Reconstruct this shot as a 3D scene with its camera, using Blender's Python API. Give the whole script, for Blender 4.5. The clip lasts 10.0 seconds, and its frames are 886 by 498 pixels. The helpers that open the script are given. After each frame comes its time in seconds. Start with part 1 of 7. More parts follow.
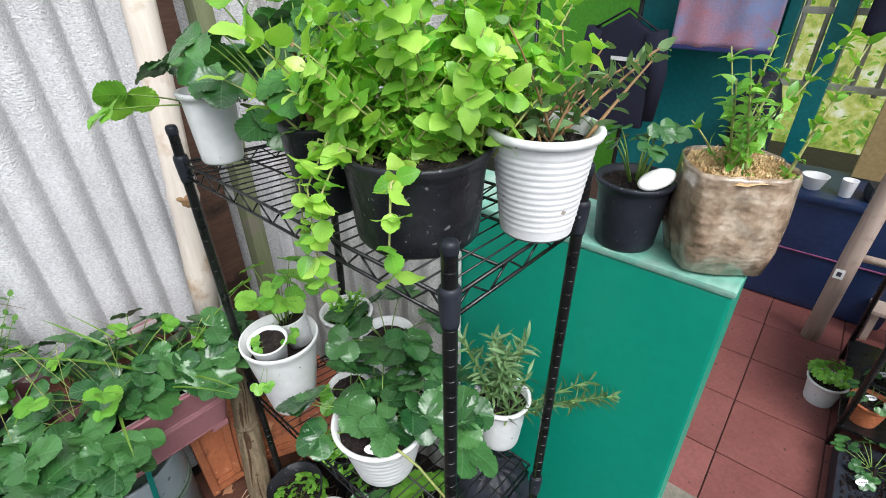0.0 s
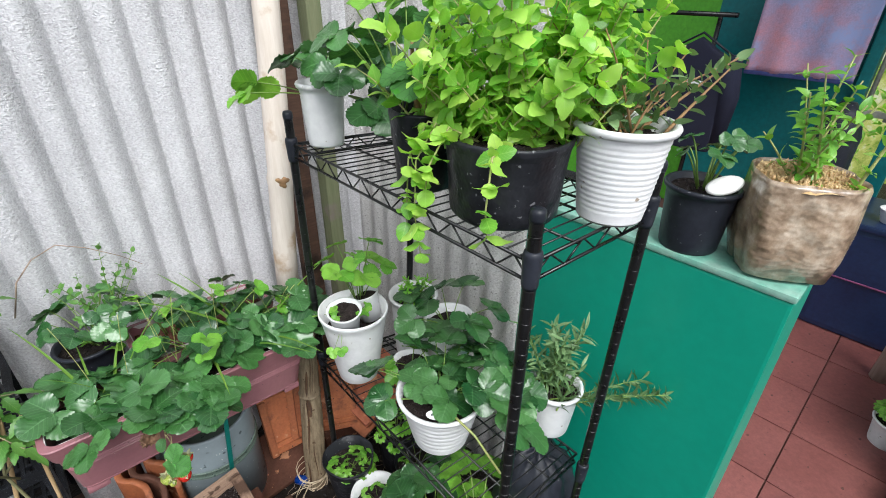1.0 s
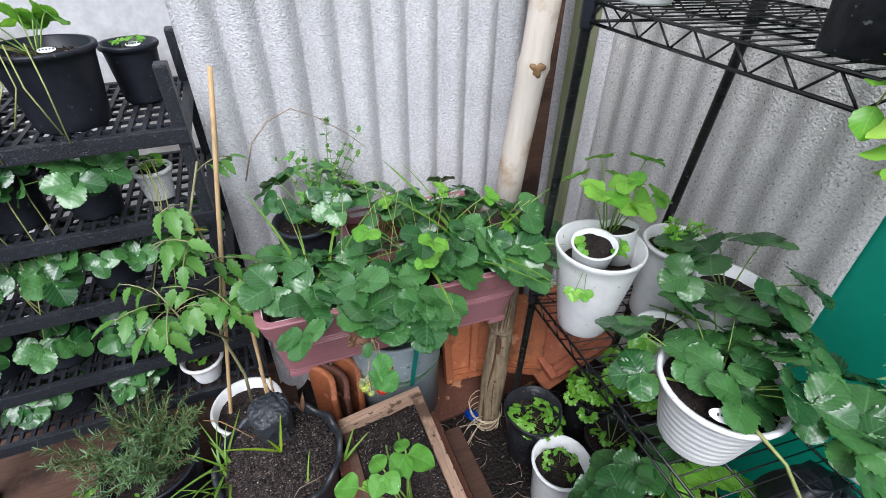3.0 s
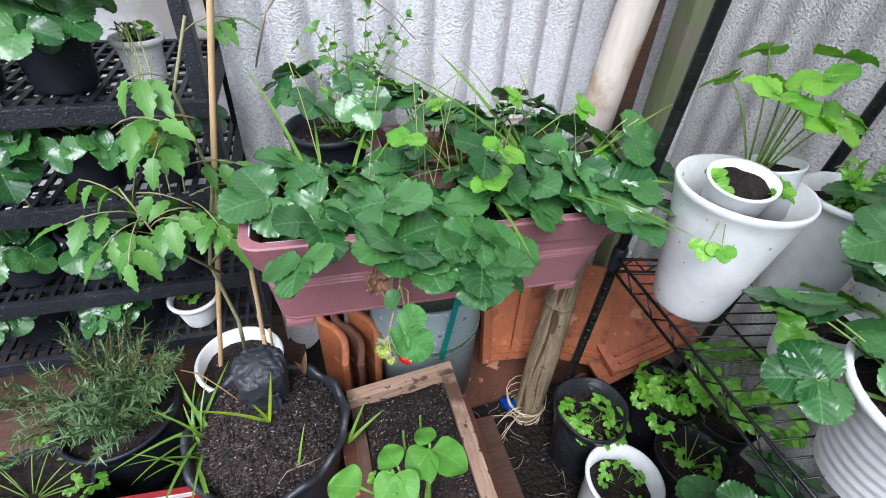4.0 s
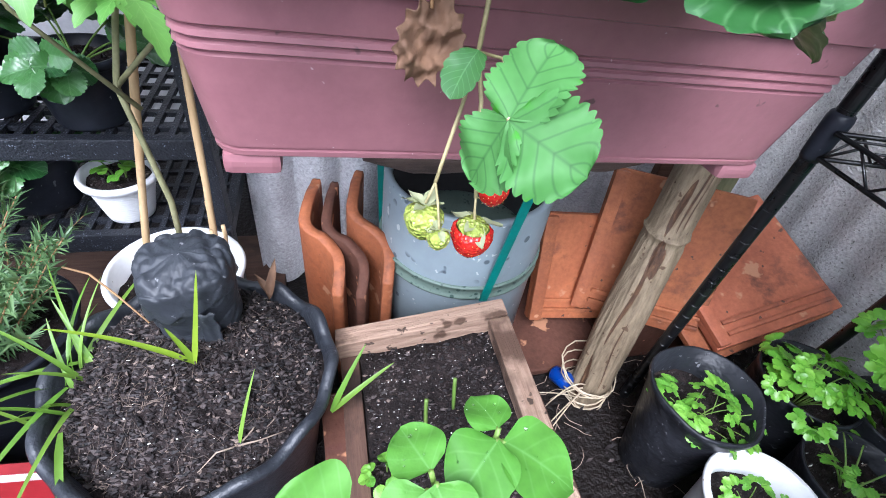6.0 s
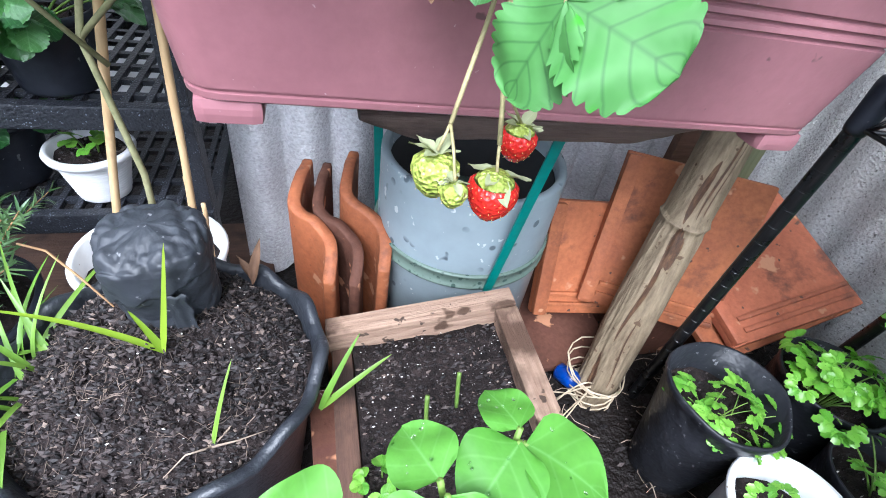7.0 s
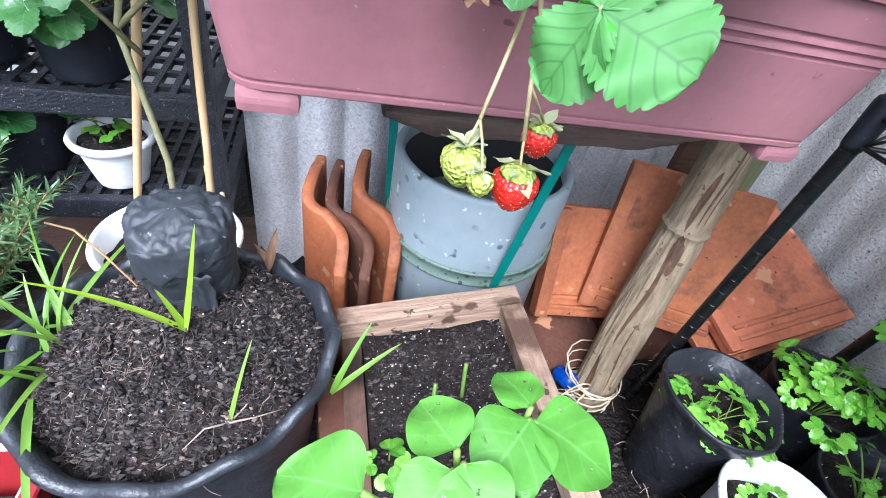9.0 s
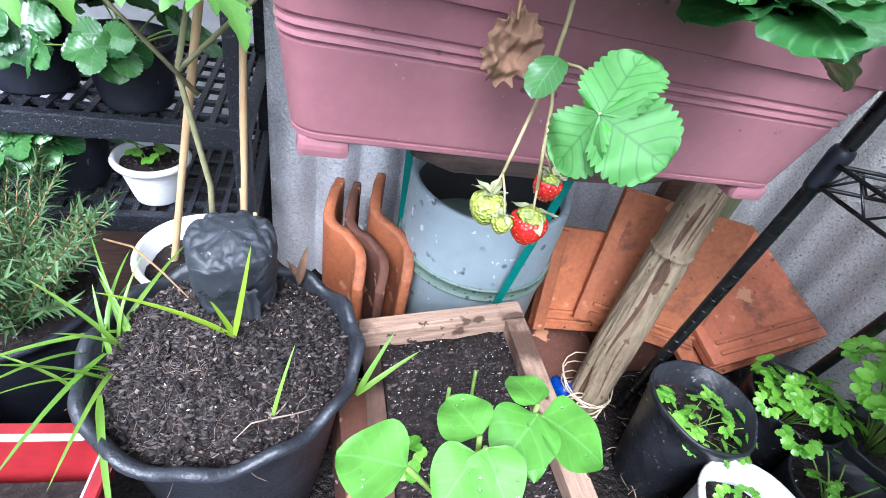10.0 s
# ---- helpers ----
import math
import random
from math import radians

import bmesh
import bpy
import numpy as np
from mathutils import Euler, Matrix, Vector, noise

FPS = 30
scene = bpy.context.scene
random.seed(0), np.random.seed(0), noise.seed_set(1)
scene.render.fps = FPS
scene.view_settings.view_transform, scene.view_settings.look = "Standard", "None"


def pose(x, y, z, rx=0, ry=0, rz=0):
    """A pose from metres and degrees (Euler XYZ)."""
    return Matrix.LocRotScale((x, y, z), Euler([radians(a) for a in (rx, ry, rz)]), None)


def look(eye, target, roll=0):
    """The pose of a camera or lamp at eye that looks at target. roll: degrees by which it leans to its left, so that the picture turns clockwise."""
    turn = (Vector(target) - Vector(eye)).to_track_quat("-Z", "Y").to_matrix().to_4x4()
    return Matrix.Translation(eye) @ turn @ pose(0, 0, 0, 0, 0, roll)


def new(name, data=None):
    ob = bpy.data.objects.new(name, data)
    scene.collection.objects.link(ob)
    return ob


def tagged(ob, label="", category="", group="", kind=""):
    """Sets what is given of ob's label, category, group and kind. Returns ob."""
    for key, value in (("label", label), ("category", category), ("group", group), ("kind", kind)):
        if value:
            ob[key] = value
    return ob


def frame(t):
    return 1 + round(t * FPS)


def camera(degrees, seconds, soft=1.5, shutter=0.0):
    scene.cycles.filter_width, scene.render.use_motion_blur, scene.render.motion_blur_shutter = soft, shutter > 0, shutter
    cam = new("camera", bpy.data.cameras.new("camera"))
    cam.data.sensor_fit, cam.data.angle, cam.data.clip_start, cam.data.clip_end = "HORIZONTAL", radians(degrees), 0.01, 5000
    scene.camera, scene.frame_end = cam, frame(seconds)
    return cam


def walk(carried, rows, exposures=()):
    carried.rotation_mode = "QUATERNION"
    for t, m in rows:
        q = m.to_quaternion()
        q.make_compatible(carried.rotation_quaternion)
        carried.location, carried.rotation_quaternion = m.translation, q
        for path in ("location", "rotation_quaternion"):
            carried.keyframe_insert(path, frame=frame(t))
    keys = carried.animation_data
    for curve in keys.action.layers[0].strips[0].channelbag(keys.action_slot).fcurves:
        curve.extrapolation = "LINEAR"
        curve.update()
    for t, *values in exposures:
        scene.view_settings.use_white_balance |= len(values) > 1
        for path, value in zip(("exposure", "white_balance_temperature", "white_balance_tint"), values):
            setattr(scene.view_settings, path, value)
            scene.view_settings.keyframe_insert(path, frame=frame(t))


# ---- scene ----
cam = camera(86.4, 10.0, soft=0.95)
PATH = [
    (0, (0.3956, 0.4597, 1.4816), (1.7053, 1.5659, 0.4515), -0.82),
    (0.5, (0.3427, 0.4008, 1.4791), (1.6604, 1.5267, 0.4811), -0.92),
    (1, (0.2856, 0.4273, 1.4727), (1.4852, 1.6980, 0.4999), 0.80),
    (1.5, (0.2417, 0.4723, 1.4544), (1.2857, 1.8787, 0.4890), 2.02),
    (2, (0.2157, 0.5464, 1.4143), (1.0788, 2.0198, 0.3730), 1.47),
    (2.5, (0.2131, 0.6270, 1.3596), (0.9106, 2.1205, 0.2269), 0.17),
    (3.8, (0.2334, 0.8331, 1.1318), (0.7475, 2.3180, -0.1054), 3.21),
    (4, (0.2401, 0.8657, 1.0716), (0.7175, 2.3518, -0.1788), 3.83),
    (4.5, (0.2443, 0.9293, 0.9543), (0.6896, 2.4048, -0.3203), 5.35),
    (5, (0.2435, 0.9821, 0.8536), (0.6794, 2.4428, -0.4411), 6.73),
    (5.5, (0.2422, 1.0201, 0.7887), (0.6930, 2.4654, -0.5182), 8.09),
    (6, (0.2430, 1.0569, 0.7351), (0.7040, 2.4916, -0.5798), 8.92),
    (7.5, (0.2436, 1.0842, 0.6761), (0.7438, 2.5187, -0.6247), 10.98),
    (8, (0.2398, 1.0790, 0.6749), (0.7405, 2.5187, -0.6199), 11.55),
    (8.5, (0.2333, 1.0724, 0.6777), (0.7346, 2.5153, -0.6134), 12.10),
    (9, (0.2244, 1.0648, 0.6841), (0.7258, 2.5122, -0.6018), 12.70),
    (9.5, (0.2107, 1.0521, 0.6967), (0.7203, 2.5049, -0.5799), 13.43),
    (10, (0.1851, 1.0289, 0.7290), (0.7122, 2.5018, -0.5170), 14.13),
]
EXPOSURES = [(0, 1.06, 6200, 8), (1.5, 1.0, 6200, 8), (2.5, 0.95, 6050, 10), (4.5, 1.42, 5750, 12), (5.5, 1.78, 5550, 15), (6.0, 1.95, 5500, 14), (7.5, 2.2, 5500, 9), (10, 2.25, 5400, 12)]
walk(cam, [(t, look(eye, target, roll)) for t, eye, target, roll in PATH], EXPOSURES)

# ---- light ----
world = bpy.data.worlds.new("overcast_sky")
scene.world = world
world.use_nodes = True
wt = world.node_tree
sky = wt.nodes.new("ShaderNodeTexSky")
sky.sky_type, sky.sun_disc = "NISHITA", False
sky.sun_elevation, sky.sun_rotation = radians(53), radians(206)
sky.air_density, sky.dust_density = 1.0, 3.0
hsv = wt.nodes.new("ShaderNodeHueSaturation")
hsv.inputs["Saturation"].default_value = 0.22
wt.links.new(sky.outputs[0], hsv.inputs["Color"])
wt.links.new(hsv.outputs[0], wt.nodes["Background"].inputs[0])
wt.nodes["Background"].inputs[1].default_value = 0.12
sun = new("sun", bpy.data.lights.new("sun", "SUN"))
sun.data.energy, sun.data.angle, sun.data.color = 1.5, radians(36), (1.0, 0.97, 0.93)
sun.matrix_world = look((-1.0, -1.9, 4.95), (0.5, 1.2, 0.4))


# ---- materials ----
def nodes(name):
    m = bpy.data.materials.new(name)
    m.use_nodes = True
    t = m.node_tree
    return m, t, t.nodes["Principled BSDF"]


def noise_fac(t, scale, detail=4.0, rough=0.6, coord="Object", stretch=(1, 1, 1)):
    tc = t.nodes.new("ShaderNodeTexCoord")
    mp = t.nodes.new("ShaderNodeMapping")
    mp.inputs["Scale"].default_value = stretch
    n = t.nodes.new("ShaderNodeTexNoise")
    n.inputs["Scale"].default_value, n.inputs["Detail"].default_value, n.inputs["Roughness"].default_value = scale, detail, rough
    t.links.new(tc.outputs[coord], mp.inputs[0])
    t.links.new(mp.outputs[0], n.inputs["Vector"])
    return n.outputs["Fac"]


def ramp(t, fac, stops):
    r = t.nodes.new("ShaderNodeValToRGB")
    e = r.color_ramp.elements
    while len(e) < len(stops):
        e.new(0.5)
    for k, (p, c) in enumerate(stops):
        e[k].position = p
        e[k].color = (*c, 1) if len(c) == 3 else c
    t.links.new(fac, r.inputs[0])
    return r.outputs[0]


def mixc(t, fac, a, b, mode="MIX"):
    m = t.nodes.new("ShaderNodeMix")
    m.data_type, m.blend_type = "RGBA", mode
    for sock, v in ((0, fac), (6, a), (7, b)):
        if isinstance(v, (int, float)):
            m.inputs[sock].default_value = v
        elif isinstance(v, tuple):
            m.inputs[sock].default_value = (*v, 1)
        else:
            t.links.new(v, m.inputs[sock])
    return m.outputs[2]


def bump(t, bsdf, fac, strength, dist=0.003):
    b = t.nodes.new("ShaderNodeBump")
    b.inputs["Strength"].default_value, b.inputs["Distance"].default_value = strength, dist
    t.links.new(fac, b.inputs["Height"])
    if bsdf.inputs["Normal"].is_linked:
        t.links.new(bsdf.inputs["Normal"].links[0].from_socket, b.inputs["Normal"])
    t.links.new(b.outputs[0], bsdf.inputs["Normal"])


def surface(name, a, b, scale=6.0, rough=0.6, grain=60.0, relief=0.2, dirt=None, dirt_scale=3.0, dirt_at=0.62, stretch=(1, 1, 1), metal=0.0, vary=0.0, coat=0.0, dist=0.003, mottle=0.35):
    """Two mixed tones, a finer grain, optional patches of dirt or painted glare, fine relief."""
    m, t, p = nodes(name)
    f1 = noise_fac(t, scale, stretch=stretch)
    f2 = noise_fac(t, grain, 3.0, stretch=stretch)
    col = ramp(t, f1, [(0.3, a), (0.7, b)])
    col = mixc(t, mottle, col, ramp(t, f2, [(0.3, (0.25, 0.25, 0.25)), (0.75, (0.75, 0.75, 0.75))]), "OVERLAY")
    if dirt:
        d = ramp(t, noise_fac(t, dirt_scale, 6.0, 0.65, stretch=stretch), [(dirt_at, (0, 0, 0)), (dirt_at + 0.12, (1, 1, 1))])
        col = mixc(t, d, col, dirt)
    if vary:
        oi = t.nodes.new("ShaderNodeObjectInfo")
        col = mixc(t, 1.0, col, ramp(t, oi.outputs["Random"], [(0, (1 - vary,) * 3), (1, (1 + vary,) * 3)]), "MULTIPLY")
    t.links.new(col, p.inputs["Base Color"])
    rr = ramp(t, f1, [(0.2, (max(0, rough - 0.12),) * 3), (0.8, (min(1, rough + 0.12),) * 3)])
    t.links.new(rr, p.inputs["Roughness"])
    p.inputs["Metallic"].default_value = metal
    p.inputs["Coat Weight"].default_value = coat
    bump(t, p, f2, relief, dist)
    return m


def leaf_mat(name, dark, light, vein, rough=0.38, glow=0.25, ribs=6.0, relief=0.8, show=0.35, coat=0.28):
    """Leaf skin: veins along the leaf's own coordinates, hue changing from leaf to leaf, light shining through."""
    m, t, p = nodes(name)
    uv = t.nodes.new("ShaderNodeUVMap")
    sep = t.nodes.new("ShaderNodeSeparateXYZ")
    t.links.new(uv.outputs[0], sep.inputs[0])

    def calc(op, a, b=None, c=None):
        n = t.nodes.new("ShaderNodeMath")
        n.operation = op
        for k, v in enumerate((a, b, c)):
            if v is None:
                continue
            if isinstance(v, (int, float)):
                n.inputs[k].default_value = v
            else:
                t.links.new(v, n.inputs[k])
        return n.outputs[0]

    across = calc("ABSOLUTE", calc("SUBTRACT", sep.outputs[0], 0.5))
    slant = calc("ADD", calc("MULTIPLY", calc("SUBTRACT", sep.outputs[1], calc("MULTIPLY", across, 0.7)), ribs), 0.5)
    rib = calc("ABSOLUTE", calc("SUBTRACT", calc("FRACT", slant), 0.5))
    side = ramp(t, rib, [(0.0, (1, 1, 1)), (0.11, (0, 0, 0))])
    mid = ramp(t, across, [(0.0, (1, 1, 1)), (0.03, (0, 0, 0))])
    oi = t.nodes.new("ShaderNodeObjectInfo")
    geo = t.nodes.new("ShaderNodeNewGeometry")
    rnd = calc("FRACT", calc("ADD", oi.outputs["Random"], geo.outputs["Random Per Island"]))
    col = ramp(t, rnd, [(0.05, dark), (0.95, light)])
    blot = noise_fac(t, 45.0, 3.0)
    col = mixc(t, 0.3, col, ramp(t, blot, [(0.3, (0.3, 0.3, 0.3)), (0.7, (0.72, 0.72, 0.72))]), "OVERLAY")
    col = mixc(t, calc("MULTIPLY", side, show), col, vein)
    col = mixc(t, calc("MULTIPLY", mid, 0.55), col, vein)
    t.links.new(col, p.inputs["Base Color"])
    p.inputs["Roughness"].default_value = rough
    p.inputs["Specular IOR Level"].default_value = 0.45
    bump(t, p, side, -relief, 0.0022)
    p.inputs["Coat Weight"].default_value, p.inputs["Coat Roughness"].default_value = coat, 0.28
    bump(t, p, blot, 0.5, 0.0015)
    tr = t.nodes.new("ShaderNodeBsdfTranslucent")
    t.links.new(mixc(t, 1.0, col, (1.25, 1.3, 0.6), "MULTIPLY"), tr.inputs[0])
    mx = t.nodes.new("ShaderNodeMixShader")
    mx.inputs[0].default_value = glow
    t.links.new(p.outputs[0], mx.inputs[1])
    t.links.new(tr.outputs[0], mx.inputs[2])
    t.links.new(mx.outputs[0], t.nodes["Material Output"].inputs[0])
    return m


def soil_mat():
    m, t, p = nodes("potting_soil")
    f = noise_fac(t, 90.0, 6.0, 0.75)
    g = noise_fac(t, 14.0, 4.0)
    col = ramp(t, f, [(0.3, (0.006, 0.0044, 0.0042)), (0.55, (0.028, 0.0205, 0.0195)), (0.8, (0.090, 0.066, 0.060))])
    col = mixc(t, 0.5, col, ramp(t, g, [(0.3, (0.3, 0.3, 0.3)), (0.7, (0.65, 0.62, 0.6))]), "OVERLAY")
    t.links.new(col, p.inputs["Base Color"])
    p.inputs["Roughness"].default_value = 0.9
    p.inputs["Specular IOR Level"].default_value = 0.2
    bump(t, p, f, 1.0, 0.006)
    return m


def wood_mat(name, a, b, stain, rough=0.7, along=(18, 1.5, 18), relief=0.5, stain_at=0.56):
    m, t, p = nodes(name)
    f = noise_fac(t, 4.0, 8.0, 0.7, stretch=along)
    g = noise_fac(t, 9.0, 5.0, 0.6)
    col = ramp(t, f, [(0.28, a), (0.72, b)])
    col = mixc(t, ramp(t, g, [(stain_at, (0, 0, 0)), (stain_at + 0.12, (1, 1, 1))]), col, stain)
    t.links.new(col, p.inputs["Base Color"])
    p.inputs["Roughness"].default_value = rough
    bump(t, p, f, relief, 0.004)
    return m


def speckle_mat(name, a, speck, scale, size, rough, relief=0.2, fleck=None):
    """A plain base with small specks of another colour."""
    m, t, p = nodes(name)
    tc = t.nodes.new("ShaderNodeTexCoord")
    v = t.nodes.new("ShaderNodeTexVoronoi")
    v.inputs["Scale"].default_value = scale
    t.links.new(tc.outputs["Object"], v.inputs["Vector"])
    sp = ramp(t, v.outputs["Distance"], [(size, (1, 1, 1)), (size + 0.06, (0, 0, 0))])
    keep = ramp(t, noise_fac(t, scale * 0.35, 2.0), [(0.5, (0, 0, 0)), (0.6, (1, 1, 1))])
    base = ramp(t, noise_fac(t, 7.0, 5.0), [(0.3, tuple(0.8 * c for c in a)), (0.7, tuple(min(1, 1.2 * c) for c in a))])
    col = mixc(t, mixc(t, 1.0, sp, keep, "MULTIPLY"), base, speck)
    if fleck:
        col = mixc(t, ramp(t, noise_fac(t, 60.0, 2.0), [(0.68, (0, 0, 0)), (0.71, (1, 1, 1))]), col, fleck)
    t.links.new(col, p.inputs["Base Color"])
    p.inputs["Roughness"].default_value = rough
    bump(t, p, noise_fac(t, 70.0, 3.0), relief)
    if scale > 150:
        bump(t, p, v.outputs["Distance"], relief, 0.002)
    return m


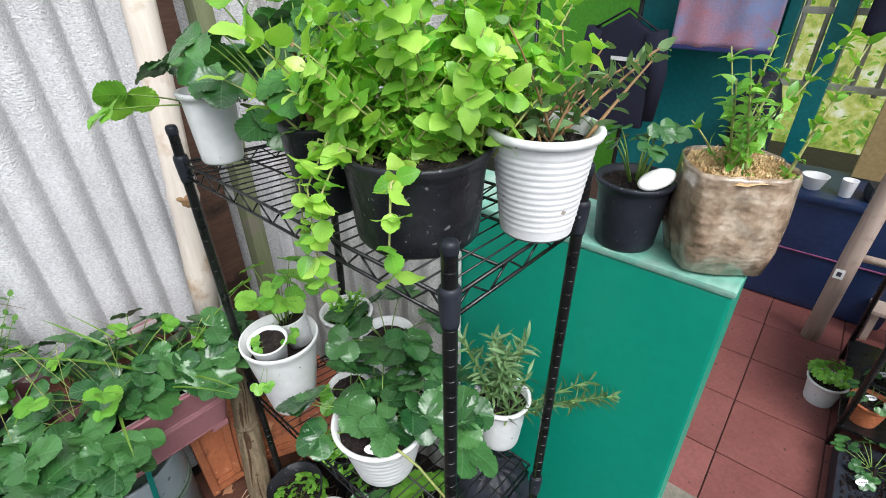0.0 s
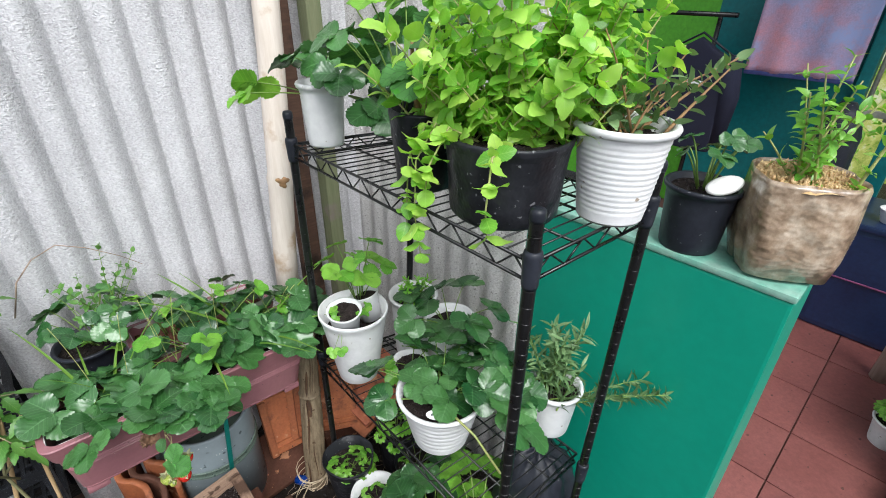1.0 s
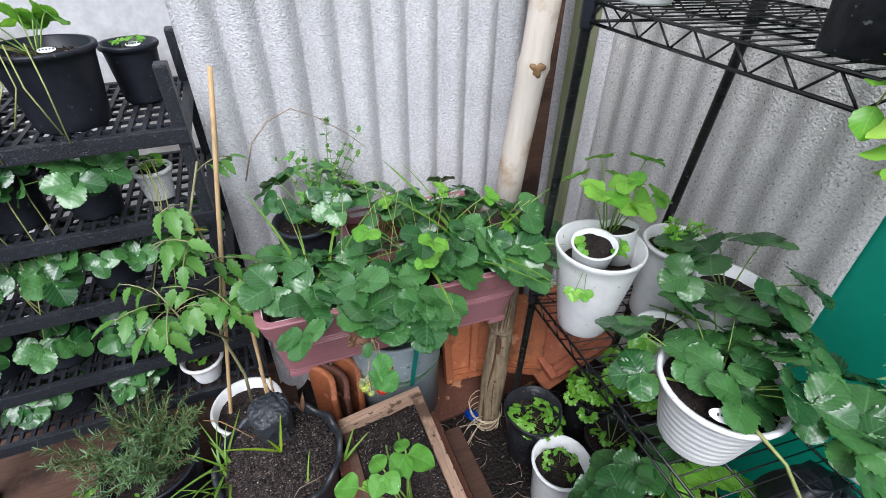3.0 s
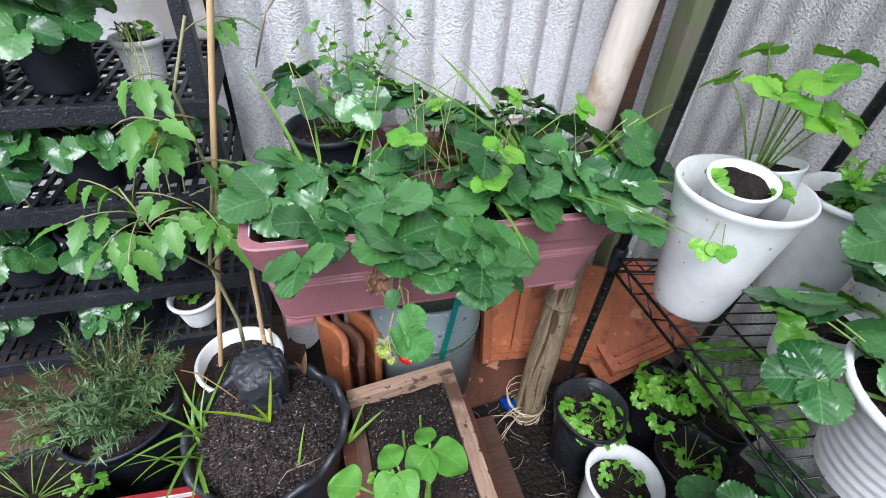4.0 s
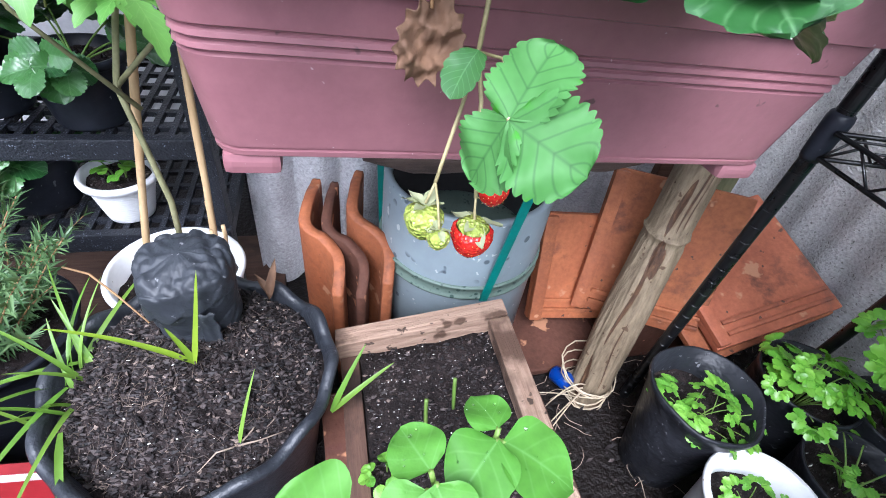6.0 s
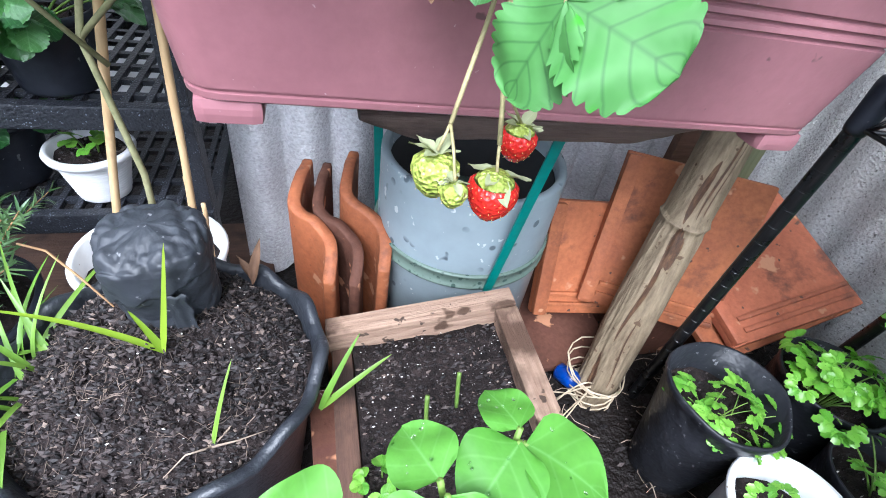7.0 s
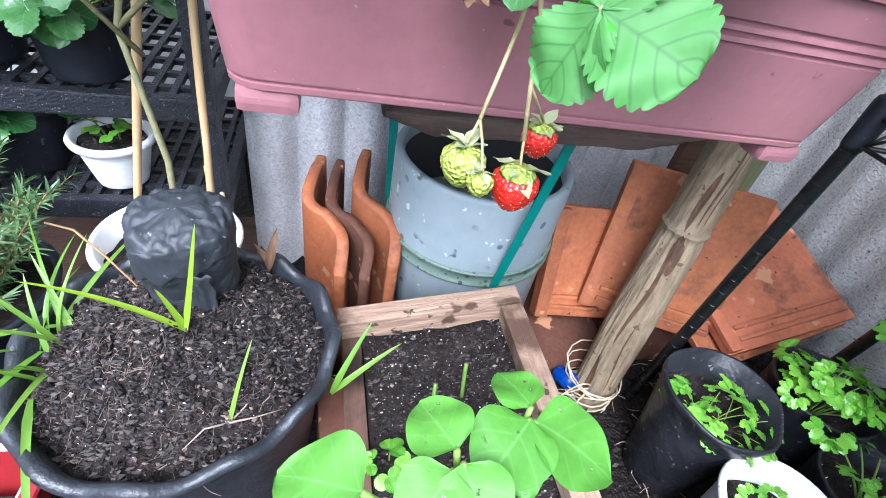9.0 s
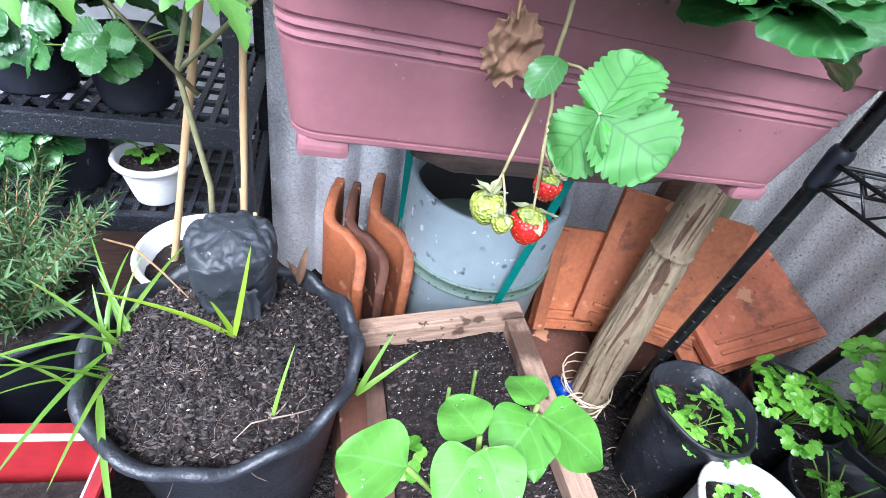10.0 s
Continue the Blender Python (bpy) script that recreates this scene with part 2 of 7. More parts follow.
M = dict(
    corrugated=surface("weathered_fibre_cement", (0.53, 0.522, 0.540), (0.64, 0.632, 0.650), 5.0, 0.75, 190.0, 0.8, (0.38, 0.365, 0.37), 2.2, 0.62, dist=0.005, mottle=0.42),
    sheet=surface("grey_fibre_cement", (0.52, 0.51, 0.50), (0.66, 0.64, 0.63), 3.0, 0.85, 190.0, 0.8, (0.40, 0.38, 0.37), 2.5, 0.6, (1, 1.0, 1.0), dist=0.005, mottle=0.45),
    white_wall=surface("limewashed_wall", (0.50, 0.50, 0.515), (0.60, 0.60, 0.615), 2.0, 0.9, 40.0, 0.3, (0.30, 0.28, 0.26), 1.6, 0.52),
    # the lighter green patches are glare mottling put into the paint colour
    green_paint=surface("green_wall_paint", (0.009, 0.275, 0.185), (0.012, 0.315, 0.212), 2.0, 0.40, 40.0, 0.05, (0.05, 0.40, 0.29), 1.6, 0.60, mottle=0.08),
    ledge=surface("worn_green_ledge", (0.10, 0.36, 0.27), (0.30, 0.42, 0.36), 9.0, 0.6, 50.0, 0.3, (0.45, 0.47, 0.44), 7.0, 0.55),
    teal_paint=surface("teal_wall_paint", (0.002, 0.13, 0.14), (0.004, 0.17, 0.18), 2.0, 0.45, 40.0, 0.1),
    lime_paint=surface("lime_wall_paint", (0.10, 0.42, 0.02), (0.13, 0.48, 0.03), 2.0, 0.5, 40.0, 0.1),
    red_tile=surface("red_floor_tile", (0.165, 0.056, 0.050), (0.21, 0.076, 0.068), 4.0, 0.4, 90.0, 0.15, (0.16, 0.06, 0.05), 9.0, 0.68, vary=0.12),
    grout=surface("dark_grout", (0.10, 0.045, 0.038), (0.14, 0.065, 0.055), 8.0, 0.9),
    moss=surface("mossy_concrete", (0.10, 0.11, 0.08), (0.20, 0.17, 0.14), 9.0, 0.9, 70.0, 0.6, (0.05, 0.16, 0.08), 6.0, 0.5),
    red_soil=surface("reddish_soil", (0.10, 0.035, 0.020), (0.20, 0.075, 0.045), 20.0, 0.9, 90.0, 0.9, (0.04, 0.02, 0.015), 18.0, 0.55, dist=0.006),
    dirt=surface("wet_dark_earth", (0.005, 0.0036, 0.0031), (0.014, 0.0095, 0.0078), 7.0, 0.6, 90.0, 0.9, (0.032, 0.024, 0.019), 14.0, 0.66, dist=0.01),
    soil=soil_mat(),
    black_steel=surface("black_coated_steel", (0.004, 0.004, 0.0045), (0.009, 0.009, 0.010), 20.0, 0.30, 120.0, 0.1, (0.10, 0.10, 0.10), 70.0, 0.70),
    black_plastic=surface("black_pot_plastic", (0.013, 0.0145, 0.021), (0.026, 0.029, 0.039), 8.0, 0.40, 80.0, 0.15, (0.07, 0.07, 0.075), 25.0, 0.66, vary=0.2),
    speckled_plastic=speckle_mat("dusty_black_plastic", (0.013, 0.0145, 0.020), (0.13, 0.145, 0.18), 320.0, 0.22, 0.5, 0.4),
    polybag=surface("black_polythene", (0.010, 0.0105, 0.013), (0.022, 0.023, 0.028), 12.0, 0.38, 26.0, 0.8, (0.075, 0.077, 0.085), 9.0, 0.60, dist=0.006),
    white_plastic=surface("white_pot_plastic", (0.70, 0.70, 0.71), (0.78, 0.78, 0.79), 5.0, 0.4, 60.0, 0.06, (0.5, 0.47, 0.43), 9.0, 0.72),
    plum=surface("plum_planter_plastic", (0.255, 0.108, 0.124), (0.31, 0.138, 0.154), 4.0, 0.40, 90.0, 0.12, (0.15, 0.07, 0.08), 70.0, 0.70, mottle=0.14),
    plum_in=surface("pale_planter_lining", (0.54, 0.50, 0.50), (0.62, 0.58, 0.58), 6.0, 0.6),
    red_plastic=surface("red_planter_plastic", (0.22, 0.012, 0.016), (0.29, 0.020, 0.024), 6.0, 0.45, 60.0, 0.1),
    clay=surface("orange_clay", (0.27, 0.078, 0.030), (0.42, 0.140, 0.053), 9.0, 0.7, 110.0, 0.5, (0.150, 0.050, 0.026), 11.0, 0.54, vary=0.2),
    clay_red=surface("red_clay", (0.29, 0.080, 0.036), (0.42, 0.130, 0.062), 9.0, 0.7, 110.0, 0.5, (0.14, 0.05, 0.03), 11.0, 0.55, vary=0.18),
    clay_dark=surface("brown_clay", (0.075, 0.032, 0.021), (0.125, 0.052, 0.034), 9.0, 0.75, 110.0, 0.4, (0.10, 0.04, 0.03), 12.0, 0.6),
    pipe=speckle_mat("speckled_grey_pipe", (0.235, 0.28, 0.30), (0.075, 0.095, 0.11), 42.0, 0.20, 0.5, 0.2, (0.48, 0.50, 0.50)),
    pipe_shade=surface("shaded_pipe_inside", (0.010, 0.010, 0.011), (0.018, 0.018, 0.019), 8.0, 0.8),
    band=speckle_mat("green_band", (0.12, 0.165, 0.135), (0.022, 0.050, 0.040), 130.0, 0.34, 0.5, 0.4),
    strap=surface("teal_strap", (0.004, 0.14, 0.12), (0.008, 0.19, 0.16), 20.0, 0.45),
    box_wood=wood_mat("rough_pale_board", (0.20, 0.115, 0.075), (0.44, 0.30, 0.215), (0.085, 0.045, 0.028), along=(3, 40, 40), relief=1.0, stain_at=0.52),
    dark_board=wood_mat("wet_dark_board", (0.055, 0.030, 0.022), (0.12, 0.065, 0.045), (0.03, 0.018, 0.014), along=(3, 40, 40)),
    bark=wood_mat("weathered_bark", (0.075, 0.048, 0.040), (0.21, 0.145, 0.120), (0.04, 0.026, 0.022), along=(3, 40, 40), relief=1.0),
    bamboo=wood_mat("weathered_bamboo", (0.090, 0.062, 0.034), (0.29, 0.225, 0.145), (0.105, 0.058, 0.026), along=(20, 20, 2.6), relief=0.8, stain_at=0.55),
    twine=surface("pale_twine", (0.42, 0.33, 0.22), (0.60, 0.50, 0.36), 60.0, 0.85),
    pale_post=wood_mat("pale_post", (0.55, 0.47, 0.40), (0.70, 0.63, 0.57), (0.42, 0.30, 0.20), along=(22, 22, 1.5), relief=0.2),
    moss_post=wood_mat("mossy_post", (0.11, 0.13, 0.06), (0.20, 0.21, 0.12), (0.20, 0.17, 0.14), along=(22, 22, 1.5)),
    cane=wood_mat("thin_cane", (0.42, 0.27, 0.13), (0.60, 0.43, 0.24), (0.22, 0.13, 0.07), along=(30, 30, 3.0), relief=0.1),
    navy_plastic=surface("navy_tub_plastic", (0.008, 0.020, 0.065), (0.014, 0.032, 0.095), 4.0, 0.4),
    navy_cloth=surface("navy_cloth", (0.006, 0.007, 0.022), (0.012, 0.014, 0.036), 5.0, 0.9, 160.0, 0.4),
    towel=surface("printed_towel", (0.27, 0.31, 0.52), (0.58, 0.25, 0.28), 5.5, 0.95, 150.0, 0.5, (0.29, 0.34, 0.58), 4.0, 0.5),
    towel_hem=surface("blue_towel_hem", (0.025, 0.035, 0.13), (0.04, 0.05, 0.17), 8.0, 0.95),
    tan_board=surface("tan_board", (0.34, 0.24, 0.10), (0.42, 0.31, 0.15), 3.0, 0.7),
    pole_wood=wood_mat("grey_round_pole", (0.36, 0.27, 0.22), (0.50, 0.40, 0.34), (0.28, 0.19, 0.15), along=(20, 20, 1.5)),
    steel_grille=surface("cream_grille_paint", (0.5, 0.47, 0.38), (0.6, 0.57, 0.48), 9.0, 0.5),
    # near-black tone that carries the dimness under the porch roof
    porch_shade=surface("shaded_porch", (0.010, 0.011, 0.014), (0.02, 0.021, 0.025), 4.0, 0.8),
    label_white=surface("white_label", (0.74, 0.74, 0.74), (0.80, 0.80, 0.80), 9.0, 0.45),
    ink=surface("dark_ink", (0.03, 0.03, 0.05), (0.04, 0.04, 0.06), 9.0, 0.6),
    stone=surface("smooth_white_stone", (0.72, 0.71, 0.69), (0.80, 0.79, 0.77), 12.0, 0.5),
    perlite=surface("white_perlite", (0.62, 0.60, 0.56), (0.78, 0.76, 0.73), 60.0, 0.9),
    root=surface("dry_roots", (0.22, 0.16, 0.12), (0.40, 0.31, 0.24), 30.0, 0.85),
    worn_plastic=surface("worn_black_plastic", (0.016, 0.018, 0.023), (0.034, 0.037, 0.045), 14.0, 0.42, 110.0, 0.6, (0.17, 0.18, 0.20), 95.0, 0.66),
    stem_woody=surface("woody_green_stem", (0.17, 0.17, 0.075), (0.30, 0.28, 0.15), 26.0, 0.7, 120.0, 0.5),
    pink_line=surface("faded_pink_line", (0.16, 0.045, 0.11), (0.22, 0.06, 0.15), 9.0, 0.6),
    shoot=leaf_mat("yellow_green_shoot", (0.17, 0.28, 0.018), (0.27, 0.38, 0.030), (0.24, 0.37, 0.03), 0.35, 0.3, 0.0),
    fibre=surface("dark_root_fibre", (0.06, 0.045, 0.037), (0.20, 0.15, 0.12), 30.0, 0.9),
    dull_polybag=surface("dull_black_polythene", (0.020, 0.023, 0.029), (0.036, 0.040, 0.049), 16.0, 0.58, 60.0, 0.5, (0.085, 0.09, 0.10), 60.0, 0.68, dist=0.003),
    straw=surface("coir_and_straw", (0.42, 0.25, 0.11), (0.72, 0.55, 0.31), 45.0, 0.9, 120.0, 0.9),
    blue_cap=surface("blue_plastic", (0.004, 0.04, 0.26), (0.006, 0.06, 0.36), 9.0, 0.3),
    pink=surface("pink_plastic", (0.75, 0.12, 0.38), (0.8, 0.16, 0.45), 9.0, 0.4),
    stem_green=surface("green_stem", (0.10, 0.20, 0.03), (0.20, 0.30, 0.06), 18.0, 0.5),
    stem_pale=surface("pale_stem", (0.26, 0.30, 0.09), (0.40, 0.40, 0.15), 18.0, 0.5),
    stem_brown=surface("woody_stem", (0.20, 0.11, 0.05), (0.34, 0.20, 0.09), 18.0, 0.7),
    dead_leaf=surface("withered_leaf", (0.11, 0.058, 0.033), (0.22, 0.12, 0.068), 25.0, 0.8, 90.0, 0.6),
    strawberry_leaf=leaf_mat("strawberry_leaf", (0.014, 0.070, 0.016), (0.062, 0.178, 0.044), (0.14, 0.28, 0.12), 0.32, 0.12, 7.0, 1.0, 0.34, 0.55),
    young_leaf=leaf_mat("young_leaf", (0.11, 0.33, 0.03), (0.23, 0.48, 0.06), (0.30, 0.50, 0.10), 0.4, 0.35),
    mint_leaf=leaf_mat("mint_leaf", (0.16, 0.43, 0.045), (0.51, 0.76, 0.14), (0.40, 0.62, 0.16), 0.36, 0.42),
    bean_leaf=leaf_mat("bean_leaf", (0.080, 0.245, 0.026), (0.105, 0.290, 0.038), (0.17, 0.38, 0.11), 0.55, 0.25, 4.0, 0.5, 0.22, 0.0),
    celery_leaf=leaf_mat("celery_leaf", (0.13, 0.38, 0.03), (0.25, 0.54, 0.06), (0.24, 0.48, 0.08), 0.32, 0.3),
    grey_leaf=leaf_mat("grey_green_leaf", (0.10, 0.20, 0.07), (0.20, 0.32, 0.14), (0.28, 0.38, 0.2), 0.6, 0.2),
    pale_leaf=leaf_mat("pale_hanging_leaf", (0.054, 0.185, 0.034), (0.072, 0.210, 0.050), (0.020, 0.085, 0.016), 0.60, 0.18, 5.0, 0.5, 0.62, 0.0),
    tomato_leaf=leaf_mat("tomato_leaf", (0.07, 0.21, 0.03), (0.13, 0.30, 0.06), (0.2, 0.36, 0.1), 0.5, 0.3),
    rosemary=leaf_mat("rosemary_needle", (0.045, 0.11, 0.035), (0.13, 0.22, 0.085), (0.15, 0.24, 0.11), 0.55, 0.15),
    grass=leaf_mat("grass_blade", (0.085, 0.20, 0.018), (0.20, 0.33, 0.045), (0.16, 0.30, 0.045), 0.4, 0.3, 0.0),
    yellow_leaf=leaf_mat("yellowed_leaf", (0.50, 0.36, 0.03), (0.62, 0.52, 0.10), (0.6, 0.5, 0.2), 0.5, 0.3),
    seed=surface("berry_seed", (0.55, 0.34, 0.08), (0.66, 0.46, 0.16), 60.0, 0.5),
    sepal=leaf_mat("dull_sepal", (0.17, 0.22, 0.09), (0.32, 0.36, 0.20), (0.40, 0.38, 0.24), 0.6, 0.15, 0.0),
    stem_dry=surface("hairy_runner_stem", (0.30, 0.27, 0.12), (0.46, 0.38, 0.20), 30.0, 0.6, 160.0, 0.6),
    berry=speckle_mat("ripe_berry", (0.50, 0.017, 0.012), (0.62, 0.10, 0.035), 420.0, 0.30, 0.26, 0.5),
    unripe=speckle_mat("unripe_berry", (0.30, 0.36, 0.06), (0.56, 0.55, 0.24), 380.0, 0.32, 0.5, 1.0),
)


def flecks(mat, colour, scale, at, seed=0.0):
    """Small specks of another colour over a material: dirt, wear, or painted bright patches."""
    t = mat.node_tree
    p = t.nodes["Principled BSDF"]
    base = p.inputs["Base Color"].links[0].from_socket
    tc = t.nodes.new("ShaderNodeTexCoord")
    mp = t.nodes.new("ShaderNodeMapping")
    mp.inputs["Location"].default_value = (seed, seed * 1.7, seed * 0.6)
    n = t.nodes.new("ShaderNodeTexNoise")
    n.inputs["Scale"].default_value, n.inputs["Detail"].default_value = scale, 2.5
    t.links.new(tc.outputs["Object"], mp.inputs[0])
    t.links.new(mp.outputs[0], n.inputs["Vector"])
    t.links.new(mixc(t, ramp(t, n.outputs["Fac"], [(at, (0, 0, 0)), (at + 0.035, (1, 1, 1))]), base, colour), p.inputs["Base Color"])


bt = M["bamboo"].node_tree
bp = bt.nodes["Principled BSDF"]
att = bt.nodes.new("ShaderNodeAttribute")
att.attribute_name = "split"
grainy = noise_fac(bt, 5.0, 6.0, 0.7, stretch=(30, 30, 3.0))
edge = bt.nodes.new("ShaderNodeMath")
edge.operation = "MULTIPLY_ADD"
edge.inputs[1].default_value, edge.inputs[2].default_value = 1.3, -0.40
bt.links.new(att.outputs["Fac"], edge.inputs[0])
ragged = bt.nodes.new("ShaderNodeMath")
ragged.operation = "ADD"
bt.links.new(edge.outputs[0], ragged.inputs[0])
bt.links.new(grainy, ragged.inputs[1])
rotten = ramp(bt, grainy, [(0.3, (0.018, 0.009, 0.005)), (0.58, (0.085, 0.040, 0.017)), (0.8, (0.23, 0.135, 0.06))])
bt.links.new(mixc(bt, ramp(bt, ragged.outputs[0], [(0.48, (0, 0, 0)), (0.62, (1, 1, 1))]), bp.inputs["Base Color"].links[0].from_socket, rotten), bp.inputs["Base Color"])
# bright green patches painted for folded bits of leaf that reflect light
flecks(M["pale_leaf"], (0.040, 0.22, 0.008), 38.0, 0.63, 3.0)
flecks(M["plum"], (0.44, 0.31, 0.32), 150.0, 0.73, 1.0)
flecks(M["plum"], (0.12, 0.06, 0.06), 55.0, 0.715, 4.0)
flecks(M["bamboo"], (0.080, 0.046, 0.022), 70.0, 0.67, 2.0)
for key in ("clay", "clay_red", "clay_dark"):
    flecks(M[key], (0.085, 0.035, 0.022), 60.0, 0.71, 2.0)
    flecks(M[key], (0.46, 0.22, 0.12), 30.0, 0.66, 5.0)
flecks(M["box_wood"], (0.06, 0.035, 0.022), 75.0, 0.66, 3.0)
flecks(M["box_wood"], (0.085, 0.045, 0.026), 24.0, 0.60, 8.0)
flecks(M["white_plastic"], (0.30, 0.25, 0.20), 75.0, 0.715, 2.0)
flecks(M["black_plastic"], (0.12, 0.12, 0.125), 120.0, 0.70, 2.0)
flecks(M["polybag"], (0.13, 0.13, 0.14), 110.0, 0.68, 2.0)
flecks(M["dull_polybag"], (0.19, 0.19, 0.20), 130.0, 0.69, 2.0)
flecks(M["pipe"], (0.06, 0.075, 0.09), 26.0, 0.685, 6.0)
flecks(M["sheet"], (0.26, 0.25, 0.24), 150.0, 0.64, 2.0)
flecks(M["corrugated"], (0.70, 0.69, 0.71), 150.0, 0.66, 2.0)
flecks(M["red_tile"], (0.08, 0.03, 0.025), 40.0, 0.72, 2.0)

def weave(mat, strength, dist, dark):
    """Short raised stitches in uneven rows, as the felt leaves them on fibre-cement sheets."""
    t = mat.node_tree
    p = t.nodes["Principled BSDF"]
    stitch = noise_fac(t, 300.0, 1.5, 0.5, stretch=(0.5, 0.5, 1.05))
    base = p.inputs["Base Color"].links[0].from_socket
    t.links.new(mixc(t, 1.0, base, ramp(t, stitch, [(0.36, dark), (0.56, (1.0, 1.0, 1.0))]), "MULTIPLY"), p.inputs["Base Color"])
    bump(t, p, stitch, strength, dist)


weave(M["corrugated"], 0.6, 0.003, (0.80, 0.80, 0.80))
weave(M["sheet"], 0.6, 0.003, (0.80, 0.80, 0.79))

cm, ct, cp = nodes("soil_crumb")
cg = ct.nodes.new("ShaderNodeNewGeometry")
ccol = ramp(ct, cg.outputs["Random Per Island"], [(0.0, (0.005, 0.0042, 0.0044)), (0.6, (0.031, 0.0245, 0.0240)), (0.93, (0.080, 0.062, 0.058)), (1.0, (0.24, 0.18, 0.145))])
ct.links.new(ccol, cp.inputs["Base Color"])
cp.inputs["Roughness"].default_value, cp.inputs["Specular IOR Level"].default_value = 0.62, 0.35
M["crumb"] = cm
# emissive yellow-green and white pattern, standing in for a brightly lit garden
gm, gt, gp = nodes("glowing_backdrop")
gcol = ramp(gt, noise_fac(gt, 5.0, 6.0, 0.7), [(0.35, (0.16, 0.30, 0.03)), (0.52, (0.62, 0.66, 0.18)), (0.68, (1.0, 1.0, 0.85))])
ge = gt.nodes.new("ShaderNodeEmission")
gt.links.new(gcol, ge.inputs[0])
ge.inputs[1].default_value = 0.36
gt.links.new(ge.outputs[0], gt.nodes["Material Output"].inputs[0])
M["backdrop_glow"] = gm
for key in ("dirt", "black_plastic", "polybag", "clay_dark", "dark_board"):
    M[key].node_tree.nodes["Principled BSDF"].inputs["Specular IOR Level"].default_value = 0.25
wm, wtree, wp = nodes("water_drop")
wp.inputs["Base Color"].default_value = (0.95, 1.0, 0.95, 1)
wp.inputs["Roughness"].default_value, wp.inputs["Transmission Weight"].default_value, wp.inputs["IOR"].default_value = 0.03, 1.0, 1.33
M["water"] = wm


# ---- building helpers ----
def thing(name, m, label, category, group="", kind=""):
    ob = new(name)
    ob.matrix_basis = m
    ob.empty_display_size = 0.05
    return tagged(ob, label, category, group, kind)


def part(name, bm, material, parent, label="", m=None, smooth=False, kind=""):
    """One mesh object under a thing or a part; bm: a bmesh or shared mesh data."""
    if isinstance(bm, bpy.types.Mesh):
        me = bm
    else:
        me = bpy.data.meshes.new(name)
        bm.to_mesh(me)
        bm.free()
        if smooth:
            me.shade_smooth()
        me.materials.append(material)
    ob = new(name, me)
    if m is not None:
        ob.matrix_basis = m
    if parent is not None:
        ob.parent = parent
    return tagged(ob, label, kind=kind)


def structure(name, bm, material, label, category="", smooth=False):
    return tagged(part(name, bm, material, None, smooth=smooth), label, category or name.split("_")[0], kind="structure")


def box(bm, c, s, bevel=0.0, rot=None):
    r = bmesh.ops.create_cube(bm, size=1.0)
    m = Matrix.Translation(c) @ (rot.to_4x4() if rot else Matrix.Identity(4)) @ Matrix.Diagonal((*s, 1))
    bmesh.ops.transform(bm, matrix=m, verts=r["verts"])
    if bevel:
        edges = list({e for v in r["verts"] for e in v.link_edges})
        bmesh.ops.bevel(bm, geom=edges, offset=bevel, segments=2, affect="EDGES", profile=0.7)
    return bm


def lathe(bm, profile, seg=32, c=(0, 0, 0), warp=None):
    """Turn a line of (radius, height) round the z axis; warp(angle, r, z) may shift the radius and the height."""
    rings = []
    for r, z in profile:
        ring = []
        for k in range(seg):
            a = 2 * math.pi * k / seg
            rr, zz = (r, z) if warp is None else warp(a, r, z)
            ring.append(bm.verts.new((c[0] + rr * math.cos(a), c[1] + rr * math.sin(a), c[2] + zz)))
        rings.append(ring)
    for p, q in zip(rings, rings[1:]):
        for k in range(seg):
            j = (k + 1) % seg
            bm.faces.new((p[k], p[j], q[j], q[k]))
    for ring, flip in ((rings[0], True), (rings[-1], False)):
        bm.faces.new(ring[::-1] if flip else ring)
    return bm


def tube(bm, pts, r, seg=6):
    """A tube along points; r: one radius or one for each point."""
    pts = [Vector(p) for p in pts]
    rs = [r] * len(pts) if isinstance(r, (int, float)) else r
    rings = []
    side = None
    for k, p in enumerate(pts):
        d = (pts[min(k + 1, len(pts) - 1)] - pts[max(k - 1, 0)]).normalized()
        if side is None:
            side = d.orthogonal().normalized()
        side = (side - d * side.dot(d))
        side = side.normalized() if side.length > 1e-6 else d.orthogonal().normalized()
        up = d.cross(side)
        rings.append([bm.verts.new(p + rs[k] * (math.cos(a) * side + math.sin(a) * up)) for a in [2 * math.pi * i / seg for i in range(seg)]])
    for a, b in zip(rings, rings[1:]):
        for i in range(seg):
            j = (i + 1) % seg
            bm.faces.new((a[i], a[j], b[j], b[i]))
    bm.faces.new(rings[0][::-1])
    bm.faces.new(rings[-1])
    return bm


def arc(a, b, lift, n=6, sag=Vector((0, 0, 1))):
    a, b = Vector(a), Vector(b)
    return [a.lerp(b, k / n) + sag * lift * 4 * (k / n) * (1 - k / n) for k in range(n + 1)]


def bm():
    return bmesh.new()


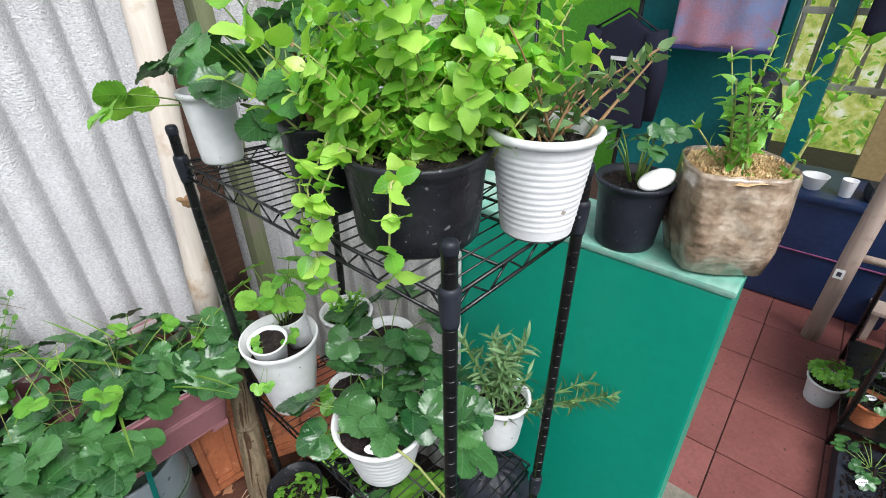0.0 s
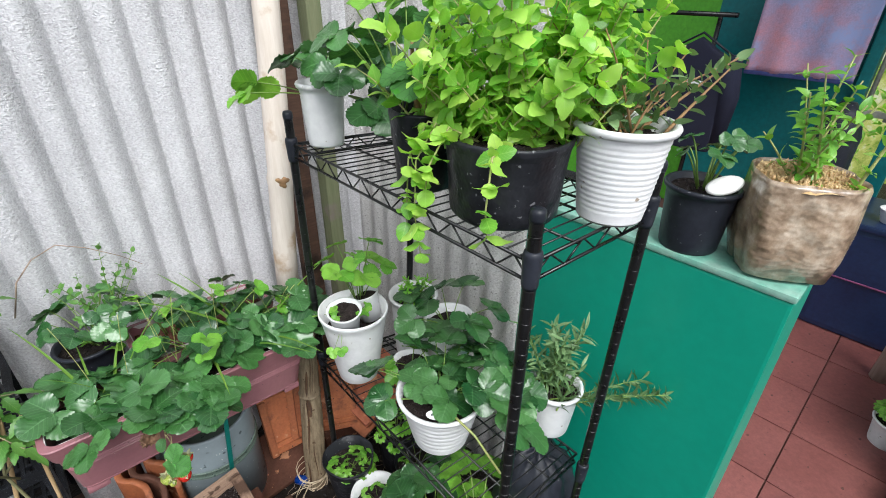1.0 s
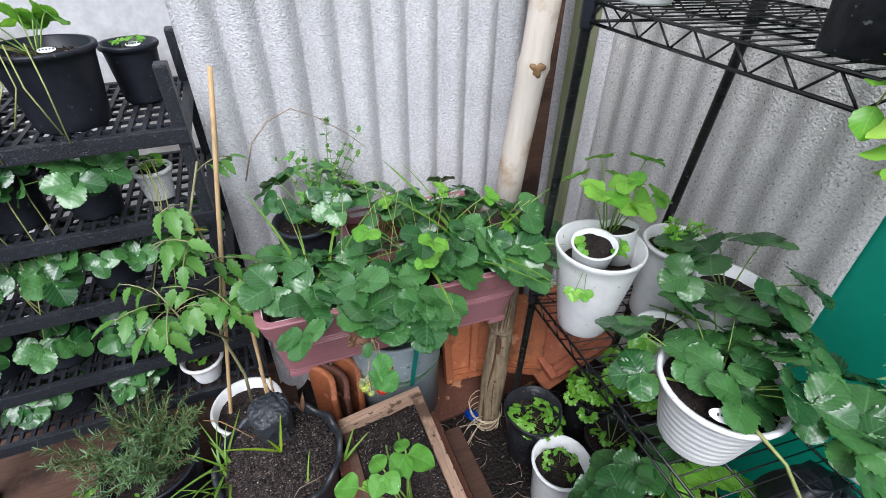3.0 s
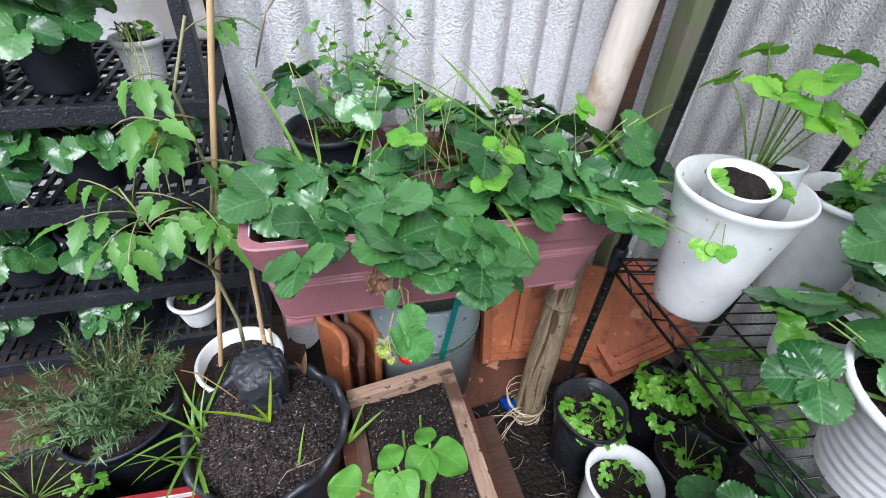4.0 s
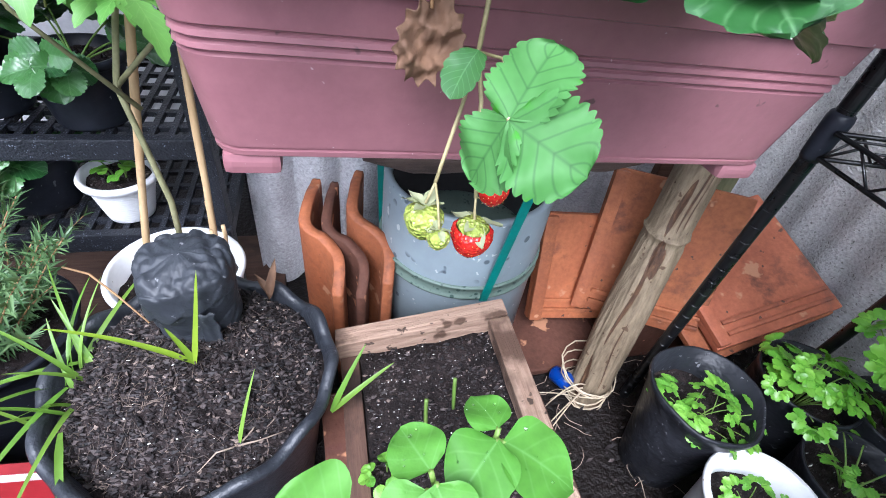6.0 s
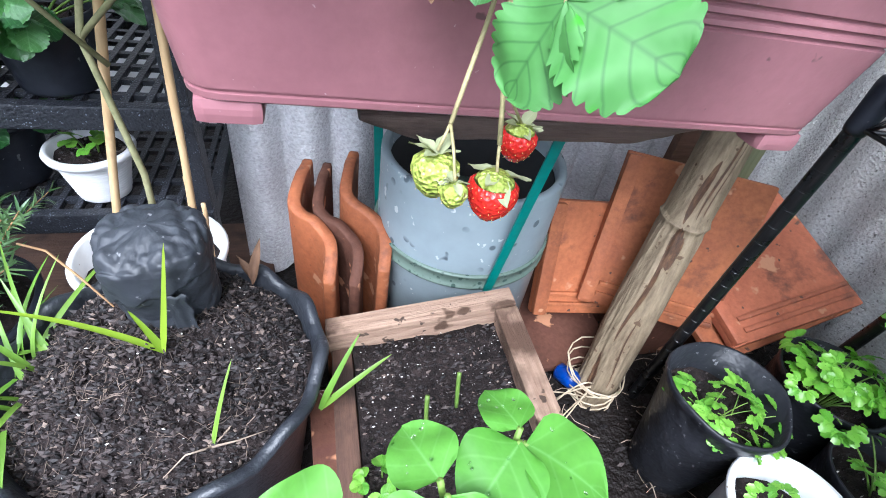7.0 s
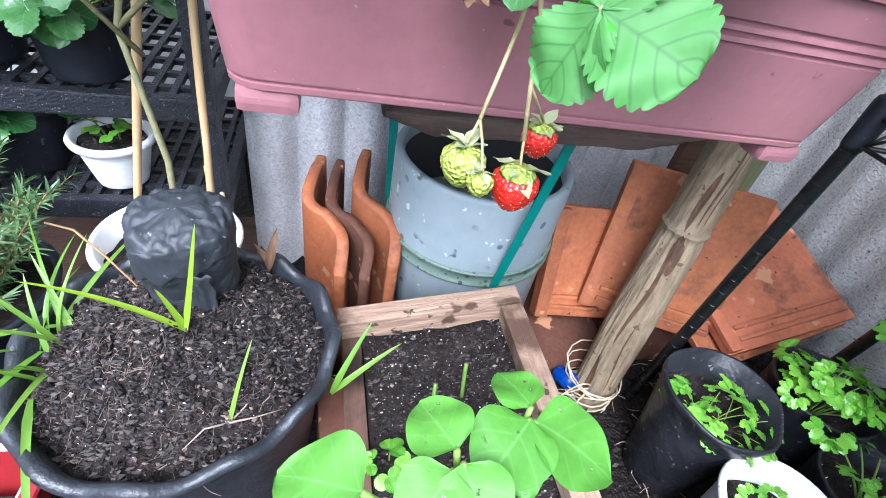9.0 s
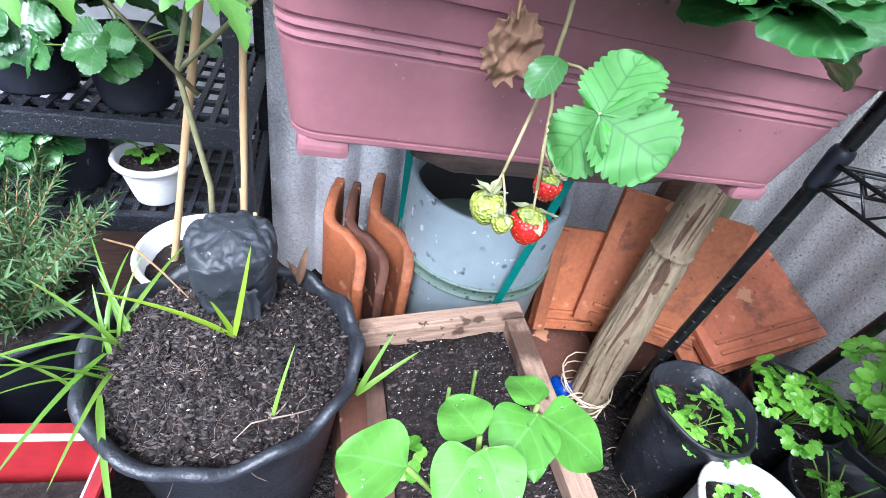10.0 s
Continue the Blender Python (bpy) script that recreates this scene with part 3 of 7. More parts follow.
# ---- leaf shapes ----
def blade_into(b, uvl, m, length, width, outline, rows=10, half=3, teeth=0.0, fold=0.15, curl=0.3, wave=0.0, seed=0, pleat=0.0):
    """One leaf blade from the origin along +y, lying in xy, added through m."""
    rng = random.Random(seed)
    ph = rng.random() * 6
    grid = []
    for i in range(rows + 1):
        u = i / rows
        w = width * 0.5 * outline(u)
        row = []
        for j in range(-half, half + 1):
            f = j / half
            tooth = 1.0
            yy = u * length
            if abs(j) == half and teeth and 0 < i < rows:
                tooth = 1 + teeth * ((-1.0, 0.3, 0.9, 1.1)[i % 4] if rows > 16 else (1 if i % 2 else -1))
            x = f * w * tooth
            z = fold * abs(x) - curl * yy * yy / max(length, 1e-6) + wave * width * math.sin(ph + 9 * u + 2.5 * f) * abs(f) + pleat * width * math.cos(2 * math.pi * 6 * (u - 0.35 * abs(f))) * min(1, 2 * abs(f)) * (1 - u * 0.4)
            row.append((b.verts.new(m @ Vector((x, yy, z))), (f * 0.5 + 0.5, u)))
        grid.append(row)
    for i in range(rows):
        for j in range(2 * half):
            quad = (grid[i][j], grid[i][j + 1], grid[i + 1][j + 1], grid[i + 1][j])
            face = b.faces.new([q[0] for q in quad])
            face.smooth = True
            for loop, q in zip(face.loops, quad):
                loop[uvl].uv = q[1]


def obovate(u):
    q = abs(2 * u ** 0.88 - 1)
    return max(0.05, (1 - q ** 2.3) ** 0.5 * (0.86 + 0.2 * u))


def ovate(u):
    return max(0.03, math.sin(math.pi * u ** 0.75) ** 0.8)


def lance(u):
    return max(0.03, math.sin(math.pi * u ** 0.9) ** 0.9)


def strap_line(u):
    return max(0.03, (1 - u) ** 0.5 * min(1, 0.5 + 3 * u))


def leaf_data(name, build, material):
    b = bm()
    uvl = b.loops.layers.uv.new("UVMap")
    build(b, uvl)
    me = bpy.data.meshes.new(name)
    b.to_mesh(me)
    b.free()
    me.materials.append(material)
    return me


def trifoliate(name, material, L, W, seed, teeth=0.058, cup=9):
    rng = random.Random(seed)

    def build(b, uvl):
        for k, (az, sc) in enumerate(((0, 1.0), (78, 0.93), (-78, 0.93))):
            m = pose(0, 0, 0, rng.uniform(-6, 6) + cup, rng.uniform(-9, 9), az + rng.uniform(-8, 8)) @ Matrix.Scale(sc, 4)
            blade_into(b, uvl, m, L, W, obovate, 36, 5, teeth, rng.uniform(0.05, 0.26), rng.uniform(0.10, 0.34), 0.035, seed * 7 + k, 0.024)
    return leaf_data(name, build, material)


def single(name, material, L, W, outline, seed, teeth=0.0, rows=10, fold=0.2, curl=0.3, wave=0.02, half=2):
    return leaf_data(name, lambda b, uvl: blade_into(b, uvl, Matrix.Identity(4), L, W, outline, rows, half, teeth, fold, curl, wave, seed), material)


def frond(name, material, seed, lobes=5, L=0.022):
    """A small divided leaf, lobes spread like a hand, each with a notched rim."""
    rng = random.Random(seed)

    def build(b, uvl):
        for k in range(3):
            base = pose(0, 0, 0, rng.uniform(0, 20), 0, (-72, 0, 72)[k]) @ pose(0, 0.55 * L, 0)
            for q in range(lobes - 2):
                az = (q - (lobes - 3) / 2) * 50
                blade_into(b, uvl, base @ pose(0, 0, 0, rng.uniform(-8, 8), 0, az), L * rng.uniform(0.85, 1.1), L * 0.66, obovate, 8, 2, 0.17, 0.2, 0.3, 0.03, seed + q)
    return leaf_data(name, build, material)


STRAW = [trifoliate("leaf", M["strawberry_leaf"], 0.058 + 0.005 * (k % 3), 0.060 + 0.005 * (k % 2), k) for k in range(6)]
YOUNG = [trifoliate("leaf", M["young_leaf"], 0.040, 0.040, 20 + k) for k in range(3)]
PALE = [trifoliate("leaf", M["pale_leaf"], 0.066, 0.066, 40 + k, 0.05, 4) for k in range(2)]
CEL = [frond("leaf", M["celery_leaf"], k) for k in range(3)]
CELY = [frond("leaf", M["young_leaf"], 9 + k, 5, 0.015) for k in range(3)]
TOM = [single("leaf", M["tomato_leaf"], 0.06, 0.030, ovate, k, 0.16, 10) for k in range(3)]


def aim(p, out, tilt, roll=0.0, size=1.0):
    """A leaf's pose: at p, its tip towards the azimuth out (degrees), dipping by tilt degrees, turned about its length by roll."""
    return pose(*p, 0, 0, out - 90) @ pose(0, 0, 0, -tilt, 0, 0) @ pose(0, 0, 0, 0, roll, 0) @ Matrix.Scale(size, 4)


def rosette(parent, rng, base, count, reach, height, kinds, size=1.0, stem_mat="stem_green", dip=(5, 45), centre_bias=0.35, r_stem=0.0016, squash=(1, 1), sector=None):
    """Leaves on arching stalks out of one crown; each leaf is a part, the stalks are one."""
    for k in range(count):
        az = 360 * (k * 0.381966 + rng.uniform(-0.06, 0.06)) if sector is None else rng.uniform(*sector)
        f = centre_bias + (1 - centre_bias) * rng.random() ** 0.7
        d = reach * f
        a = radians(az)
        h = height * rng.uniform(0.6, 1.0) * (1.15 - 0.45 * f)
        tip = Vector(base) + Vector((d * math.cos(a) * squash[0], d * math.sin(a) * squash[1], h))
        root = Vector(base) + Vector((0.010 * math.cos(a), 0.010 * math.sin(a), 0))
        pts = arc(root, tip, 0.12 * h, 5)
        part("stalk", tube(bm(), pts, [r_stem * (1 - 0.35 * i / 5) for i in range(6)], 5), M[stem_mat], parent, smooth=True)
        part("leaf", rng.choice(kinds), None, parent, m=aim(tip, az + rng.uniform(-25, 25), rng.uniform(*dip), rng.uniform(-28, 28), size * rng.uniform(0.72, 1.15)))


def leafy_mass(name, parent, rng, stems, leaf_fn, stem_mat, step=0.02, kind="stuff"):
    """Many stems with small leaves in pairs, leaves joined in one mesh; stems: lists of points; leaf_fn(b, uvl, m, rng)."""
    b, s = bm(), bm()
    uvl = b.loops.layers.uv.new("UVMap")
    for pts, r in stems:
        tube(s, pts, [r * (1 - 0.6 * k / (len(pts) - 1)) for k in range(len(pts))], 5)
        turn = rng.uniform(0, 180)
        for p, q in zip(pts, pts[1:]):
            p, q = Vector(p), Vector(q)
            n = max(1, int((q - p).length / step))
            d = (q - p).normalized()
            for i in range(n):
                at = p.lerp(q, (i + rng.random()) / n)
                turn += 90
                for flip in (0, 180):
                    frame_m = Matrix.Translation(at) @ d.to_track_quat("Z", "Y").to_matrix().to_4x4() @ pose(0, 0, 0, 0, 0, turn + flip + rng.uniform(-25, 25)) @ pose(0, 0, 0, rng.uniform(-5, 45), rng.uniform(-15, 15), 0)
                    leaf_fn(b, uvl, frame_m, rng)
    return b, s


# ---- setting ----
def corrugated(x0, x1, y, z0, z1, pitch=0.0778, depth=0.0175, thick=0.006):
    """A wavy sheet in the plane y, waves running upright."""
    b = bm()
    n = int((x1 - x0) / pitch * 14)
    rows = [z0 + (z1 - z0) * k / 14 for k in range(15)]
    sides = []
    for off in (0.0, thick):
        cols = []
        for i in range(n + 1):
            x = x0 + (x1 - x0) * i / n
            w = depth * (1 - 2 * abs(math.sin(math.pi * (x - x0) / pitch - 0.194)) ** 0.75)
            cols.append([b.verts.new((x, y + off + w + 0.0015 * noise.noise((x * 6, z * 3, 0)), z)) for z in rows])
        sides.append(cols)
    for s, cols in enumerate(sides):
        for p, q in zip(cols, cols[1:]):
            for k in range(len(rows) - 1):
                f = (p[k], q[k], q[k + 1], p[k + 1])
                b.faces.new(f if s == 0 else f[::-1])
    for i in (0, n):
        for k in range(len(rows) - 1):
            b.faces.new((sides[0][i][k], sides[0][i][k + 1], sides[1][i][k + 1], sides[1][i][k]))
    for i in range(n):
        for k in (0, -1):
            b.faces.new((sides[0][i][k], sides[0][i + 1][k], sides[1][i + 1][k], sides[1][i][k]))
    return b


b = bm()
nx = 60
g = [[b.verts.new((-6 + 12 * (i / nx), -6 + 12 * (j / nx), 0.0)) for j in range(nx + 1)] for i in range(nx + 1)]
for i in range(nx):
    for j in range(nx):
        b.faces.new((g[i][j], g[i + 1][j], g[i + 1][j + 1], g[i][j + 1]))
for v in b.verts:
    x, y = v.co.x, v.co.y
    inside = -0.9 < x < 1.2 and 0.6 < y < 1.85
    v.co.z = (0.012 * noise.noise((x * 9, y * 9, 1)) if inside else 0.0) - (0.0 if x < 1.3 else 0.05)
structure("ground", b, M["dirt"], "wet dark garden earth with bits of root", "ground", smooth=True)

structure("wall_back_corrugated", corrugated(0.105, 1.165, 1.80, 0.0, 2.7), M["corrugated"], "weathered pale corrugated fibre-cement sheet wall", "wall", smooth=True)
b = box(bm(), (-1.75, 2.42, 1.4), (5.8, 0.12, 2.8))
structure("wall_back_plain", b, M["white_wall"], "limewashed plain wall with grey damp stains", "wall")
# left and rear walls are unseen, added to close the yard and limit low light
b = box(bm(), (-4.6, -1.6, 0.9), (0.12, 8.0, 1.8))
structure("wall_left", b, M["white_wall"], "unseen plain pale wall added to close the yard", "wall")
b = box(bm(), (0.0, -5.6, 0.9), (9.3, 0.12, 1.8))
structure("wall_behind", b, M["white_wall"], "unseen plain pale wall added to close the yard", "wall")

# grey sheet beside the rack, gentle waves
b = bm()
cols = []
for i in range(121):
    y = 1.045 + 0.74 * i / 120
    cols.append([[b.verts.new((1.150 + o + 0.0038 * math.sin(2 * math.pi * y / 0.0778), y, z)) for z in (0.0, 0.7, 1.4, 2.3)] for o in (0.0, 0.006)])
for p, q in zip(cols, cols[1:]):
    for k in range(3):
        b.faces.new((p[0][k], p[0][k + 1], q[0][k + 1], q[0][k]))
        b.faces.new((p[1][k], q[1][k], q[1][k + 1], p[1][k + 1]))
for c in (cols[0], cols[-1]):
    for k in range(3):
        b.faces.new((c[0][k], c[1][k], c[1][k + 1], c[0][k + 1]))
structure("wall_side_sheet", b, M["sheet"], "grey fibre-cement sheet standing behind the wire rack", "wall", smooth=True)

# half wall, painted green, with a worn ledge
b = box(bm(), (1.262, 1.15, 0.505), (0.19, 1.31, 1.01), 0.006)
structure("wall_half", b, M["green_paint"], "half-height wall in glossy green paint", "wall")
b = box(bm(), (1.262, 1.15, 1.018), (0.196, 1.316, 0.014), 0.005)
structure("ledge", b, M["ledge"], "worn paint-chipped ledge on top of the green half wall", "ledge")

# porch floor of red tiles on a slab
b = box(bm(), (3.1, 0.4, -0.026), (3.0, 4.2, 0.04))
floor = structure("floor", b, M["grout"], "red tiled porch floor", "floor")
b = bm()
box(b, (1.535, 0.4, -0.022), (0.12, 4.2, 0.05), 0.01)
structure("kerb_strip", b, M["moss"], "mossy concrete strip at the edge of the tiled floor", "strip")

# porch walls
b = box(bm(), (3.46, 1.165, 1.4), (0.12, 0.71, 2.8))
structure("wall_porch_teal", b, M["teal_paint"], "teal painted porch wall", "wall")
# low wall and ceiling are coloured near-black for the porch's shade
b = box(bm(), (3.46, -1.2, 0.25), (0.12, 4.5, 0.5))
structure("wall_porch_low", b, M["porch_shade"], "low porch wall under the grille, shade put into its dark colour", "wall")
b = box(bm(), (4.05, 2.3, 1.4), (0.1, 2.2, 2.8))
structure("wall_porch_lime", b, M["lime_paint"], "bright lime painted wall", "wall")
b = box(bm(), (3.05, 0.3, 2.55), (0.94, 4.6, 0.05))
structure("ceiling", b, M["porch_shade"], "porch ceiling, shade put into its dark colour", "ceiling")

# ---- wire rack ----
NEAR_L, NEAR_R, FAR_L, FAR_R = (0.704, 0.712), (0.982, 0.698), (0.718, 1.352), (0.992, 1.285)
TOP, LOW = 1.180, 0.562


def rack_at(u, v, z=0.0):
    """A place on the rack's slightly skewed floor plan, u across and v towards the wall."""
    return Vector((*((1 - v) * ((1 - u) * Vector(NEAR_L) + u * Vector(NEAR_R)) + v * ((1 - u) * Vector(FAR_L) + u * Vector(FAR_R))), z))


def wire_shelf(z, rack):
    c = rack_at(0.5, 0.5)
    b = bm()
    sides = (((0, 0), (0, 1)), ((1, 0), (1, 1)), ((0, 0), (1, 0)), ((0, 1), (1, 1)))
    for p, q in sides:
        a, e = rack_at(*p) - c, rack_at(*q) - c
        for zz in (0.0, -0.028):
            tube(b, [a + Vector((0, 0, zz)), e + Vector((0, 0, zz))], 0.0026, 6)
        n = 2 * int((e - a).length / 0.056)
        pts = [a.lerp(e, k / n) + Vector((0, 0, 0.0 if k % 2 else -0.028)) for k in range(n + 1)]
        for s, t in zip(pts, pts[1:]):
            tube(b, [s, t], 0.0015, 5)
    for k in range(1, 3):
        tube(b, [rack_at(k / 3, 0, -0.004) - c, rack_at(k / 3, 1, -0.004) - c], 0.0022, 6)
    shelf = part("shelf", b, M["black_steel"], rack, "black wire shelf with zigzag edge", pose(c.x + (0.008 if z < 1 else 0), c.y + (0.030 if z < 1 else 0), z), True)
    n = 27
    for k in range(n):
        v = 0.03 + 0.94 * k / (n - 1)
        part("wire", tube(bm(), [rack_at(0, v, 0.002) - c, rack_at(1, v, 0.002) - c], 0.0014, 5), M["black_steel"], shelf, smooth=True)


rack = thing("wire_rack", Matrix.Identity(4), "black coated wire rack with two shelves crowded with pots", "rack")
prof = [(0.0090, 0.0)]
z = 0.02
while z < 1.22:
    prof += [(0.0090, z), (0.0086, z + 0.0003), (0.0086, z + 0.0018), (0.0090, z + 0.0021)]
    z += 0.0254
prof += [(0.0090, 1.232)]
post = lathe(bm(), prof, 20)
first = None
for (x, y), (dx, dy) in ((NEAR_L, (0.0, 0.0)), (NEAR_R, (-0.030, 0.002)), (FAR_L, (0.034, 0.082)), (FAR_R, (0.020, 0.098))):
    up = Vector((-dx, -dy, 1.18)).to_track_quat("Z", "Y").to_matrix().to_4x4()
    first = part("post", post if first is None else first.data, M["black_steel"], rack, m=Matrix.Translation((x + dx, y + dy, 0.004)) @ up)
    cap = lathe(bm(), [(0.0093, 0), (0.0102, 0.004), (0.0102, 0.012), (0.0085, 0.016), (0.004, 0.0175)], 16)
    part("cap", cap, M["black_plastic"], first, "black plastic cap", pose(0, 0, 1.232), True)
    for zz in (TOP, LOW):
        sl = lathe(bm(), [(0.0100, -0.036), (0.0112, -0.030), (0.0130, 0.010), (0.0118, 0.016), (0.0093, 0.018)], 16)
        part("sleeve", sl, M["black_plastic"], first, "black clip sleeve", pose(0, 0, zz - 0.004), True)
for zz in (TOP, LOW):
    wire_shelf(zz, rack)

# ---- posts in the corner ----
b = bm()
tube(b, [(0.752, 1.600, 0.60), (0.765, 1.598, 0.80), (0.782, 1.592, 1.00), (0.785, 1.592, 1.02), (0.787, 1.592, 1.04), (0.812, 1.592, 1.35), (0.87, 1.592, 2.3)], [0.031, 0.032, 0.032, 0.036, 0.032, 0.031, 0.030], 16)
pale = tagged(part("pole", b, M["pale_post"], None, smooth=True), "pale weathered round pole with a dark knot, beside the corrugated wall", "pole")
knot_bm = lathe(bm(), [(0.002, -0.004), (0.012, -0.003), (0.015, 0.0), (0.010, 0.004), (0.002, 0.005)], 20, warp=lambda a, r, z: (r * (1 + 0.25 * math.sin(3 * a) + 0.15 * math.sin(5 * a + 1)), z))
part("knot", knot_bm, M["stem_brown"], pale, "dark brown knot", pose(0.776, 1.561, 1.02, 90, 0, -18), True)
b = box(bm(), (0.985, 1.70, 1.2), (0.045, 0.05, 2.4), 0.006)
tagged(part("timber_post", b, M["moss_post"], None), "upright timber post green with moss in the corner", "post")
b = box(bm(), (0.91, 1.745, 1.2), (0.07, 0.02, 2.4), 0.004)
tagged(part("board", b, M["dark_board"], None), "dark damp upright board in the corner", "board")


# ---- containers ----
def pot_profile(r0, r1, h, wall=0.0025, lip=0.006, ribs=0):
    out = [(r0 * 0.96, 0.0), (r0, 0.004)]
    n = 66 if ribs else 6
    for k in range(1, n):
        f = k / n
        r = r0 + (r1 - r0) * f
        if ribs and 0.12 < f < 0.86:
            r += 0.0005 * math.sin(2 * math.pi * f * ribs)
        out.append((r, h * f))
    out += [(r1, h - 0.012), (r1 + lip * 0.7, h - 0.010), (r1 + lip, h - 0.004), (r1 + lip * 0.6, h), (r1 - wall, h - 0.001)]
    out += [(r1 - wall - (r1 - r0) * 0.5, h * 0.5), (r0 - wall, 0.008)]
    return out


def soil_top(r, z, seed, lump=0.006, rings=8, seg=32):
    b = bm()
    prev = None
    rng = random.Random(seed)
    o = rng.random() * 50
    for i in range(rings + 1):
        rr = r * i / rings
        row = []
        for k in range(seg if i else 1):
            a = 2 * math.pi * k / seg
            x, y = rr * math.cos(a), rr * math.sin(a)
            row.append(b.verts.new((x, y, z + lump * (noise.noise((x * 40 + o, y * 40, 0)) + 0.5 * noise.noise((x * 110, y * 110, o))))))
        if prev:
            for k in range(seg):
                j = (k + 1) % seg
                if len(prev) == 1:
                    b.faces.new((prev[0], row[k], row[j]))
                else:
                    b.faces.new((prev[k], row[k], row[j], prev[j]))
        prev = row
    return b


def grains(r, z, count, seed, size=(0.001, 0.003), spread=None):
    """Loose bits on soil, joined."""
    rng = random.Random(seed)
    b = bm()
    for _ in range(count):
        if spread:
            x, y = rng.uniform(-spread[0], spread[0]), rng.uniform(-spread[1], spread[1])
        else:
            a, d = rng.uniform(0, 6.283), r * math.sqrt(rng.random())
            x, y = d * math.cos(a), d * math.sin(a)
        s = size[0] + (size[1] - size[0]) * rng.random() ** 1.8
        m = pose(x, y, z + rng.uniform(-0.001, 0.003), rng.uniform(0, 360), rng.uniform(0, 360), 0) @ Matrix.Diagonal((s * rng.uniform(0.8, 1.8), s * rng.uniform(0.35, 0.9), s * rng.uniform(0.3, 0.8), 1))
        vs = [b.verts.new(m @ Vector(c)) for c in ((1, 0, 0), (-1, 0, 0), (0, 1, 0), (0, -1, 0), (0, 0, 1), (0, 0, -1))]
        for t3 in ((0, 2, 4), (2, 1, 4), (1, 3, 4), (3, 0, 4), (2, 0, 5), (1, 2, 5), (3, 1, 5), (0, 3, 5)):
            b.faces.new([vs[q] for q in t3])
    return b


def potted(name, x, y, z, r0, r1, h, material, label, fill=0.88, ribs=0, group="", seed=0, lip=0.006, category="plant", tilt=(0, 0), perlite=0, wob=0.0):
    ob = thing(name, pose(x, y, z, tilt[0], tilt[1], 0), label, category, group)
    warp = None
    if wob:
        o = seed * 3.1
        warp = lambda a, r, zz: (r * (1 + wob * noise.noise((math.cos(a) * 1.5 + o, math.sin(a) * 1.5, zz * 14))), zz * (1 + 0.5 * wob * noise.noise((math.cos(a), math.sin(a), o))))
    part("pot", lathe(bm(), pot_profile(r0, r1, h, lip=lip, ribs=ribs), 40, warp=warp), M[material], ob, smooth=True)
    rs = r0 + (r1 - r0) * fill - 0.003
    part("soil", soil_top(rs, h * fill, seed), M["soil"], ob, smooth=True)
    part("crumb", grains(rs * 0.95, h * fill, 220, seed + 5, (0.0008, 0.0038)), M["crumb"], ob, kind="stuff")
    if perlite:
        part("perlite", grains(rs * 0.95, h * fill + 0.002, perlite, seed + 9, (0.0008, 0.002)), M["perlite"], ob, kind="stuff")
    return ob, h * fill


def tag_label(parent, m, sx=0.022, sy=0.010):
    b = lathe(bm(), [(0.9, -0.0008), (1, -0.0004), (1, 0.0004), (0.9, 0.0008)], 24)
    bmesh.ops.scale(b, vec=(sx, sy, 1), verts=b.verts)
    t = part("plant_label", b, M["label_white"], parent, "oval white plant label", m)
    b = bm()
    for k in range(5):
        box(b, (-0.010 + k * 0.005, 0.0005 * (k % 2), 0.0013), (0.0028, 0.0042 - 0.001 * (k % 2), 0.0006))
    part("writing", b, M["ink"], t, "dark handwriting")


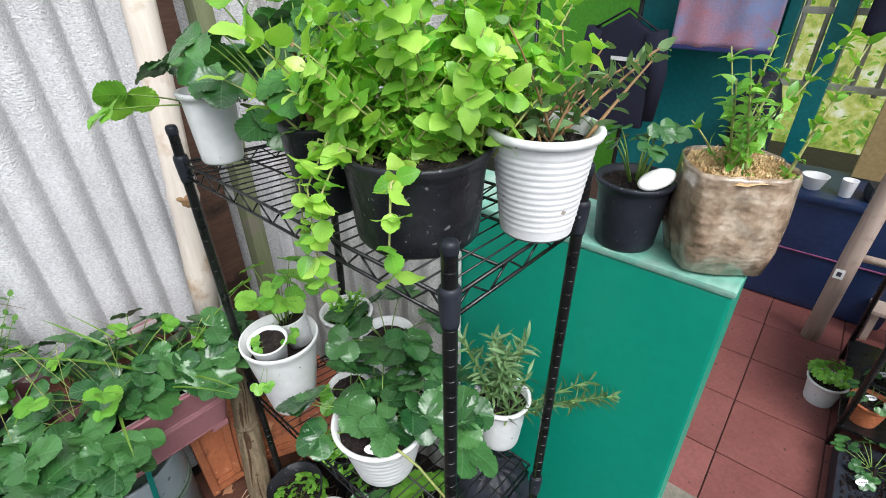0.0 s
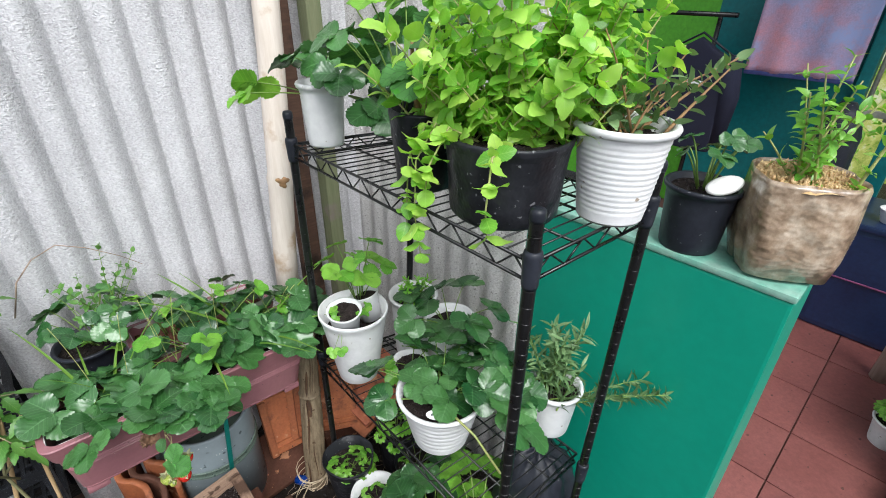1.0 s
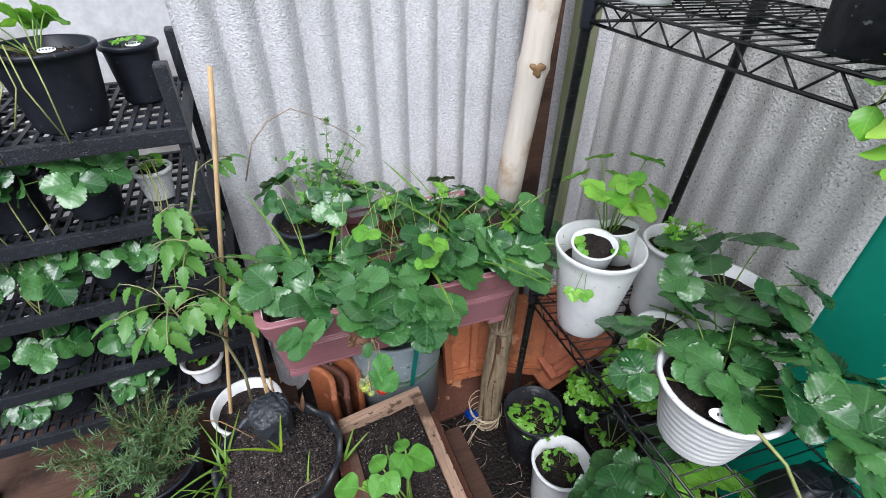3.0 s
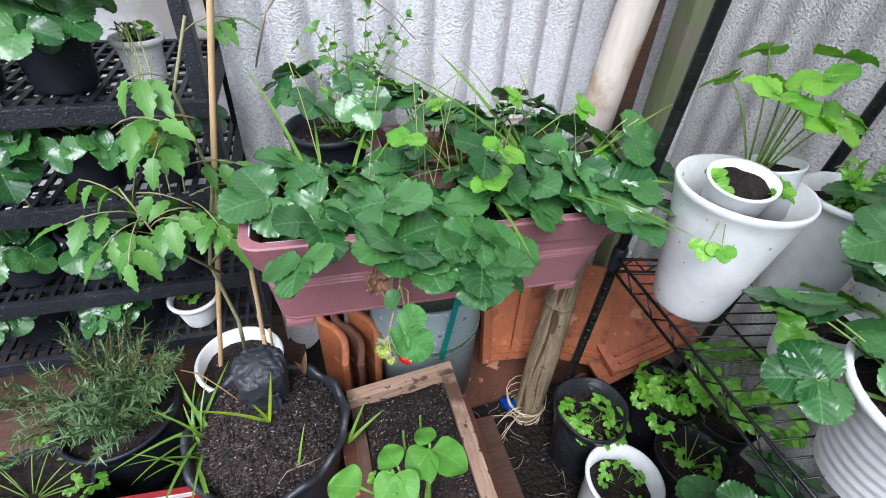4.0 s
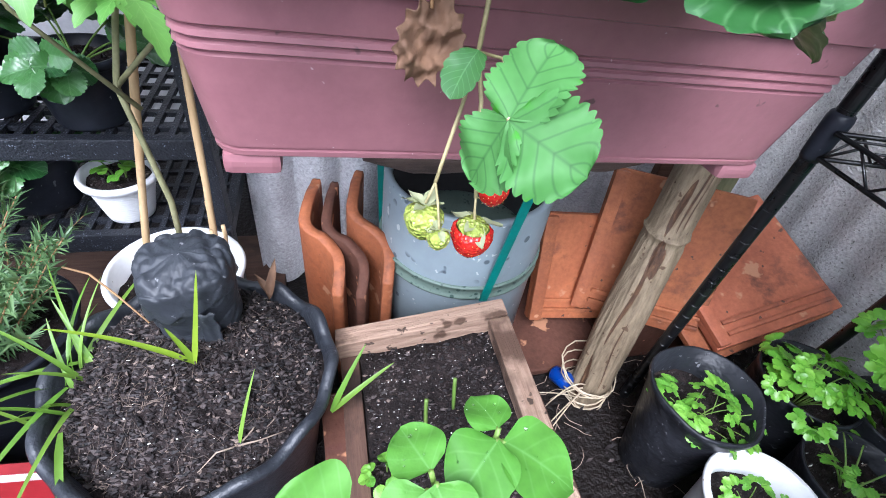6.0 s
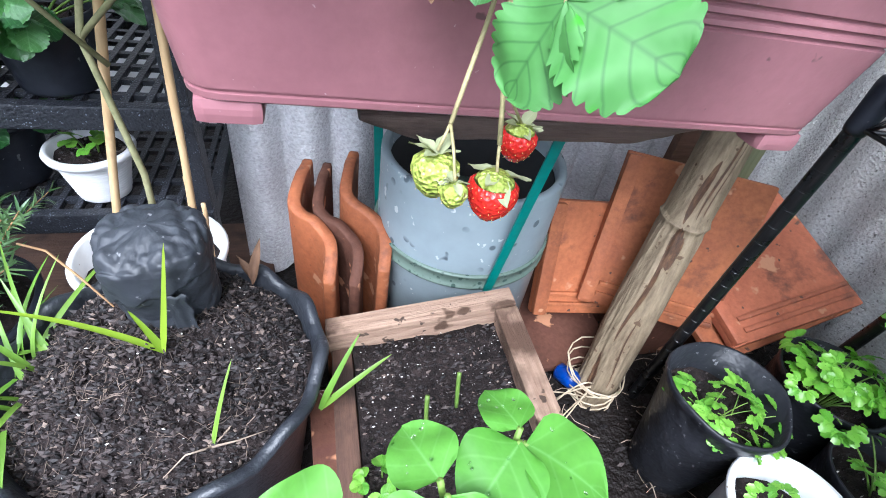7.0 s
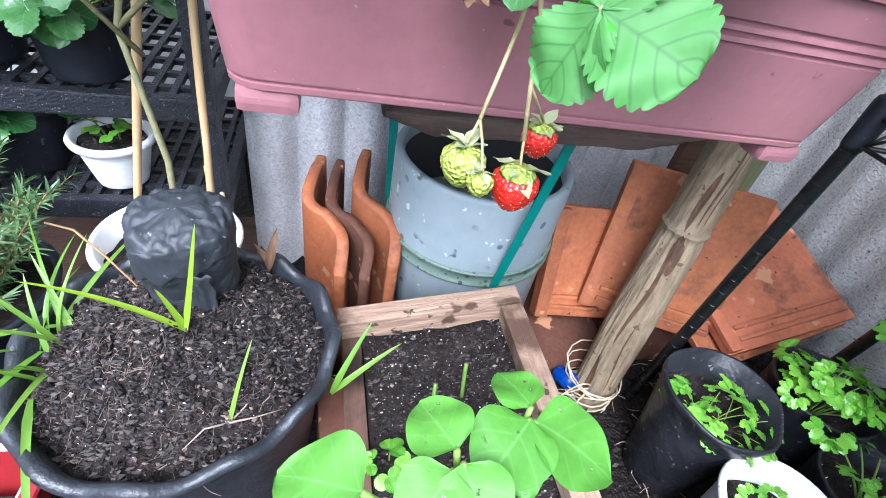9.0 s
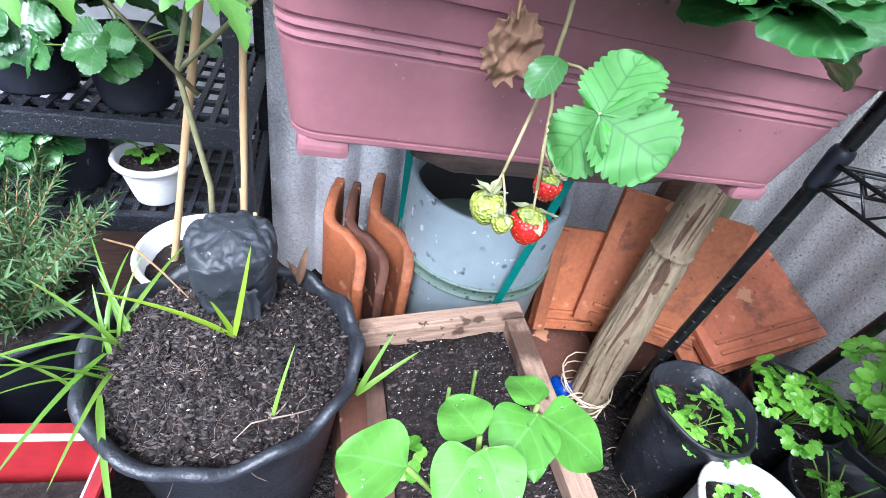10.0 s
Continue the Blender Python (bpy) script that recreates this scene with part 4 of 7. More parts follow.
# planter on the stand
def trough(name, L0, L1, D0, D1, H, outer, inner, m, label, grooves=True):
    """A rectangular trough; L0, D0 at the foot, L1, D1 at the rim."""
    ob = thing(name, m, label, "planter")
    b = bm()
    loops = []

    def ring(l, d, z, rad):
        vs = []
        for cx, cy, a0 in ((1, 1, 0), (-1, 1, 90), (-1, -1, 180), (1, -1, 270)):
            for k in range(5):
                a = radians(a0 + 22.5 * k)
                vs.append(b.verts.new((cx * (l / 2 - rad) + rad * math.cos(a), cy * (d / 2 - rad) + rad * math.sin(a), z)))
        loops.append(vs)

    def lerp_ring(f, out=0.0, rad=0.024):
        ring(L0 + (L1 - L0) * f + 2 * out, D0 + (D1 - D0) * f + 2 * out, H * f, rad)

    lerp_ring(0.0, -0.002)
    lerp_ring(0.01)
    lerp_ring(0.035)
    lerp_ring(0.040, -0.0018)
    lerp_ring(0.050, -0.0018)
    lerp_ring(0.055)
    lerp_ring(0.30)
    lerp_ring(0.45)
    if grooves:
        for f in (0.455, 0.500, 0.545):
            lerp_ring(f, 0.0)
            lerp_ring(f + 0.008, -0.0016)
            lerp_ring(f + 0.016, -0.0016)
            lerp_ring(f + 0.026, 0.0010)
    lerp_ring(0.715, 0.001)
    lerp_ring(0.725, 0.006)
    lerp_ring(0.985, 0.010)
    lerp_ring(1.0, 0.008)
    lerp_ring(1.0, -0.002)
    lerp_ring(0.80, -0.004)
    lerp_ring(0.05, -0.006)
    n = len(loops[0])
    for p, q in zip(loops, loops[1:]):
        for k in range(n):
            j = (k + 1) % n
            b.faces.new((p[k], p[j], q[j], q[k]))
    b.faces.new(loops[0][::-1])
    b.faces.new(loops[-1])
    body = part("trough", b, outer, ob, smooth=True)
    body.data.set_sharp_from_angle(angle=radians(28))
    b = bm()
    l, d = L0 + (L1 - L0) * 0.99 - 0.006, D0 + (D1 - D0) * 0.99 - 0.006
    for cy in (-1, 1):
        box(b, (0, cy * d / 2, H * 0.93), (l, 0.002, H * 0.13))
    for cx in (-1, 1):
        box(b, (cx * l / 2, 0, H * 0.93), (0.002, d, H * 0.13))
    part("lining", b, inner, ob, "faded pale inner rim")
    for cx in (-1, 1):
        for cy in (-1, 1):
            f = box(bm(), (cx * (L0 / 2 - 0.026), cy * (D0 / 2 - 0.016), -0.007), (0.042, 0.030, 0.018), 0.007)
            part("foot", f, outer, ob)
    return ob


planter = trough("planter", 0.492, 0.535, 0.100, 0.160, 0.168, M["plum"], M["plum_in"], pose(0.410, 1.425, 0.537, 0, 1.7, 0), "dusty plum plastic trough planter full of strawberry plants")
b = box(bm(), (0, 0, 0.128), (0.505, 0.128, 0.02))
bmesh.ops.subdivide_edges(b, edges=b.edges[:], cuts=12, use_grid_fill=True)
for v in b.verts:
    v.co.z += 0.008 * noise.noise(v.co * 30)
part("soil", b, M["soil"], planter, smooth=True)
back_planter = trough("planter", 0.29, 0.325, 0.095, 0.135, 0.168, M["plum"], M["plum_in"], pose(0.508, 1.592, 0.5365, 0, 0.6, 0), "faded plum trough planter with red soil and thin shoots")
b = box(bm(), (0, 0, 0.135), (0.30, 0.108, 0.02))
bmesh.ops.subdivide_edges(b, edges=b.edges[:], cuts=12, use_grid_fill=True)
for v in b.verts:
    v.co.z += 0.008 * noise.noise(v.co * 30)
part("soil", b, M["red_soil"], back_planter, "reddish dry soil", smooth=True)

# grey pipe with a green band, carrying the plank under the planter
pipe = thing("pipe_bucket", pose(0.447, 1.617, 0.0), "upright speckled grey pipe bucket with a green band", "bucket")
part("shell", lathe(bm(), [(0.126, 0.0), (0.126, 0.37), (0.124, 0.374), (0.116, 0.374), (0.114, 0.37), (0.114, 0.02)], 56), M["pipe"], pipe, smooth=True)
# near-black sheet over the inner wall: the hollow's shade put into colour
part("liner", lathe(bm(), [(0.1130, 0.012), (0.1132, 0.355), (0.1120, 0.355), (0.111, 0.013)], 48), M["pipe_shade"], pipe, "near-black sheet standing in for the shade inside the pipe", smooth=True)
part("band", lathe(bm(), [(0.1262, 0.238), (0.1300, 0.2385), (0.1304, 0.2410), (0.1284, 0.2425), (0.1282, 0.2570), (0.1304, 0.2585), (0.1300, 0.2610), (0.1262, 0.2615)], 56), M["band"], pipe, "mottled green band", smooth=True)
for lo, hi in (((-0.116, 0.052, 0.19), (-0.130, 0.030, 0.43)), ((0.006, -0.130, 0.236), (0.026, -0.158, 0.492))):
    lo, hi = Vector(lo), Vector(hi)
    side = (hi - lo).cross(Vector((0, -1, 0.1))).normalized()
    m = Matrix((side, (hi - lo).normalized().cross(side), (hi - lo).normalized())).transposed().to_4x4()
    part("strap", box(bm(), (0, 0, (hi - lo).length / 2), (0.012, 0.0025, (hi - lo).length), 0.0005), M["strap"], pipe, "teal strap", Matrix.Translation(lo) @ m)
# half-round slab of bark wood, tapering to its ends
b = bm()
rings = []
for k in range(41):
    f = k / 40
    x = 0.275 + 0.325 * f
    deep = 0.037 * (min(1, 5 * f + 0.25) * min(1, 4.2 * (1 - f) + 0.12)) ** 0.6
    ring = []
    for q in range(20):
        if q <= 15:
            a = math.pi + math.pi * q / 15
            yy, zz = 0.046 * math.cos(a), deep * math.sin(a)
        else:
            yy, zz = 0.046 * (1 - 2 * (q - 15) / 5), 0.0
        rough_off = 0.0022 * noise.noise((x * 30, yy * 90, zz * 120))
        ring.append(b.verts.new((x, 1.462 + yy, 0.5185 + zz + (rough_off if zz < -0.002 else 0))))
    rings.append(ring)
for p, q in zip(rings, rings[1:]):
    for k in range(20):
        b.faces.new((p[k], p[(k + 1) % 20], q[(k + 1) % 20], q[k]))
b.faces.new(rings[0][::-1])
b.faces.new(rings[-1])
bmesh.ops.recalc_face_normals(b, faces=b.faces)
tagged(part("plank", b, M["bark"], None, smooth=True), "dark weathered half-round slab under the planter", "plank")

# bamboo stub under the planter
bam = thing("bamboo_stub", pose(0.677, 1.446, 0.0), "thick weathered split bamboo stub tied with twine", "bamboo")
TILT = Vector((0.160, 0.192, 1.0))
NODE = 0.335


SPLITS = ((-2.25, 0.338, 0.430, 0.20, 0.006), (-1.85, 0.345, 0.475, 0.07, 0.004), (-1.60, 0.342, 0.520, 0.06, 0.004), (-2.20, 0.270, 0.337, 0.34, 0.003), (-2.45, 0.130, 0.330, 0.12, 0.004), (-1.95, 0.050, 0.200, 0.05, 0.003), (-2.85, 0.000, 0.110, 0.20, 0.003))


def bamboo_radius(a, z):
    """The cane's radius round its axis: a swollen ring at the node, a flattened split flank and frayed grooves."""
    r = 0.0325 + 0.0012 * math.sin(9 * z)
    d = z - NODE
    r += 0.0024 * math.exp(-(d / 0.0034) ** 2) - 0.0014 * math.exp(-((d + 0.011) / 0.005) ** 2) - 0.0010 * (d > 0)
    r += 0.0020 * noise.noise((math.cos(a) * 2.5, math.sin(a) * 2.5, z * 9)) + (0.0006 + 0.0012 * (z < NODE)) * noise.noise((math.cos(a) * 11, math.sin(a) * 11, z * 16))
    for a0, z0, z1, w, dep in SPLITS:
        if z0 < z < z1:
            q = (a - a0 - 0.12 * math.sin(z * 31) + math.pi) % (2 * math.pi) - math.pi
            r -= dep * math.exp(-(q / w) ** 2) * math.sin(math.pi * (z - z0) / (z1 - z0)) ** 0.5
    return r


b = bm()
rings = []
zs = sorted([0.526 * k / 130 for k in range(131)] + [NODE + 0.0031 * k for k in range(-5, 6)])
for z in zs:
    rings.append([b.verts.new((TILT.x * z + bamboo_radius(a, z) * math.cos(a), TILT.y * z + bamboo_radius(a, z) * math.sin(a), z)) for a in [2 * math.pi * k / 144 for k in range(144)]])
for p, q in zip(rings, rings[1:]):
    for k in range(144):
        b.faces.new((p[k], p[(k + 1) % 144], q[(k + 1) % 144], q[k]))
b.faces.new(rings[0][::-1])
b.faces.new(rings[-1])
culm = part("culm", b, M["bamboo"], bam, smooth=True)
worn = culm.data.attributes.new("split", "FLOAT", "POINT")
for k, v in enumerate(culm.data.vertices):
    c = v.co
    a = math.atan2(c.y - TILT.y * c.z, c.x - TILT.x * c.z)
    for a0, z0, z1, w, dep in SPLITS:
        q = (a - a0 - 0.12 * math.sin(c.z * 31) + math.pi) % (2 * math.pi) - math.pi
        if z0 < c.z < z1:
            f = math.sin(math.pi * (c.z - z0) / (z1 - z0)) ** 0.4
            worn.data[k].value = max(worn.data[k].value, max(0.0, 1.25 * f - abs(q) / w * 1.1))
for k in range(7):
    b = bm()
    zc = 0.015 + 0.007 * k
    rng = random.Random(k)
    tube(b, [(0.002 + (0.033 + 0.005 * k * (1 + math.cos(a - 3.6 + 0.3 * k)) / 2 + rng.uniform(0, 0.004)) * math.cos(a), 0.002 + (0.033 + 0.005 * k * (1 + math.cos(a - 3.6 + 0.3 * k)) / 2 + rng.uniform(0, 0.004)) * math.sin(a), zc + 0.016 * math.sin(a + k)) for a in [0.35 * i for i in range(19)]], 0.0013, 5)
    part("twine", b, M["twine"], bam, "loose pale twine", smooth=True)
for k in range(5):
    rng = random.Random(40 + k)
    p0 = Vector((-0.03, -0.02, 0.03 + 0.01 * k))
    p3 = Vector((-0.05 - rng.uniform(0.02, 0.07), -0.03 + rng.uniform(-0.04, 0.05), 0.012))
    b = tube(bm(), arc(p0, p3, rng.uniform(0.005, 0.03), 7), 0.0013, 5)
    part("twine", b, M["twine"], bam, "loose pale twine", smooth=True)

# clay pantiles standing on end beside the pipe
def standing_tile(m, material, label, height=0.285, thick=0.017, hook=1.0):
    """A pantile on end: its S-shaped cross-section drawn straight up, with chipped, rounded ends."""
    ob = thing("roof_tile", m, label, "roof tile", "roof tiles")
    ctrl = [Vector(c) for c in ((0.018, 0.178), (0.010, 0.150), (0.002, 0.112), (-0.002, 0.078), (0.008, 0.058), (0.026, 0.044), (0.041, 0.022), (0.044, -0.004), (0.038 * hook, -0.034))]
    line = []
    for k in range(len(ctrl) - 1):
        p0, p1, p2, p3 = ctrl[max(k - 1, 0)], ctrl[k], ctrl[k + 1], ctrl[min(k + 2, len(ctrl) - 1)]
        for i in range(4):
            t = i / 4
            line.append(0.5 * (2 * p1 + (p2 - p0) * t + (2 * p0 - 5 * p1 + 4 * p2 - p3) * t * t + (3 * p1 - p0 - 3 * p2 + p3) * t ** 3))
    line.append(ctrl[-1])
    n = len(line)
    outer, inner = [], []
    for k, p in enumerate(line):
        d = (line[min(k + 1, n - 1)] - line[max(k - 1, 0)]).normalized()
        side = Vector((-d.y, d.x)) * thick / 2 * (1 - 0.3 * (k in (0, n - 1)))
        outer.append(p + side)
        inner.append(p - side)
    loop = outer + inner[::-1]
    b = bm()
    rings = []
    top = lambda p: height - 0.010 - 0.050 * max(0.0, min(1.0, (0.115 - p.y) / 0.14)) ** 1.5 - 0.010 * (max(0.0, 0.005 - p.y) / 0.04) ** 2 + 0.003 * noise.noise((p.x * 60, p.y * 60, height * 40))
    for f, ins in ((0.0, 0.0), (0.3, 0.0), (0.6, 0.0), (0.9, 0.0), (0.985, 0.0), (1.0, 0.12)):
        ring = []
        for k, p in enumerate(loop):
            mid = line[k] if k < n else line[2 * n - 1 - k]
            q = p.lerp(mid, ins)
            w = 0.0012 * noise.noise((q.x * 35, q.y * 35, f * 9))
            ring.append(b.verts.new((q.x + w, q.y + w, top(mid) * f)))
        rings.append(ring)
    for p, q in zip(rings, rings[1:]):
        for k in range(2 * n):
            j = (k + 1) % (2 * n)
            b.faces.new((p[k], p[j], q[j], q[k]))
    for ring in (rings[0], rings[-1]):
        for k in range(n - 1):
            b.faces.new((ring[k], ring[k + 1], ring[2 * n - 2 - k], ring[2 * n - 1 - k]))
    bmesh.ops.recalc_face_normals(b, faces=b.faces)
    part("body", b, material, ob, smooth=True)
    return ob


standing_tile(pose(0.213, 1.553, 0.012, -1.5, -1.0, 0), M["clay"], "pale orange clay pantile standing on end")
standing_tile(pose(0.246, 1.546, 0.012, -1.5, -0.5, 2), M["clay_dark"], "brown clay pantile standing on end", 0.283, 0.015, 0.9)
standing_tile(pose(0.279, 1.556, 0.012, -1.5, 0.5, 1), M["clay"], "orange-brown clay pantile standing on end", 0.298)


def flat_tile(m, w, d, material, label, rolled=True):
    """A flat clay roof tile with a raised roll on one side, a rim and cross ribs."""
    ob = thing("roof_tile", m, label, "roof tile", "roof tiles")
    b = box(bm(), (0, 0, 0), (w, d, 0.016), 0.004)
    part("body", b, material, ob)
    if rolled:
        rb = box(bm(), (-w / 2 + 0.012, 0, 0.013), (0.024, d * 0.98, 0.018), 0.006)
        part("roll", rb, material, ob)
        for yy in (-d / 2 + 0.02, -d / 2 + 0.04):
            part("rib", box(bm(), (0.012, yy, 0.010), (w * 0.86, 0.008, 0.008), 0.003), material, ob)
    return ob


def plane_pose(p, right, up):
    """A pose whose x runs along right and y along up (made square), from the point p."""
    x = Vector(right).normalized()
    zz = x.cross(Vector(up)).normalized()
    y = zz.cross(x)
    return Matrix.Translation(p) @ Matrix((x, y, zz)).transposed().to_4x4()


flat_tile(plane_pose((0.690, 1.602, 0.172), (1, -0.10, -0.02), (0.06, 0.36, 1)), 0.19, 0.205, M["clay"], "orange clay roof tile leaning on the wall")
flat_tile(plane_pose((0.790, 1.562, 0.233), (0.20, -0.105, 0.0), (0.0, 0.085, 0.21)), 0.225, 0.262, M["clay"], "reddish clay roof tile with a raised roll, leaning on the stack")
flat_tile(plane_pose((0.975, 1.550, 0.197), (0.239, 0.02, 0.06), (-0.089, 0.22, 0.06)), 0.25, 0.25, M["clay_red"], "ribbed reddish clay roof tile on the stack")
flat_tile(plane_pose((0.965, 1.560, 0.168), (0.239, 0.03, 0.06), (-0.089, 0.22, 0.06)), 0.28, 0.27, M["clay"], "clay roof tile under the ribbed one", False)
flat_tile(plane_pose((0.62, 1.60, 0.03), (1, 0.05, 0.0), (0.0, 1, 0.10)), 0.24, 0.22, M["clay_dark"], "brown clay roof tile lying at the bottom", False)
b = box(bm(), (0.93, 1.62, 0.06), (0.34, 0.22, 0.115), 0.006)
tagged(part("brick", b, M["clay_dark"], None), "damp brown block under the stack of roof tiles", "brick")

# wooden box of seedlings
boxm = pose(0.355, 1.185, 0.235, 0, -9, 0)
crate = thing("wooden_box", boxm, "rough pale board seedling box filled with dark soil", "box")
BW, BD = 0.215, 0.50
part("board", box(bm(), (0, BD / 2 - 0.012, 0), (BW, 0.026, 0.09), 0.002), M["box_wood"], crate)
part("board", box(bm(), (0, -BD / 2 + 0.012, 0), (BW, 0.026, 0.09), 0.002), M["box_wood"], crate)
side = box(bm(), (0, 0, 0), (BD - 0.055, 0.026, 0.088), 0.002)
s1 = part("board", side, M["box_wood"], crate, m=pose(BW / 2 - 0.013, 0, 0, 0, 0, 90))
part("board", box(bm(), (0, 0, 0), (BD - 0.055, 0.022, 0.070), 0.002), M["dark_board"], crate, "dark wet side board", pose(-BW / 2 + 0.013, 0, -0.012, 0, 0, 90))
b = box(bm(), (0, 0, 0.0), (BW - 0.05, BD - 0.05, 0.03))
bmesh.ops.subdivide_edges(b, edges=b.edges[:], cuts=16, use_grid_fill=True)
for v in b.verts:
    v.co.z += 0.006 * noise.noise(v.co * 40) + 0.004 * noise.noise(v.co * 110)
part("soil", b, M["soil"], crate, m=pose(0, 0, 0.002), smooth=True)
part("crumb", grains(0, 0.018, 5200, 3, (0.0006, 0.0034), ((BW - 0.055) / 2, (BD - 0.055) / 2)), M["crumb"], crate, kind="stuff")
part("perlite", grains(0, 0.020, 520, 4, (0.0005, 0.0013), ((BW - 0.055) / 2, (BD - 0.055) / 2)), M["perlite"], crate, kind="stuff")
for x, y, w, d, h, rz in ((0.255, 1.20, 0.05, 0.42, 0.16, 3), (0.47, 1.20, 0.04, 0.42, 0.20, 0)):
    tagged(part("brick", box(bm(), (0, 0, 0), (w, d, h), 0.004), M["clay_dark"], None, m=pose(x, y, h / 2 + 0.004, 0, 0, rz)), "damp brown brick under the seedling box", "brick")

# ---- pots ----
def scallop(a, r, z):
    k = max(0.0, min(1.0, (z - 0.20) / 0.07))
    return r * (1 + k * (0.012 * math.cos(12 * a) + 0.012 * math.sin(3 * a + 1))), z + 0.005 * k * math.cos(12 * a + 1)


bigpot = thing("large_pot", pose(0.101, 1.375, 0.0) @ Matrix.Diagonal((0.975, 0.975, 1, 1)), "large black plastic pot with a scalloped rim, full of dark soil", "pot")
part("pot", lathe(bm(), [(0.095, 0.0), (0.10, 0.004), (0.118, 0.15), (0.128, 0.25), (0.134, 0.268), (0.143, 0.282), (0.145, 0.288), (0.143, 0.293), (0.136, 0.294), (0.131, 0.287), (0.122, 0.23)], 112, warp=scallop), M["worn_plastic"], bigpot, smooth=True)
def heap(x, y):
    """The height of the heaped soil in the large pot."""
    q = (x * x + (y - 0.01) ** 2) / 0.131 ** 2
    return 0.270 + 0.058 * max(0.0, 1 - q) + 0.010 * noise.noise((x * 26, y * 26, 2)) + 0.006 * noise.noise((x * 70, y * 70, 5)) + 0.0045 * noise.noise((x * 150, y * 150, 8)) + 0.003 * noise.noise((x * 330, y * 330, 3))


b = soil_top(0.131, 0.0, 3, 0.0, 72, 220)
for v in b.verts:
    v.co.z = heap(v.co.x, v.co.y)
part("soil", b, M["soil"], bigpot, smooth=True)
for nm, cnt, sd, size, mt, up in (("crumb", 12000, 31, (0.0005, 0.0040), "crumb", 0.0), ("perlite", 110, 32, (0.0005, 0.0015), "perlite", 0.001)):
    b = grains(0.126, 0.0, cnt, sd, size)
    for q in range(0, len(b.verts), 6):
        b.verts.ensure_lookup_table()
        six = b.verts[q:q + 6]
        c = sum((v.co for v in six), Vector()) / 6
        for v in six:
            v.co.z += heap(c.x, c.y) + up
    part(nm, b, M[mt], bigpot, kind="stuff")
b = bm()
rng = random.Random(8)
for k in range(190):
    a, d = rng.uniform(0, 6.28) if k % 3 else rng.uniform(2.6, 4.6), 0.12 * math.sqrt(rng.random())
    p = Vector((d * math.cos(a), d * math.sin(a), heap(d * math.cos(a), d * math.sin(a)) + 0.002))
    az = rng.uniform(0, 6.28)
    pts = [p]
    for i in range(6):
        az += rng.uniform(-0.7, 0.7)
        e = pts[-1] + Vector((0.007 * math.cos(az), 0.007 * math.sin(az), 0))
        e.z = heap(e.x, e.y) + rng.uniform(0.0, 0.003)
        pts.append(e)
    tube(b, pts, rng.uniform(0.00015, 0.00035) * (2.4 if k % 22 == 0 else 1), 4)
part("root_fibre", b, M["fibre"], bigpot, kind="stuff", smooth=True)

# polythene seedling bag standing upside down on the large pot
def bundle(a, r, z):
    """A wrapped bag: soft flat flanks, crumpled into sharp-edged facets, with a sagging cap fold."""
    ca, sa = math.cos(a), math.sin(a)
    square = 1.0 / (abs(ca) ** 2.5 + abs(sa) ** 2.5) ** (1 / 2.5)
    crease = 0.0
    for scale, amp in ((24.0, 0.13), (50.0, 0.07), (105.0, 0.020)):
        d = noise.voronoi(Vector((ca * r + 0.3, sa * r, z * 0.8)) * scale)[0]
        crease += amp * (min(0.6, d[1] - d[0]) - 0.25)
    front = max(0.0, min(1.0, 2.5 * math.cos(a + 1.6) - 0.6))
    cap = 0.055 * max(0.0, min(1.0, (z - 0.062 - 0.005 * ca - 0.004 * math.sin(5 * a)) / 0.0016)) * front
    fade = min(1.0, r / 0.03)
    return r * (0.96 * square + fade * (crease + cap)), z - 0.004 * fade * min(1, z / 0.06) * abs(crease) / 0.03


prof = [(0.038 + 0.007 * min(1, f / 0.7), 0.084 * f) for f in [k / 64 for k in range(65)]]
prof += [(0.045 * math.cos(a) ** 0.5, 0.084 + 0.018 * math.sin(a)) for a in [k * math.pi / 2 / 20 for k in range(1, 20)]] + [(0.002, 0.1024)]
b = lathe(bm(), prof, 150, warp=bundle)
bag = thing("plastic_bag", pose(0.108, 1.426, 0.314, 2, -3, 10), "dull black polythene seedling bag upended on the soil", "bag")
part("bag", b, M["dull_polybag"], bag, smooth=True)


def fold_strip(name, x0, x1, z0, z1, y, seed, label):
    """A thin overlapping fold lying on the bag's flank, its edge lifted a little."""
    b = bm()
    nu, nv = 10, 16
    g = []
    for off in (0.0, -0.0012):
        g.append([[b.verts.new((x0 + (x1 - x0) * i / nu + 0.002 * noise.noise((j * 0.4, seed, 1)), y + off - 0.0035 * (i / nu) ** 2 + 0.0022 * noise.noise((i * 0.35, j * 0.3, seed)) - 0.004 * (j / nv), z0 + (z1 - z0) * j / nv + 0.004 * noise.noise((i * 0.3, seed, 5)))) for j in range(nv + 1)] for i in range(nu + 1)])
    for k, q in enumerate(g):
        for i in range(nu):
            for j in range(nv):
                f = (q[i][j], q[i + 1][j], q[i + 1][j + 1], q[i][j + 1])
                b.faces.new(f if k else f[::-1])
    rim = [(i, 0) for i in range(nu)] + [(nu, j) for j in range(nv)] + [(i, nv) for i in range(nu, 0, -1)] + [(0, j) for j in range(nv, 0, -1)]
    for (i, j), (p, q) in zip(rim, rim[1:] + rim[:1]):
        b.faces.new((g[0][i][j], g[0][p][q], g[1][p][q], g[1][i][j]))
    bmesh.ops.recalc_face_normals(b, faces=b.faces)
    part(name, b, M["dull_polybag"], bag, label, smooth=True)


